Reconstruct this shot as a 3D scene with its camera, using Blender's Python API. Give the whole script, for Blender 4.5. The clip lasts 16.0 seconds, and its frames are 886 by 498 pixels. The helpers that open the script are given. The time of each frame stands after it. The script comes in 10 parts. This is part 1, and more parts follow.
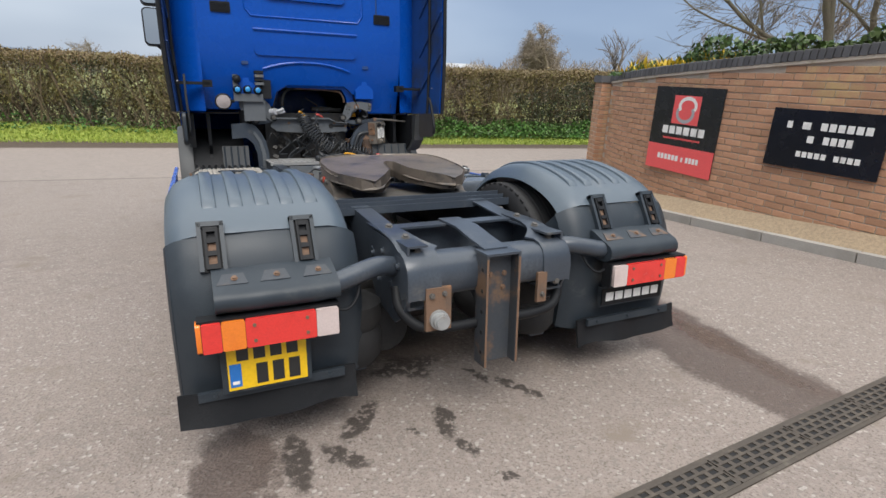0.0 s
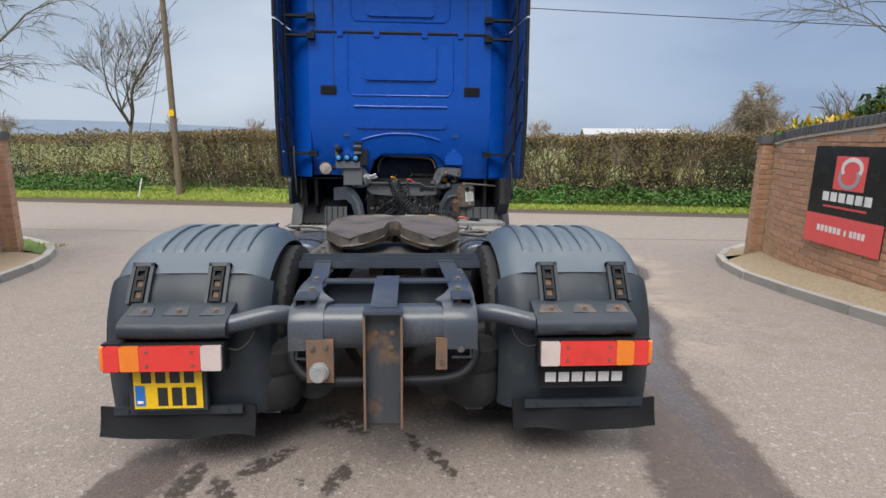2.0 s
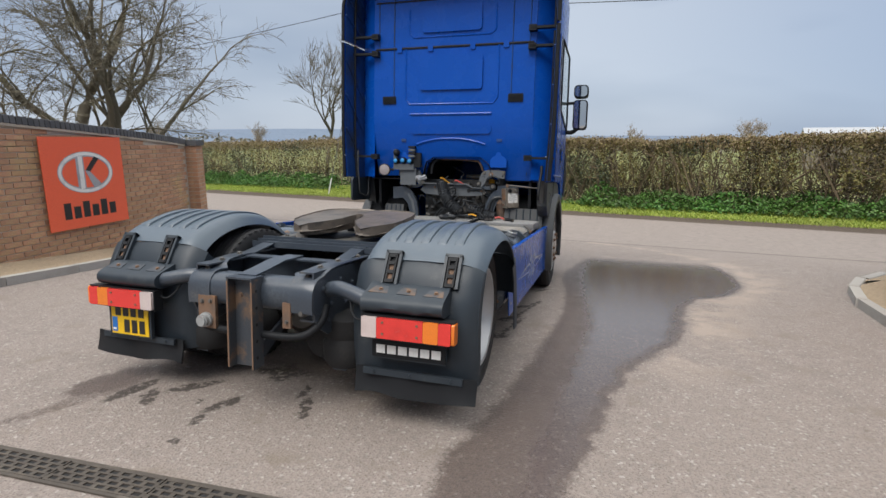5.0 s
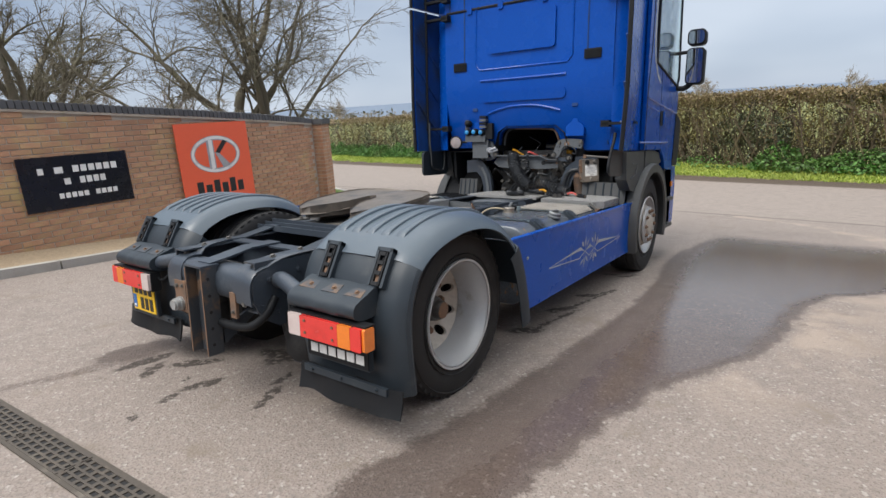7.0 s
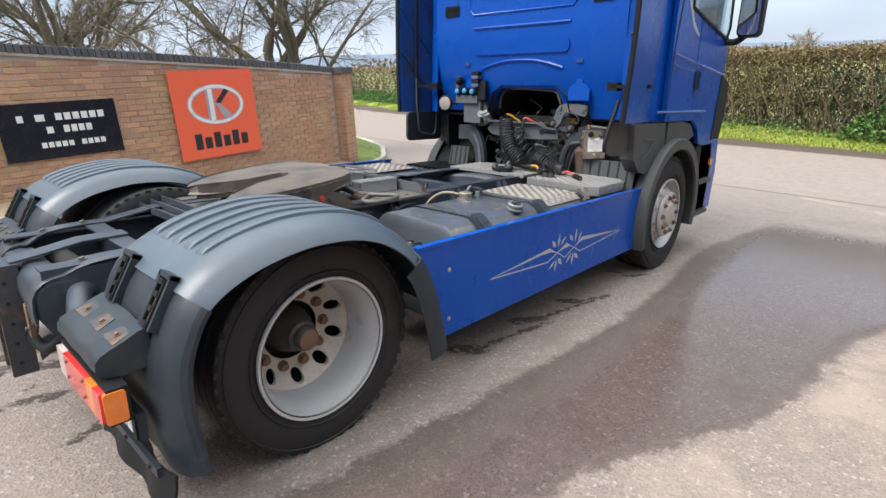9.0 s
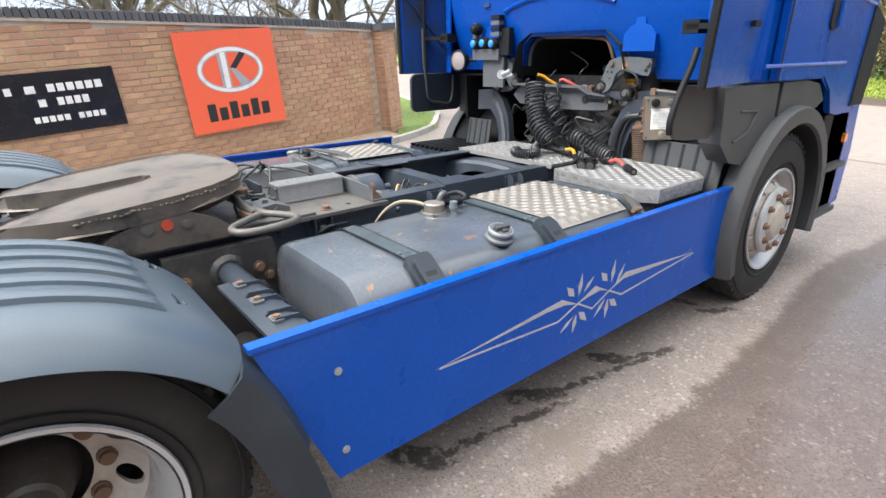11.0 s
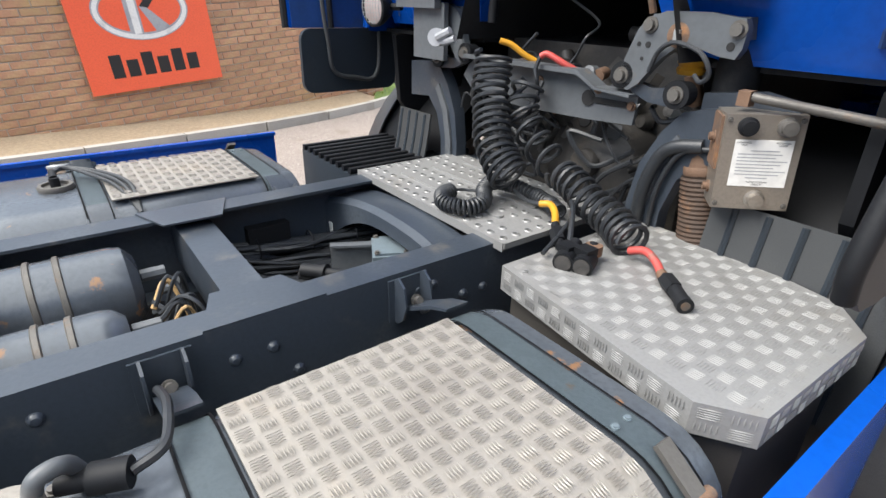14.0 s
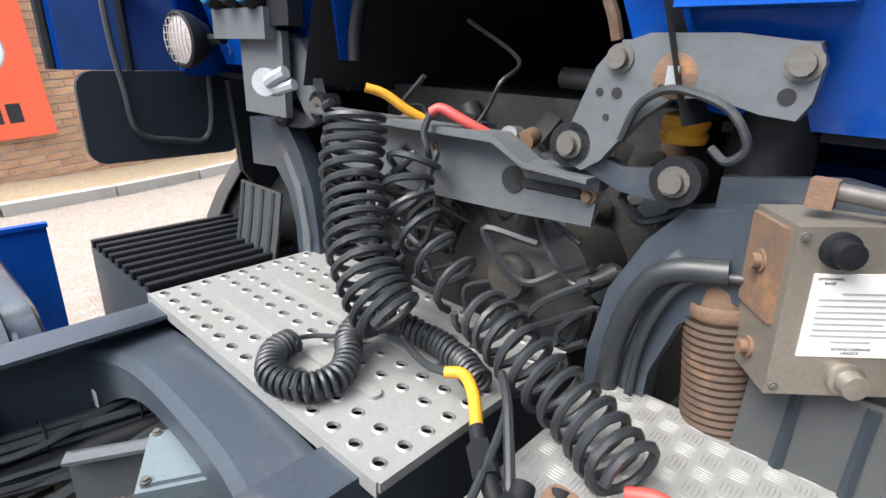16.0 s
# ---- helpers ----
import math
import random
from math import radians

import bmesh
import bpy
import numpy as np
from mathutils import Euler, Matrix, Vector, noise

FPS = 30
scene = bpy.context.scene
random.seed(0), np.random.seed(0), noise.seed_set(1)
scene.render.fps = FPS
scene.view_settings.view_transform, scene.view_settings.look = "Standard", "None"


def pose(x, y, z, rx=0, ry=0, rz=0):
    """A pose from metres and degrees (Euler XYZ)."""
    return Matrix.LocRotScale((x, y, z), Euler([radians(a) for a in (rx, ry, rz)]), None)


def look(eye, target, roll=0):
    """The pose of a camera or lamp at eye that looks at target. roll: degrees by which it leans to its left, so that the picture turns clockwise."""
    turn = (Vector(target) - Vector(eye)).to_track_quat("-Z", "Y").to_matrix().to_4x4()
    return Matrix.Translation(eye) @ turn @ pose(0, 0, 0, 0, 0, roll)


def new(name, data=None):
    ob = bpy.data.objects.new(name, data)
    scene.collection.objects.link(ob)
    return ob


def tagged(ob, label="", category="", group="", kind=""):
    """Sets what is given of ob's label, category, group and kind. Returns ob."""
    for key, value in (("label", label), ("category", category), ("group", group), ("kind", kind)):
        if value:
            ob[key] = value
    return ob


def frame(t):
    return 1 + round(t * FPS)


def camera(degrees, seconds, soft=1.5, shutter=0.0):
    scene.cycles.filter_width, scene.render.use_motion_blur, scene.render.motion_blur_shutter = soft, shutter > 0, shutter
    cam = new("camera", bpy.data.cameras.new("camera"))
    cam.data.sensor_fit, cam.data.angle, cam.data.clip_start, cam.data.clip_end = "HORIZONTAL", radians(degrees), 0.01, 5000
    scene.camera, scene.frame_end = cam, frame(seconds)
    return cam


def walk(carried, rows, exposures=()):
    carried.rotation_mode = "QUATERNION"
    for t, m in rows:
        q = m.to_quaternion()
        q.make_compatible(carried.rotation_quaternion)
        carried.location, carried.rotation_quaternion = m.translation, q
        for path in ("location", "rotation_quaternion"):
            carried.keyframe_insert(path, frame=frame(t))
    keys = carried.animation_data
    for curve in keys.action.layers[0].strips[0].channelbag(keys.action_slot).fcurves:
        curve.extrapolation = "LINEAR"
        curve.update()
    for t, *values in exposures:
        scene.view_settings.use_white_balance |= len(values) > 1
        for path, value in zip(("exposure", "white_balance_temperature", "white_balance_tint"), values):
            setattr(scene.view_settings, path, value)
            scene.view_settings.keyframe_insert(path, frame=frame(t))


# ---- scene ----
cam = camera(80.3, 16.0)
PATH = [
    (0, (-1.085, -2.47, 1.297), (-0.263, -0.715, 0.8), 0.5),
    (0.5, (-0.814, -2.603, 1.299), (-0.219, -0.762, 0.791), 0.8),
    (1, (-0.518, -2.661, 1.27), (-0.133, -0.761, 0.777), 0.6),
    (1.5, (-0.2, -2.693, 1.285), (0.067, -0.759, 0.852), -0.1),
    (2, (0.116, -2.77, 1.284), (0.234, -0.791, 1.022), 0.4),
    (2.5, (0.407, -2.848, 1.286), (0.426, -0.849, 1.241), -0.2),
    (3, (0.727, -2.883, 1.279), (0.718, -0.884, 1.303), -2.2),
    (3.5, (1.0, -2.953, 1.267), (0.896, -0.955, 1.254), -2.5),
    (4, (1.282, -3.077, 1.276), (0.97, -1.105, 1.161), -0.8),
    (4.5, (1.537, -3.071, 1.264), (1.102, -1.128, 1.072), 0.4),
    (5, (1.791, -2.972, 1.286), (1.206, -1.077, 1.026), 1.4),
    (5.2, (1.889, -2.935, 1.285), (1.21, -1.073, 1.018), 1.5),
    (7.3, (2.71, -1.992, 1.376), (1.547, -0.417, 0.968), -0.5),
    (7.5, (2.763, -1.882, 1.393), (1.586, -0.322, 0.967), -0.2),
    (8, (2.805, -1.586, 1.4), (1.598, -0.062, 0.931), 0.4),
    (8.2, (2.842, -1.475, 1.44), (1.615, 0.029, 0.956), 0.6),
    (10.3, (2.451, -0.109, 1.433), (1.06, 1.166, 0.771), -0.3),
    (10.5, (2.396, 0.026, 1.423), (0.98, 1.273, 0.76), -0.7),
    (11, (2.268, 0.311, 1.437), (0.806, 1.486, 0.743), -0.6),
    (11.5, (2.101, 0.566, 1.404), (0.622, 1.67, 0.636), -0.1),
    (12, (1.948, 0.812, 1.413), (0.469, 1.865, 0.574), 0.7),
    (12.5, (1.802, 1.094, 1.418), (0.318, 2.105, 0.537), 1.3),
    (13, (1.663, 1.327, 1.431), (0.172, 2.32, 0.542), 1.4),
    (13.5, (1.448, 1.553, 1.438), (-0.032, 2.571, 0.558), 1.4),
    (14, (1.261, 1.755, 1.427), (-0.177, 2.851, 0.571), 1.4),
    (14.5, (1.088, 1.977, 1.412), (-0.32, 3.142, 0.598), 0.9),
    (15, (0.985, 2.128, 1.396), (-0.433, 3.318, 0.64), -0.2),
    (15.5, (0.869, 2.236, 1.388), (-0.514, 3.497, 0.681), 0.5),
    (16, (0.767, 2.302, 1.376), (-0.496, 3.692, 0.688), 2.1),
]
# The drive falls towards the road; the lorry and the camera's path are laid out on its plane.
SLOPE = -4.4
DRIVE = pose(0, 0, 0, SLOPE, 0, 0)
walk(cam, [(t, DRIVE @ look(eye, target, roll)) for t, eye, target, roll in PATH], [(0.0, 0.48), (2.5, 0.42), (5.0, 0.38), (8.0, 0.70), (10.5, 1.36), (11.5, 1.52), (13.5, 1.28), (15.0, 1.38), (16.0, 1.74)])


def on_drive(x, y, z=0.0):
    """A place given on the drive's plane, in the world."""
    return DRIVE @ Vector((x, y, z))


# ---- world and sun ----
world = bpy.data.worlds.new("sky")
scene.world = world
world.use_nodes = True
wn, wl = world.node_tree.nodes, world.node_tree.links
wn.clear()
sky = wn.new("ShaderNodeTexSky")
sky.sky_type, sky.sun_disc = "NISHITA", False
sky.sun_elevation, sky.sun_rotation = radians(56), radians(196)
coord, mapping = wn.new("ShaderNodeTexCoord"), wn.new("ShaderNodeMapping")
mapping.inputs["Scale"].default_value = (1.0, 1.0, 3.2)
clouds, ramp = wn.new("ShaderNodeTexNoise"), wn.new("ShaderNodeValToRGB")
clouds.inputs["Scale"].default_value, clouds.inputs["Detail"].default_value = 1.3, 3.5
clouds.inputs["Roughness"].default_value = 0.5
ramp.color_ramp.elements[0].position, ramp.color_ramp.elements[0].color = 0.34, (0.33, 0.415, 0.56, 1)
ramp.color_ramp.elements[1].position, ramp.color_ramp.elements[1].color = 0.64, (0.64, 0.715, 0.83, 1)
thin, blend, back, out = wn.new("ShaderNodeVectorMath"), wn.new("ShaderNodeMix"), wn.new("ShaderNodeBackground"), wn.new("ShaderNodeOutputWorld")
thin.operation = "SCALE"
thin.inputs["Scale"].default_value = 0.10
blend.data_type = "RGBA"
blend.inputs["Factor"].default_value = 0.88
back.inputs["Strength"].default_value = 0.74
wl.new(coord.outputs["Generated"], mapping.inputs["Vector"])
wl.new(mapping.outputs["Vector"], clouds.inputs["Vector"])
wl.new(clouds.outputs["Fac"], ramp.inputs["Fac"])
wl.new(sky.outputs["Color"], thin.inputs[0])
wl.new(thin.outputs["Vector"], blend.inputs["A"])
wl.new(ramp.outputs["Color"], blend.inputs["B"])
# overcast: the cloud is brighter high up than near the skyline
upright, lift, glow = wn.new("ShaderNodeSeparateXYZ"), wn.new("ShaderNodeMapRange"), wn.new("ShaderNodeVectorMath")
lift.interpolation_type, glow.operation = "SMOOTHSTEP", "SCALE"
lift.inputs["From Min"].default_value, lift.inputs["From Max"].default_value = 0.42, 0.85
lift.inputs["To Min"].default_value, lift.inputs["To Max"].default_value = 1.0, 3.3
wl.new(coord.outputs["Generated"], upright.inputs[0])
# a heavier bank of cloud to the east
bank, heavy, slate = wn.new("ShaderNodeMapRange"), wn.new("ShaderNodeVectorMath"), wn.new("ShaderNodeMix")
bank.interpolation_type, heavy.operation, slate.data_type = "SMOOTHSTEP", "MULTIPLY", "RGBA"
slate.inputs["A"].default_value, slate.inputs["B"].default_value = (1, 1, 1, 1), (0.60, 0.69, 0.82, 1)
bank.inputs["From Min"].default_value, bank.inputs["From Max"].default_value = -0.15, 0.65
wl.new(upright.outputs["X"], bank.inputs["Value"])
wl.new(bank.outputs["Result"], slate.inputs["Factor"])
wl.new(slate.outputs["Result"], heavy.inputs[1])
wl.new(blend.outputs["Result"], heavy.inputs[0])
wl.new(upright.outputs["Z"], lift.inputs["Value"])
high, warm = wn.new("ShaderNodeMapRange"), wn.new("ShaderNodeMix")
high.inputs["From Min"].default_value, high.inputs["From Max"].default_value = 0.42, 0.75
warm.data_type = "RGBA"
warm.inputs["B"].default_value = (0.605, 0.612, 0.615, 1)
wl.new(upright.outputs["Z"], high.inputs["Value"])
wl.new(high.outputs["Result"], warm.inputs["Factor"])
wl.new(heavy.outputs["Vector"], warm.inputs["A"])
wl.new(warm.outputs["Result"], glow.inputs[0])
wl.new(lift.outputs["Result"], glow.inputs["Scale"])
wl.new(glow.outputs["Vector"], back.inputs["Color"])
wl.new(back.outputs["Background"], out.inputs["Surface"])
sun = new("sun", bpy.data.lights.new("sun", "SUN"))
sun.data.energy, sun.data.angle, sun.data.color = 2.2, radians(38), (1.0, 0.955, 0.90)
sun.matrix_world = look((-2.6, -9.0, 13.9), (0, 0, 0))


# ---- materials ----
def links_of(mat):
    return mat.node_tree.nodes, mat.node_tree.links


def add(nodes, kind, **inputs):
    node = nodes.new(kind)
    for key, value in inputs.items():
        node.inputs[key.replace("_", " ")].default_value = value
    return node


def tint(nodes, links, fac, a, b, mode="MIX"):
    """Mixes the colours or sockets a and b by the socket or number fac."""
    node = nodes.new("ShaderNodeMix")
    node.data_type, node.blend_type = "RGBA", mode
    for slot, value in (("Factor", fac), ("A", a), ("B", b)):
        if hasattr(value, "links"):
            links.new(value, node.inputs[slot])
        else:
            node.inputs[slot].default_value = (*value, 1) if isinstance(value, tuple) else value
    return node.outputs["Result"]


def step(nodes, links, value, low, high):
    node = nodes.new("ShaderNodeMapRange")
    node.interpolation_type = "SMOOTHSTEP"
    node.inputs["From Min"].default_value, node.inputs["From Max"].default_value = low, high
    links.new(value, node.inputs["Value"])
    return node.outputs["Result"]


def noisy(nodes, links, scale, detail=4.0, rough=0.55, vector=None):
    node = add(nodes, "ShaderNodeTexNoise", Scale=scale, Detail=detail, Roughness=rough)
    if vector is None:
        vector = nodes.new("ShaderNodeTexCoord").outputs["Object"]
    links.new(vector, node.inputs["Vector"])
    return node.outputs["Fac"]


def surface(name, colour, rough=0.5, metal=0.0, second=None, scale=6.0, spots=(0.5, 0.7), grain=60.0, bump=0.15, coat=0.0, dirt=None, dirt_scale=2.5, dirt_span=(0.56, 0.72), vary=0.0, depth=0.004, spec=0.5):
    """A plain surface with wear in large patches, fine grain, some dirt and relief."""
    mat = bpy.data.materials.new(name)
    mat.use_nodes = True
    nodes, links = links_of(mat)
    shader = nodes["Principled BSDF"]
    second = second or tuple(min(1.0, c * 0.72) for c in colour)
    big, fine = noisy(nodes, links, scale), noisy(nodes, links, grain, 3.0)
    col = tint(nodes, links, step(nodes, links, big, *spots), colour, second)
    col = tint(nodes, links, step(nodes, links, fine, 0.35, 0.75), col, tuple(c * 0.88 for c in colour))
    if dirt:
        col = tint(nodes, links, step(nodes, links, noisy(nodes, links, dirt_scale, 8.0, 0.65), *dirt_span), col, dirt)
    if vary:
        info = nodes.new("ShaderNodeObjectInfo").outputs["Random"]
        hsv = add(nodes, "ShaderNodeHueSaturation")
        span = nodes.new("ShaderNodeMapRange")
        span.inputs["To Min"].default_value, span.inputs["To Max"].default_value = 1 - vary, 1 + vary
        links.new(info, span.inputs["Value"])
        links.new(span.outputs["Result"], hsv.inputs["Value"])
        links.new(col, hsv.inputs["Color"])
        col = hsv.outputs["Color"]
    links.new(col, shader.inputs["Base Color"])
    span = nodes.new("ShaderNodeMapRange")
    span.inputs["To Min"].default_value, span.inputs["To Max"].default_value = max(0.02, rough - 0.1), min(1.0, rough + 0.12)
    links.new(big, span.inputs["Value"])
    links.new(span.outputs["Result"], shader.inputs["Roughness"])
    shader.inputs["Metallic"].default_value = metal
    shader.inputs["Specular IOR Level"].default_value = spec
    shader.inputs["Coat Weight"].default_value = coat
    shader.inputs["Coat Roughness"].default_value = 0.12
    if bump:
        relief = add(nodes, "ShaderNodeBump", Strength=bump, Distance=depth)
        links.new(fine, relief.inputs["Height"])
        links.new(relief.outputs["Normal"], shader.inputs["Normal"])
    return mat


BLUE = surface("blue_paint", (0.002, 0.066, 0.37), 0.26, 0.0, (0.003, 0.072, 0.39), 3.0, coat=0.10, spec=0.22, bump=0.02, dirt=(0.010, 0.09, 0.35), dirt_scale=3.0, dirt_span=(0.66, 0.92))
# duller body blue, darkened to carry the shade of undersides and inner faces
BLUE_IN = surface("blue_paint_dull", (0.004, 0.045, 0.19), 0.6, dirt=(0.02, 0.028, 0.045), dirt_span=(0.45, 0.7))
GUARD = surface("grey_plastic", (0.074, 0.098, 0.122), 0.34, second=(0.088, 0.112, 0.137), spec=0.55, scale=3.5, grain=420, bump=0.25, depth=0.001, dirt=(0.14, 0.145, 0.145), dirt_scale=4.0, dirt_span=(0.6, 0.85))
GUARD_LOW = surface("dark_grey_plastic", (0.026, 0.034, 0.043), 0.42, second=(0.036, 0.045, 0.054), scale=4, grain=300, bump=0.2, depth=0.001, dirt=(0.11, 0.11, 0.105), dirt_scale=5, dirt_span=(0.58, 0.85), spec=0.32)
FLAP = surface("taupe_plastic", (0.05, 0.046, 0.042), 0.6, second=(0.04, 0.037, 0.034), scale=3, grain=300, bump=0.15, depth=0.001)
ARCH = surface("grey_arch_plastic", (0.045, 0.048, 0.050), 0.5, second=(0.060, 0.063, 0.064), scale=4, grain=350, bump=0.25, depth=0.001)
POST = surface("rusty_dark_steel", (0.040, 0.046, 0.055), 0.5, second=(0.055, 0.055, 0.055), scale=7, grain=90, bump=0.2, dirt=(0.13, 0.082, 0.052), dirt_scale=6, dirt_span=(0.50, 0.64))
CHASSIS = surface("chassis_paint", (0.04, 0.05, 0.065), 0.33, coat=0.12, second=(0.06, 0.0713, 0.0863), scale=5, grain=90, bump=0.1, dirt=(0.115, 0.11, 0.10), dirt_scale=7, dirt_span=(0.56, 0.78))
STEEL_GREY = surface("grey_painted_steel", (0.098, 0.107, 0.116), 0.45, second=(0.08, 0.086, 0.092), scale=8, dirt=(0.21, 0.145, 0.085), dirt_scale=10, dirt_span=(0.62, 0.74))
BLACK = surface("black_plastic", (0.009, 0.01, 0.012), 0.58, second=(0.014, 0.015, 0.017), grain=200, bump=0.15, depth=0.001, dirt=(0.05, 0.048, 0.045), dirt_span=(0.6, 0.85), spec=0.25)
RUBBER = surface("tyre_rubber", (0.012, 0.012, 0.013), 0.72, second=(0.02, 0.0195, 0.019), scale=7, grain=180, bump=0.3, depth=0.001, dirt=(0.03, 0.028, 0.026), dirt_scale=5, dirt_span=(0.55, 0.8))
HOSE = surface("black_hose", (0.024, 0.027, 0.031), 0.42, second=(0.04, 0.043, 0.047), grain=250, bump=0.1, depth=0.0006, dirt=(0.06, 0.06, 0.06), dirt_scale=12)
ENGINE = surface("oily_engine", (0.040, 0.038, 0.036), 0.5, second=(0.065, 0.060, 0.055), scale=14, grain=60, bump=0.5, dirt=(0.085, 0.075, 0.062), dirt_scale=9, dirt_span=(0.5, 0.75))
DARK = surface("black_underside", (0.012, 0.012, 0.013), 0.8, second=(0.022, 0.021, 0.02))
RIM = surface("silver_rim", (0.50, 0.51, 0.52), 0.42, 0.35, second=(0.5, 0.5, 0.5), scale=7, grain=200, bump=0.05, dirt=(0.30, 0.27, 0.23), dirt_scale=6, dirt_span=(0.58, 0.8))
DISC = surface("worn_wheel_disc", (0.47, 0.43, 0.38), 0.55, 0.2, second=(0.38, 0.33, 0.28), scale=9, dirt=(0.24, 0.19, 0.14), dirt_scale=8, dirt_span=(0.55, 0.75))
RUST = surface("rusty_steel", (0.16, 0.095, 0.060), 0.8, second=(0.10, 0.075, 0.06), scale=16, grain=120, bump=0.4, dirt=(0.26, 0.13, 0.06), dirt_scale=14)
PIPE = surface("dark_rusty_pipe", (0.065, 0.040, 0.027), 0.75, second=(0.055, 0.040, 0.032), scale=12, grain=120, bump=0.3, dirt=(0.15, 0.075, 0.035), dirt_scale=10)
# paler bark for far trees and thickets: distance haze is put into its colour
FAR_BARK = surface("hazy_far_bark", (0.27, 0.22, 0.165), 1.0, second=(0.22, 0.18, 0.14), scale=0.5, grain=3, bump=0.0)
STRAP = surface("blue_grey_strap", (0.13, 0.165, 0.185), 0.4, second=(0.10, 0.125, 0.14), scale=9, grain=120, bump=0.1, dirt=(0.17, 0.12, 0.08), dirt_scale=14, dirt_span=(0.64, 0.76))
DULL = surface("worn_bare_steel", (0.125, 0.118, 0.108), 0.55, 0.35, second=(0.085, 0.075, 0.066), scale=10, grain=90, bump=0.25, dirt=(0.20, 0.12, 0.07), dirt_scale=8, dirt_span=(0.58, 0.75))
BRASS_PIN = surface("pale_pin", (0.42, 0.38, 0.28), 0.4, 0.6)
FIFTH = surface("greasy_plate", (0.135, 0.112, 0.092), 0.42, 0.2, second=(0.095, 0.082, 0.07), scale=6, grain=70, bump=0.3, dirt=(0.05, 0.047, 0.045), dirt_scale=5, dirt_span=(0.5, 0.68))
ALU = surface("aluminium", (0.275, 0.275, 0.27), 0.42, 0.2, second=(0.235, 0.23, 0.22), scale=5, grain=140, bump=0.06, dirt=(0.25, 0.23, 0.20), dirt_scale=4, dirt_span=(0.54, 0.78))
ALU_WORN = surface("worn_aluminium_tread", (0.3, 0.28, 0.25), 0.45, 0.2, second=(0.245, 0.225, 0.2), scale=5, grain=140, bump=0.08, dirt=(0.34, 0.30, 0.25), dirt_scale=4, dirt_span=(0.5, 0.75))
CASE = surface("silver_case", (0.36, 0.37, 0.37), 0.45, 0.4, second=(0.29, 0.295, 0.29), dirt=(0.28, 0.25, 0.22), dirt_scale=6)
STAINLESS = surface("dull_stainless", (0.34, 0.31, 0.27), 0.42, 0.7, second=(0.28, 0.24, 0.20), scale=6, grain=160, bump=0.05, dirt=(0.26, 0.15, 0.07), dirt_scale=7, dirt_span=(0.64, 0.76))
TANK = surface("dark_grey_tank", (0.086, 0.099, 0.116), 0.22, 0.15, second=(0.115, 0.128, 0.143), scale=4, grain=80, bump=0.10, dirt=(0.25, 0.14, 0.075), dirt_scale=11, dirt_span=(0.61, 0.68))
WHITE = surface("white_lettering", (0.78, 0.78, 0.76), 0.5, second=(0.7, 0.7, 0.68))
SILVER = surface("silver_decal", (0.46, 0.47, 0.49), 0.4, 0.3, second=(0.42, 0.43, 0.45))
YELLOW = surface("plate_yellow", (0.80, 0.50, 0.01), 0.4, second=(0.74, 0.45, 0.01), dirt=(0.40, 0.25, 0.05), dirt_scale=14, dirt_span=(0.62, 0.8))
INK = surface("black_ink", (0.02, 0.02, 0.02), 0.5)
PLATE_BLUE = surface("plate_blue", (0.02, 0.16, 0.50), 0.4)
LENS_RED = surface("red_lens", (0.66, 0.036, 0.03), 0.22, second=(0.52, 0.026, 0.022), scale=14, coat=0.5, bump=0.05, grain=200, depth=0.001)
LENS_AMBER = surface("amber_lens", (0.74, 0.19, 0.018), 0.22, second=(0.62, 0.14, 0.015), coat=0.5, bump=0.05, grain=200, depth=0.001)
LENS_CLEAR = surface("clear_lens", (0.55, 0.46, 0.44), 0.2, second=(0.46, 0.37, 0.35), coat=0.5, bump=0.05, grain=200, depth=0.001)
ORANGE = surface("orange_sign", (0.86, 0.135, 0.06), 0.4, second=(0.83, 0.13, 0.058), bump=0.0)
SIGN_RED = surface("red_sign", (0.8, 0.105, 0.105), 0.4, second=(0.77, 0.1, 0.1), bump=0.0)
SIGN_BLACK = surface("black_sign", (0.012, 0.013, 0.016), 0.25, second=(0.016, 0.017, 0.02), bump=0.0)
SIGN_TEXT = surface("sign_white", (0.78, 0.77, 0.74), 0.5, bump=0.0)
SIGN_GREY = surface("sign_grey", (0.36, 0.37, 0.39), 0.5, bump=0.0)
HOSE_YELLOW = surface("yellow_sleeve", (0.62, 0.30, 0.02), 0.5, dirt=(0.2, 0.1, 0.03), dirt_scale=20)
HOSE_RED = surface("red_sleeve", (0.50, 0.07, 0.06), 0.5, dirt=(0.25, 0.1, 0.08), dirt_scale=20)
CAP_BLUE = surface("blue_cap", (0.03, 0.27, 0.60), 0.4)
BRICK = surface("red_brick", (0.43, 0.235, 0.14), 0.85, second=(0.5, 0.32, 0.19), scale=5, grain=50, bump=0.5, dirt=(0.45, 0.33, 0.15), dirt_scale=1.4, dirt_span=(0.52, 0.72), vary=0.16)
MORTAR = surface("mortar", (0.46, 0.4, 0.33), 0.95, second=(0.36, 0.3, 0.235), scale=3, grain=90, bump=0.5, dirt=(0.25, 0.22, 0.12))
COPING = surface("blue_grey_coping", (0.085, 0.085, 0.090), 0.7, second=(0.12, 0.118, 0.115), scale=8, grain=60, bump=0.4, vary=0.25)
KERB = surface("concrete_kerb", (0.36, 0.34, 0.31), 0.9, second=(0.29, 0.27, 0.24), scale=4, grain=80, bump=0.4, vary=0.12)
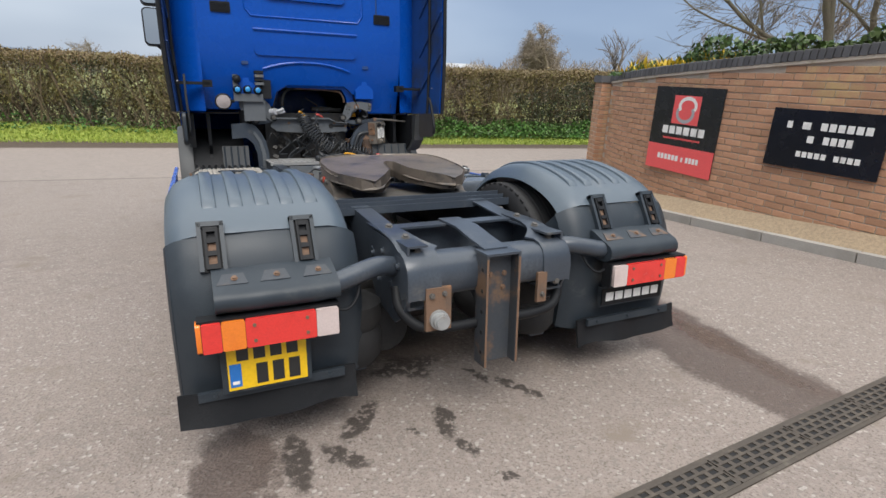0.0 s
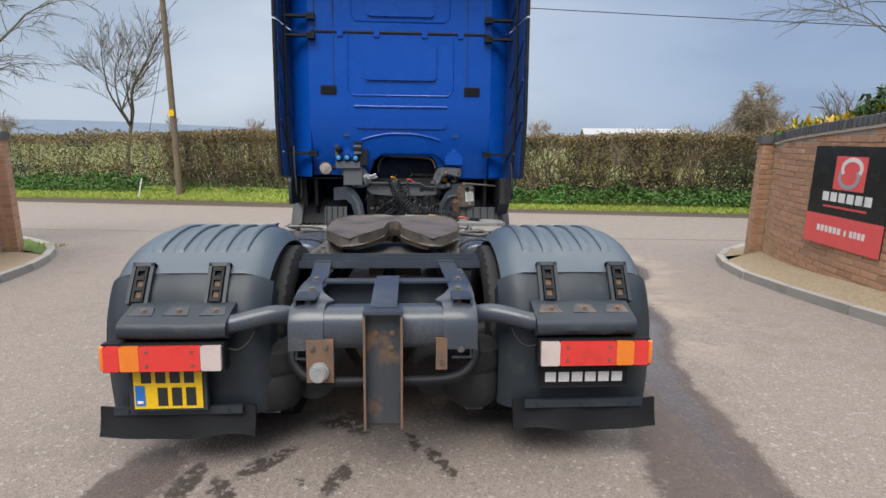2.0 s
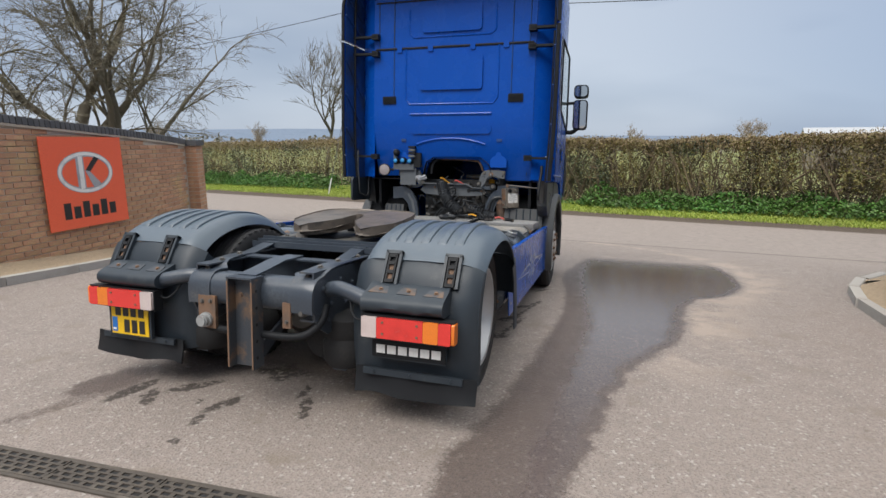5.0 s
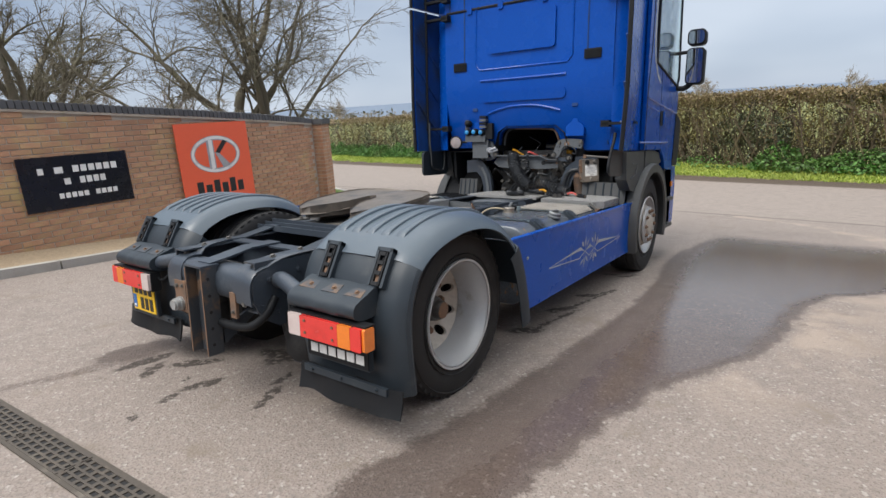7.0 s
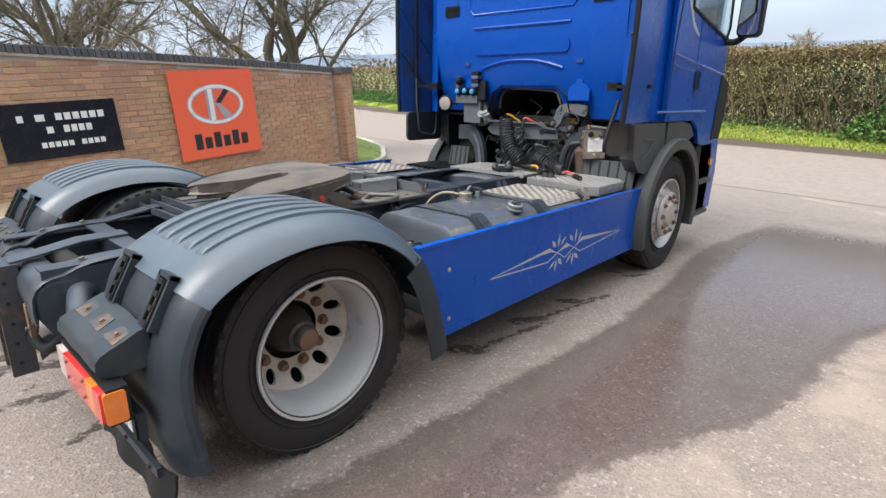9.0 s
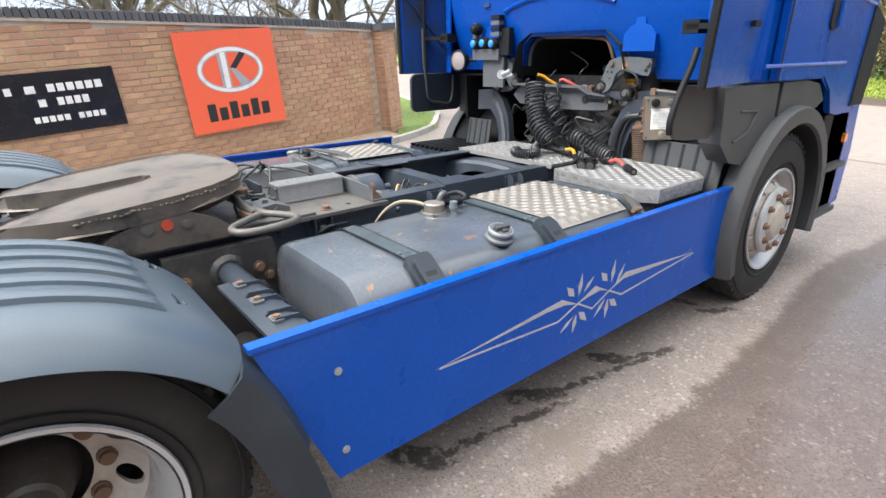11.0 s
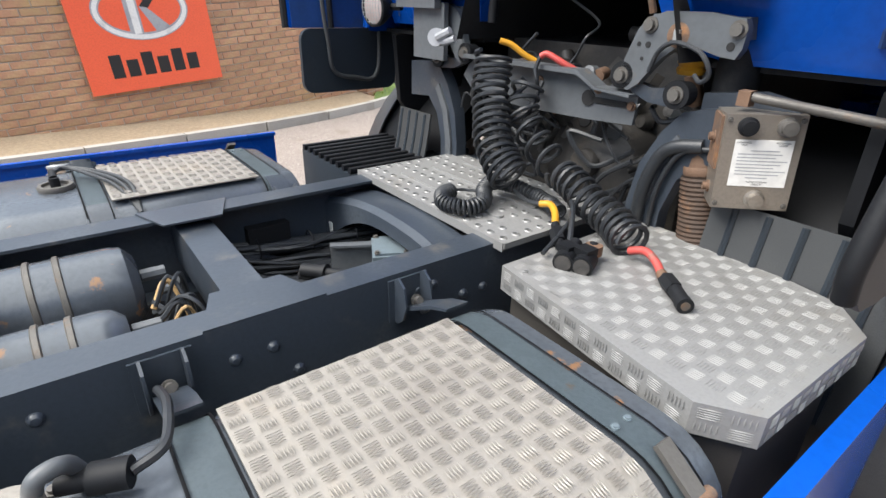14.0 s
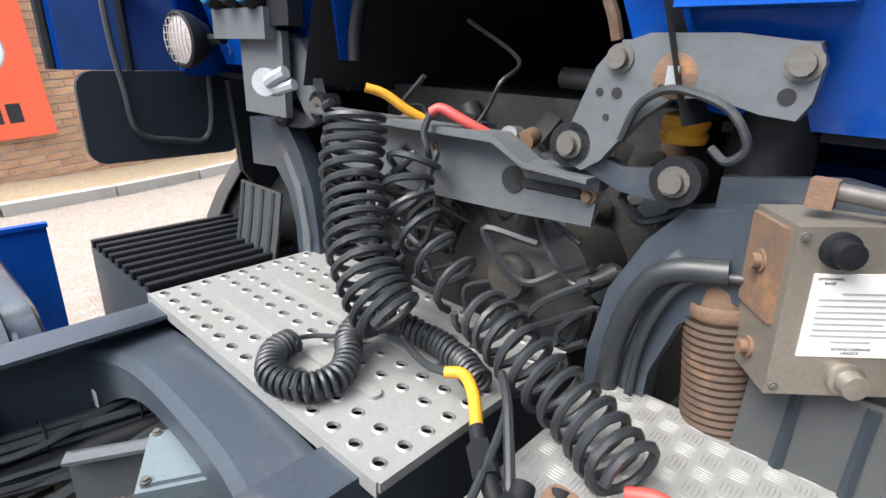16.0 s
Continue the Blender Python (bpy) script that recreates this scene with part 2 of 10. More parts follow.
GRAVEL = surface("beige_gravel", (0.38, 0.29, 0.19), 0.95, second=(0.28, 0.215, 0.145), scale=30, grain=70, bump=0.9, depth=0.02, spots=(0.4, 0.6))
IRON = surface("cast_iron", (0.085, 0.072, 0.060), 0.6, 0.3, second=(0.12, 0.10, 0.08), scale=9, dirt=(0.17, 0.15, 0.125), dirt_scale=4)
BARK = surface("bark", (0.155, 0.135, 0.095), 0.9, second=(0.15, 0.145, 0.075), scale=3, grain=30, bump=0.6, depth=0.02)
BARK_GREY = surface("grey_bark", (0.2, 0.17, 0.14), 0.9, second=(0.15, 0.13, 0.105), scale=3, grain=30, bump=0.5, depth=0.02)
POLE = surface("weathered_pole", (0.17, 0.13, 0.085), 0.9, second=(0.12, 0.10, 0.07), grain=40, bump=0.4)
BARN = surface("pale_roof_sheet", (0.4, 0.41, 0.42), 0.6)


def leafy(name, colours, rough=0.6):
    """Leaves and twigs in one mesh: each island takes its own colour."""
    mat = bpy.data.materials.new(name)
    mat.use_nodes = True
    nodes, links = links_of(mat)
    shader = nodes["Principled BSDF"]
    rnd = nodes.new("ShaderNodeNewGeometry").outputs["Random Per Island"]
    ramp = nodes.new("ShaderNodeValToRGB")
    ramp.color_ramp.interpolation = "CONSTANT"
    while len(ramp.color_ramp.elements) < len(colours):
        ramp.color_ramp.elements.new(0.5)
    for n, c in enumerate(colours):
        ramp.color_ramp.elements[n].position, ramp.color_ramp.elements[n].color = n / len(colours), (*c, 1)
    links.new(rnd, ramp.inputs["Fac"])
    col = tint(nodes, links, step(nodes, links, noisy(nodes, links, 0.5), 0.35, 0.7), ramp.outputs["Color"], (0.10, 0.085, 0.03), "MIX")
    mixed = nodes.new("ShaderNodeMix")
    mixed.data_type = "RGBA"
    mixed.inputs["Factor"].default_value = 0.35
    links.new(ramp.outputs["Color"], mixed.inputs["A"])
    links.new(col, mixed.inputs["B"])
    links.new(mixed.outputs["Result"], shader.inputs["Base Color"])
    shader.inputs["Roughness"].default_value = rough
    return mat


HEDGE = leafy("hedge_leaves", [(0.17, 0.135, 0.045), (0.20, 0.145, 0.06), (0.13, 0.12, 0.036), (0.26, 0.22, 0.068), (0.10, 0.09, 0.03), (0.31, 0.28, 0.085)])
HEDGE_TOP = leafy("hedge_top", [(0.22, 0.155, 0.082), (0.17, 0.115, 0.06), (0.27, 0.20, 0.10), (0.20, 0.165, 0.065)])
# very dark leaves put the shade of the hedge's foot and columns into colour
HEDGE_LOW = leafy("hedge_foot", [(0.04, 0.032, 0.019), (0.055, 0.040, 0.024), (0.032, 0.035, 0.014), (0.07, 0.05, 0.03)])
TWIGS = leafy("hedge_stems", [(0.13, 0.095, 0.06), (0.18, 0.135, 0.085), (0.085, 0.062, 0.043)], 0.9)
HOLLY = leafy("dark_hedge_leaves", [(0.035, 0.055, 0.025), (0.05, 0.075, 0.032), (0.028, 0.040, 0.020), (0.075, 0.095, 0.045)], 0.4)
WEEDS = leafy("bank_weeds", [(0.045, 0.14, 0.018), (0.065, 0.19, 0.025), (0.085, 0.20, 0.03), (0.03, 0.095, 0.015)])
GRASS = leafy("verge_grass", [(0.22, 0.30, 0.035), (0.28, 0.36, 0.045), (0.34, 0.39, 0.065), (0.17, 0.25, 0.03)])
IVY = leafy("ivy_leaves", [(0.03, 0.07, 0.015), (0.045, 0.10, 0.02), (0.07, 0.12, 0.03)], 0.35)
DAFFODIL = leafy("yellow_flowers", [(0.62, 0.42, 0.02), (0.10, 0.16, 0.03), (0.55, 0.36, 0.02)])


def ground_material():
    """Worn pale concrete with aggregate, wet ground beside the lorry, painted shade and damp under it, drips and oil,
    then road, bank and field further off.
    """
    mat = bpy.data.materials.new("worn_drive")
    mat.use_nodes = True
    nodes, links = links_of(mat)
    shader = nodes["Principled BSDF"]
    place = nodes.new("ShaderNodeTexCoord").outputs["Object"]
    split = nodes.new("ShaderNodeSeparateXYZ")
    wobble = add(nodes, "ShaderNodeTexNoise", Scale=1.6, Detail=7.0, Roughness=0.62)
    links.new(place, wobble.inputs["Vector"])
    shift = nodes.new("ShaderNodeVectorMath")
    shift.operation = "MULTIPLY_ADD"
    shift.inputs[1].default_value, shift.inputs[2].default_value = (0.55, 0.55, 0.0), (-0.275, -0.275, 0.0)
    links.new(wobble.outputs["Color"], shift.inputs[0])
    moved = nodes.new("ShaderNodeVectorMath")
    links.new(place, moved.inputs[0])
    links.new(shift.outputs["Vector"], moved.inputs[1])

    def patch(x, y, rx, ry, turn=0.0, low=0.75, high=1.1):
        """1 inside an uneven ellipse, 0 outside it."""
        m = nodes.new("ShaderNodeMapping")
        m.vector_type = "TEXTURE"
        m.inputs["Location"].default_value, m.inputs["Rotation"].default_value, m.inputs["Scale"].default_value = (x, y, 0), (0, 0, radians(turn)), (rx, ry, 1e6)
        links.new(moved.outputs["Vector"], m.inputs["Vector"])
        far = nodes.new("ShaderNodeVectorMath")
        far.operation = "LENGTH"
        links.new(m.outputs["Vector"], far.inputs[0])
        inv = nodes.new("ShaderNodeMath")
        inv.operation = "SUBTRACT"
        inv.inputs[0].default_value = 1.0
        links.new(step(nodes, links, far.outputs["Value"], low, high), inv.inputs[1])
        return inv.outputs["Value"]

    def most(values):
        got = values[0]
        for value in values[1:]:
            node = nodes.new("ShaderNodeMath")
            node.operation = "MAXIMUM"
            links.new(got, node.inputs[0])
            links.new(value, node.inputs[1])
            got = node.outputs["Value"]
        return got

    fine = noisy(nodes, links, 95.0, 4.0, 0.7, place)
    mid, large = noisy(nodes, links, 7.0, 6.0, 0.6, place), noisy(nodes, links, 0.55, 4.0, 0.6, place)
    col = tint(nodes, links, step(nodes, links, mid, 0.35, 0.7), (0.252, 0.211, 0.187), (0.204, 0.171, 0.152))
    col = tint(nodes, links, step(nodes, links, large, 0.4, 0.66), col, (0.242, 0.203, 0.179))
    col = tint(nodes, links, step(nodes, links, fine, 0.5, 0.64), col, (0.125, 0.104, 0.090))
    chips = add(nodes, "ShaderNodeTexVoronoi", Scale=75.0)
    links.new(place, chips.inputs["Vector"])
    shade = nodes.new("ShaderNodeSeparateColor")
    links.new(chips.outputs["Color"], shade.inputs["Color"])
    col = tint(nodes, links, step(nodes, links, shade.outputs["Red"], 0.84, 0.96), col, (0.266, 0.230, 0.206))
    col = tint(nodes, links, step(nodes, links, shade.outputs["Red"], 0.14, 0.06), col, (0.19, 0.163, 0.145))
    col = tint(nodes, links, step(nodes, links, shade.outputs["Green"], 0.955, 0.98), col, (0.335, 0.305, 0.275))
    col = tint(nodes, links, step(nodes, links, noisy(nodes, links, 2.6, 7.0, 0.68, place), 0.56, 0.70), col, (0.19, 0.155, 0.128))
    # the wet run along the lorry's side: its two edges, and the line where the brown damp turns to standing water
    bent = nodes.new("ShaderNodeVectorMath")
    bent.operation = "MULTIPLY_ADD"
    ripple = add(nodes, "ShaderNodeTexNoise", Scale=5.0, Detail=6.0, Roughness=0.65)
    links.new(place, ripple.inputs["Vector"])
    bent.inputs[1].default_value = (0.22, 0.22, 0.0)
    links.new(ripple.outputs["Color"], bent.inputs[0])
    links.new(place, bent.inputs[2])
    at = nodes.new("ShaderNodeSeparateXYZ")
    links.new(bent.outputs["Vector"], at.inputs[0])

    def sums(operation, a, b):
        node = nodes.new("ShaderNodeMath")
        node.operation = operation
        for k, value in enumerate((a, b)):
            if hasattr(value, "links"):
                links.new(value, node.inputs[k])
            else:
                node.inputs[k].default_value = value
        return node.outputs["Value"]

    Y0, Y1 = -1.6, 9.0
    way = nodes.new("ShaderNodeMapRange")
    way.inputs["From Min"].default_value, way.inputs["From Max"].default_value = Y0, Y1
    links.new(at.outputs["Y"], way.inputs["Value"])

    def edge_at(stops):
        """The x of an edge line for every y, from (y, x) stops."""
        line = nodes.new("ShaderNodeValToRGB")
        ramp = line.color_ramp
        ramp.interpolation = "B_SPLINE"
        while len(ramp.elements) < len(stops):
            ramp.elements.new(0.5)
        for e, (y, x) in zip(ramp.elements, stops):
            e.position, e.color = (y + 0.11 - Y0) / (Y1 - Y0), ((x + 0.11) / 5, (x + 0.11) / 5, (x + 0.11) / 5, 1)
        links.new(way.outputs["Result"], line.inputs["Fac"])
        apart = nodes.new("ShaderNodeSeparateColor")
        links.new(line.outputs["Color"], apart.inputs["Color"])
        return sums("MULTIPLY", apart.outputs["Red"], 5.0)

    right = sums("SUBTRACT", edge_at([(-1.6, 1.60), (-0.8, 1.78), (-0.05, 1.90), (0.4, 1.97), (0.87, 2.08), (1.25, 2.3), (1.9, 2.58), (2.9, 2.66), (3.5, 2.85), (3.9, 3.35), (4.6, 3.6), (6.2, 3.75), (7.2, 3.2), (8.4, 2.4), (9.0, 1.2)]), at.outputs["X"])
    left = sums("SUBTRACT", at.outputs["X"], edge_at([(-1.6, 1.16), (-0.7, 1.11), (-0.2, 1.20), (0.25, 1.26), (0.9, 1.32), (1.5, 1.38), (2.3, 1.42), (3.5, 1.36), (4.6, 1.16), (5.2, 1.30), (7.0, 1.5), (9.0, 1.6)]))
    deep = sums("SUBTRACT", at.outputs["X"], edge_at([(-1.6, 1.50), (-0.8, 1.47), (0.3, 1.57), (1.5, 1.66), (2.3, 1.66), (3.5, 1.56), (5.0, 1.45), (9.0, 1.6)]))
    ends = step(nodes, links, at.outputs["Y"], -1.40, -1.20)
    band = sums("MULTIPLY", sums("MULTIPLY", step(nodes, links, right, -0.10, 0.16), step(nodes, links, left, -0.14, 0.16)), ends)
    fade = step(nodes, links, at.outputs["Y"], 8.2, 5.2)
    band = sums("MULTIPLY", band, fade)
    # the first ellipse, under the lorry, paints shade together with oily damp
    damp_and_shade = most([band, sums("MULTIPLY", patch(0.0, 0.75, 0.75, 1.25, 0, 0.45, 1.15), 0.75), sums("MULTIPLY", patch(-1.08, -0.62, 0.16, 0.40, -8, 0.5, 1.15), 0.85), sums("MULTIPLY", patch(-1.05, -1.0, 0.10, 0.75, -14, 0.5, 1.1), 0.6), sums("MULTIPLY", patch(2.6, 7.2, 1.3, 0.5, 10, 0.5, 1.1), 0.5), sums("MULTIPLY", patch(-3.2, -1.75, 1.2, 0.12, 4, 0.4, 1.1), 0.5)])
    # the edge breaks up into specks
    jitter = nodes.new("ShaderNodeMath")
    jitter.operation = "MULTIPLY_ADD"
    jitter.inputs[1].default_value = 1.0
    links.new(noisy(nodes, links, 42.0, 5.0, 0.75, place), jitter.inputs[0])
    links.new(damp_and_shade, jitter.inputs[2])
    thinned = nodes.new("ShaderNodeMapRange")
    thinned.interpolation_type = "SMOOTHSTEP"
    thinned.inputs["From Min"].default_value, thinned.inputs["From Max"].default_value = 0.92, 1.25
    links.new(jitter.outputs["Value"], thinned.inputs["Value"])
    pool = sums("MULTIPLY", step(nodes, links, deep, -0.10, 0.14), sums("MULTIPLY", step(nodes, links, right, 0.0, 0.22), fade))
    col = tint(nodes, links, sums("MULTIPLY", thinned.outputs["Result"], 0.9), col, (0.38, 0.335, 0.32), "MULTIPLY")
    # silt along the water's edge
    silt = sums("MULTIPLY", sums("MULTIPLY", step(nodes, links, right, -0.75, -0.10), step(nodes, links, right, 0.02, -0.08)), step(nodes, links, noisy(nodes, links, 2.2, 5.0, 0.6, place), 0.42, 0.62))
    col = tint(nodes, links, sums("MULTIPLY", silt, sums("MULTIPLY", step(nodes, links, at.outputs["Y"], 0.4, 1.6), 0.7)), col, (0.34, 0.275, 0.225))

    tight = nodes.new("ShaderNodeVectorMath")
    tight.operation = "MULTIPLY_ADD"
    curl = add(nodes, "ShaderNodeTexNoise", Scale=13.0, Detail=4.0, Roughness=0.6)
    links.new(place, curl.inputs["Vector"])
    tight.inputs[1].default_value = (0.13, 0.13, 0.0)
    links.new(curl.outputs["Color"], tight.inputs[0])
    links.new(place, tight.inputs[2])

    def trickle(x0, y0, x1, y1, w):
        """1 along a short crooked run of oil."""
        m = nodes.new("ShaderNodeMapping")
        m.vector_type = "TEXTURE"
        m.inputs["Location"].default_value = ((x0 + x1) / 2 + 0.065, (y0 + y1) / 2 + 0.065, 0)
        m.inputs["Rotation"].default_value = (0, 0, math.atan2(y1 - y0, x1 - x0))
        m.inputs["Scale"].default_value = (math.hypot(x1 - x0, y1 - y0) / 2 + w, w, 1e6)
        links.new(tight.outputs["Vector"], m.inputs["Vector"])
        far = nodes.new("ShaderNodeVectorMath")
        far.operation = "LENGTH"
        links.new(m.outputs["Vector"], far.inputs[0])
        return step(nodes, links, far.outputs["Value"], 1.15, 0.7)

    oil = most([trickle(*t) for t in ((0.90, 1.18, 1.02, 1.30, 0.07), (1.0, 1.27, 1.03, 1.62, 0.022), (1.03, 1.6, 1.1, 1.92, 0.026), (0.93, 1.80, 1.02, 1.92, 0.06), (1.02, 1.86, 1.07, 2.26, 0.024), (1.07, 2.24, 1.17, 2.70, 0.020), (0.95, 2.32, 1.05, 2.42, 0.05), (1.05, 2.42, 1.17, 2.72, 0.018), (1.05, 3.22, 1.16, 3.38, 0.04), (0.88, 3.26, 0.98, 3.3, 0.03), (-0.2, 0.02, -0.14, -0.2, 0.07), (-0.3, -0.1, -0.05, -0.05, 0.08), (-0.46, -0.36, -0.62, -0.58, 0.05), (-0.84, -0.5, -0.85, -0.8, 0.055), (-0.72, -0.62, -0.62, -0.76, 0.04), (-0.18, -0.52, -0.24, -0.74, 0.045), (-0.21, -0.8, -0.2, -0.88, 0.03), (0.21, -0.4, 0.29, -0.63, 0.035), (-0.15, -1.04, -0.13, -1.08, 0.02), (-0.4, -0.62, -0.35, -0.66, 0.02), (0.1, -0.25, 0.14, -0.4, 0.03))])
    oil = sums("MULTIPLY", oil, step(nodes, links, noisy(nodes, links, 24.0, 5.0, 0.65, place), 0.36, 0.50))
    col = tint(nodes, links, sums("MULTIPLY", oil, 0.92), col, (0.036, 0.028, 0.023))
    spots = step(nodes, links, noisy(nodes, links, 9.0, 3.0, 0.5, place), 0.70, 0.74)
    col = tint(nodes, links, sums("MULTIPLY", spots, 0.45), col, (0.10, 0.08, 0.068))
    # the road's worn strip and patches near its edge
    split_in = nodes.new("ShaderNodeSeparateXYZ")
    links.new(place, split_in.inputs[0])
    road = nodes.new("ShaderNodeMath")
    road.operation = "MULTIPLY_ADD"
    road.inputs[1].default_value = 0.15
    links.new(split_in.outputs["X"], road.inputs[0])
    links.new(split_in.outputs["Y"], road.inputs[2])
    is_road = step(nodes, links, road.outputs["Value"], 9.30, 9.38)
    tar = tint(nodes, links, step(nodes, links, mid, 0.35, 0.7), (0.268, 0.225, 0.198), (0.21, 0.18, 0.16))
    tar = tint(nodes, links, step(nodes, links, fine, 0.5, 0.7), tar, (0.15, 0.13, 0.115))
    col = tint(nodes, links, is_road, col, tar)
    seam = most([step(nodes, links, road.outputs["Value"], 9.42, 9.37), ])
    edge = nodes.new("ShaderNodeMath")
    edge.operation = "MULTIPLY"
    links.new(seam, edge.inputs[0])
    links.new(step(nodes, links, road.outputs["Value"], 9.27, 9.32), edge.inputs[1])
    col = tint(nodes, links, edge.outputs["Value"], col, (0.12, 0.10, 0.085))
    # mud at the road's far side, then turf
    far = nodes.new("ShaderNodeMath")
    far.operation = "MULTIPLY_ADD"
    far.inputs[1].default_value = 1 / 3
    links.new(split_in.outputs["X"], far.inputs[0])
    links.new(split_in.outputs["Y"], far.inputs[2])
    wavy = nodes.new("ShaderNodeMath")
    wavy.operation = "MULTIPLY_ADD"
    wavy.inputs[1].default_value = 0.5
    links.new(mid, wavy.inputs[0])
    links.new(far.outputs["Value"], wavy.inputs[2])
    mud = step(nodes, links, wavy.outputs["Value"], 16.30, 16.65)
    col = tint(nodes, links, mud, col, (0.075, 0.055, 0.040))
    turf = step(nodes, links, wavy.outputs["Value"], 17.45, 17.75)
    green = tint(nodes, links, step(nodes, links, mid, 0.35, 0.65), (0.19, 0.25, 0.032), (0.26, 0.30, 0.055))
    green = tint(nodes, links, step(nodes, links, far.outputs["Value"], 19.0, 19.6), green, (0.155, 0.165, 0.050))
    col = tint(nodes, links, turf, col, green)
    links.new(col, shader.inputs["Base Color"])
    wet = nodes.new("ShaderNodeMath")
    wet.operation = "MULTIPLY"
    links.new(pool, wet.inputs[0])
    links.new(thinned.outputs["Result"], wet.inputs[1])
    rough = tint(nodes, links, thinned.outputs["Result"], (0.85, 0.85, 0.85), (0.55, 0.55, 0.55))
    rough = tint(nodes, links, wet.outputs["Value"], rough, (0.09, 0.09, 0.09))
    rough = tint(nodes, links, turf, rough, (0.9, 0.9, 0.9))
    links.new(rough, shader.inputs["Roughness"])
    height = nodes.new("ShaderNodeMath")
    height.operation = "ADD"
    links.new(fine, height.inputs[0])
    links.new(chips.outputs["Distance"], height.inputs[1])
    relief = add(nodes, "ShaderNodeBump", Strength=0.45, Distance=0.008)
    flatter = nodes.new("ShaderNodeMapRange")
    flatter.inputs["To Min"].default_value, flatter.inputs["To Max"].default_value = 0.50, 0.05
    links.new(wet.outputs["Value"], flatter.inputs["Value"])
    links.new(flatter.outputs["Result"], relief.inputs["Strength"])
    links.new(height.outputs["Value"], relief.inputs["Height"])
    links.new(relief.outputs["Normal"], shader.inputs["Normal"])
    return mat


GROUND = ground_material()
GLASS = bpy.data.materials.new("window_glass")
GLASS.use_nodes = True
_g = GLASS.node_tree.nodes["Principled BSDF"]
_g.inputs["Base Color"].default_value, _g.inputs["Roughness"].default_value, _g.inputs["Transmission Weight"].default_value = (0.75, 0.9, 0.88, 1), 0.03, 0.9
MIRROR = bpy.data.materials.new("mirror_glass")
MIRROR.use_nodes = True
_g = MIRROR.node_tree.nodes["Principled BSDF"]
_g.inputs["Base Color"].default_value, _g.inputs["Roughness"].default_value, _g.inputs["Metallic"].default_value = (0.55, 0.57, 0.58, 1), 0.03, 1.0


# ---- building helpers ----
SINGLES = {"bolt", "side_bolt", "lens_screw", "post_hole", "cooling_rib", "stiffener", "rib_slot", "rusty_edge", "rubber_bush", "mirror_arm"}


def part(name, bm, material, parent=None, label="", smooth=True, category="", kind="", group=""):
    """Links a bmesh as one mesh object under a thing or a part."""
    bmesh.ops.recalc_face_normals(bm, faces=bm.faces)
    if name in SINGLES:
        bm.verts.index_update()
        groups, left = [], set(bm.verts)
        while left:
            todo, got = [left.pop()], []
            while todo:
                v = todo.pop()
                got.append(v)
                for e in v.link_edges:
                    o = e.other_vert(v)
                    if o in left:
                        left.discard(o)
                        todo.append(o)
            groups.append(got)
        if len(groups) > 1:
            obs = []
            for got in sorted(groups, key=lambda g: min(v.index for v in g)):
                got.sort(key=lambda v: v.index)
                ids = {v.index: i for i, v in enumerate(got)}
                fs = [[ids[v.index] for v in f.verts] for f in bm.faces if f.verts[0].index in ids]
                obs.append(mesh_object(name, [v.co.copy() for v in got], fs, material, parent, label, category, kind, False))
            bm.free()
            return obs[0]
    me = bpy.data.meshes.new(name)
    bm.to_mesh(me)
    bm.free()
    me.materials.append(material)
    if smooth:
        me.shade_smooth()
        me.set_sharp_from_angle(angle=radians(38))
    ob = new(name, me)
    ob.parent = parent
    return tagged(ob, label, category, group, kind)


def again(ob, m, parent=None, name=""):
    """Another object on the same mesh, for alike pieces."""
    o = new(name or ob.name.split(".")[0], ob.data)
    o.parent = parent if parent is not None else ob.parent
    o.matrix_basis = m
    return o


def thing(name, label, category, m=None, group=""):
    ob = new(name)
    ob.empty_display_size = 0.1
    if m is not None:
        ob.matrix_world = m
    return tagged(ob, label, category, group)


def bm_new():
    return bmesh.new()


def soften(bm, width, segments=2, geom=None, angle=30):
    edges = [e for e in (geom or bm.edges) if len(e.link_faces) == 2 and e.calc_face_angle(0) > radians(angle)]
    if edges and width:
        bmesh.ops.bevel(bm, geom=edges, offset=width, segments=segments, affect="EDGES", profile=0.6)
    return bm


def box(bm, x0, x1, y0, y1, z0, z1, m=None):
    vs = [bm.verts.new(Vector(p) if m is None else m @ Vector(p)) for p in ((x0, y0, z0), (x1, y0, z0), (x1, y1, z0), (x0, y1, z0), (x0, y0, z1), (x1, y0, z1), (x1, y1, z1), (x0, y1, z1))]
    for f in ((3, 2, 1, 0), (4, 5, 6, 7), (0, 1, 5, 4), (1, 2, 6, 5), (2, 3, 7, 6), (3, 0, 4, 7)):
        bm.faces.new([vs[i] for i in f])
    return bm


def frame_of(way):
    w = Vector(way).normalized()
    u = w.cross(Vector((0, 0, 1)) if abs(w.z) < 0.9 else Vector((1, 0, 0))).normalized()
    return u, w.cross(u), w


def ring(bm, c, u, v, r, n, r2=None, phase=0.0):
    return [bm.verts.new(c + u * (r * math.cos(a)) + v * ((r2 or r) * math.sin(a))) for a in (2 * math.pi * i / n + phase for i in range(n))]


def skin(bm, a, b):
    for i in range(len(a)):
        j = (i + 1) % len(a)
        bm.faces.new((a[i], a[j], b[j], b[i]))


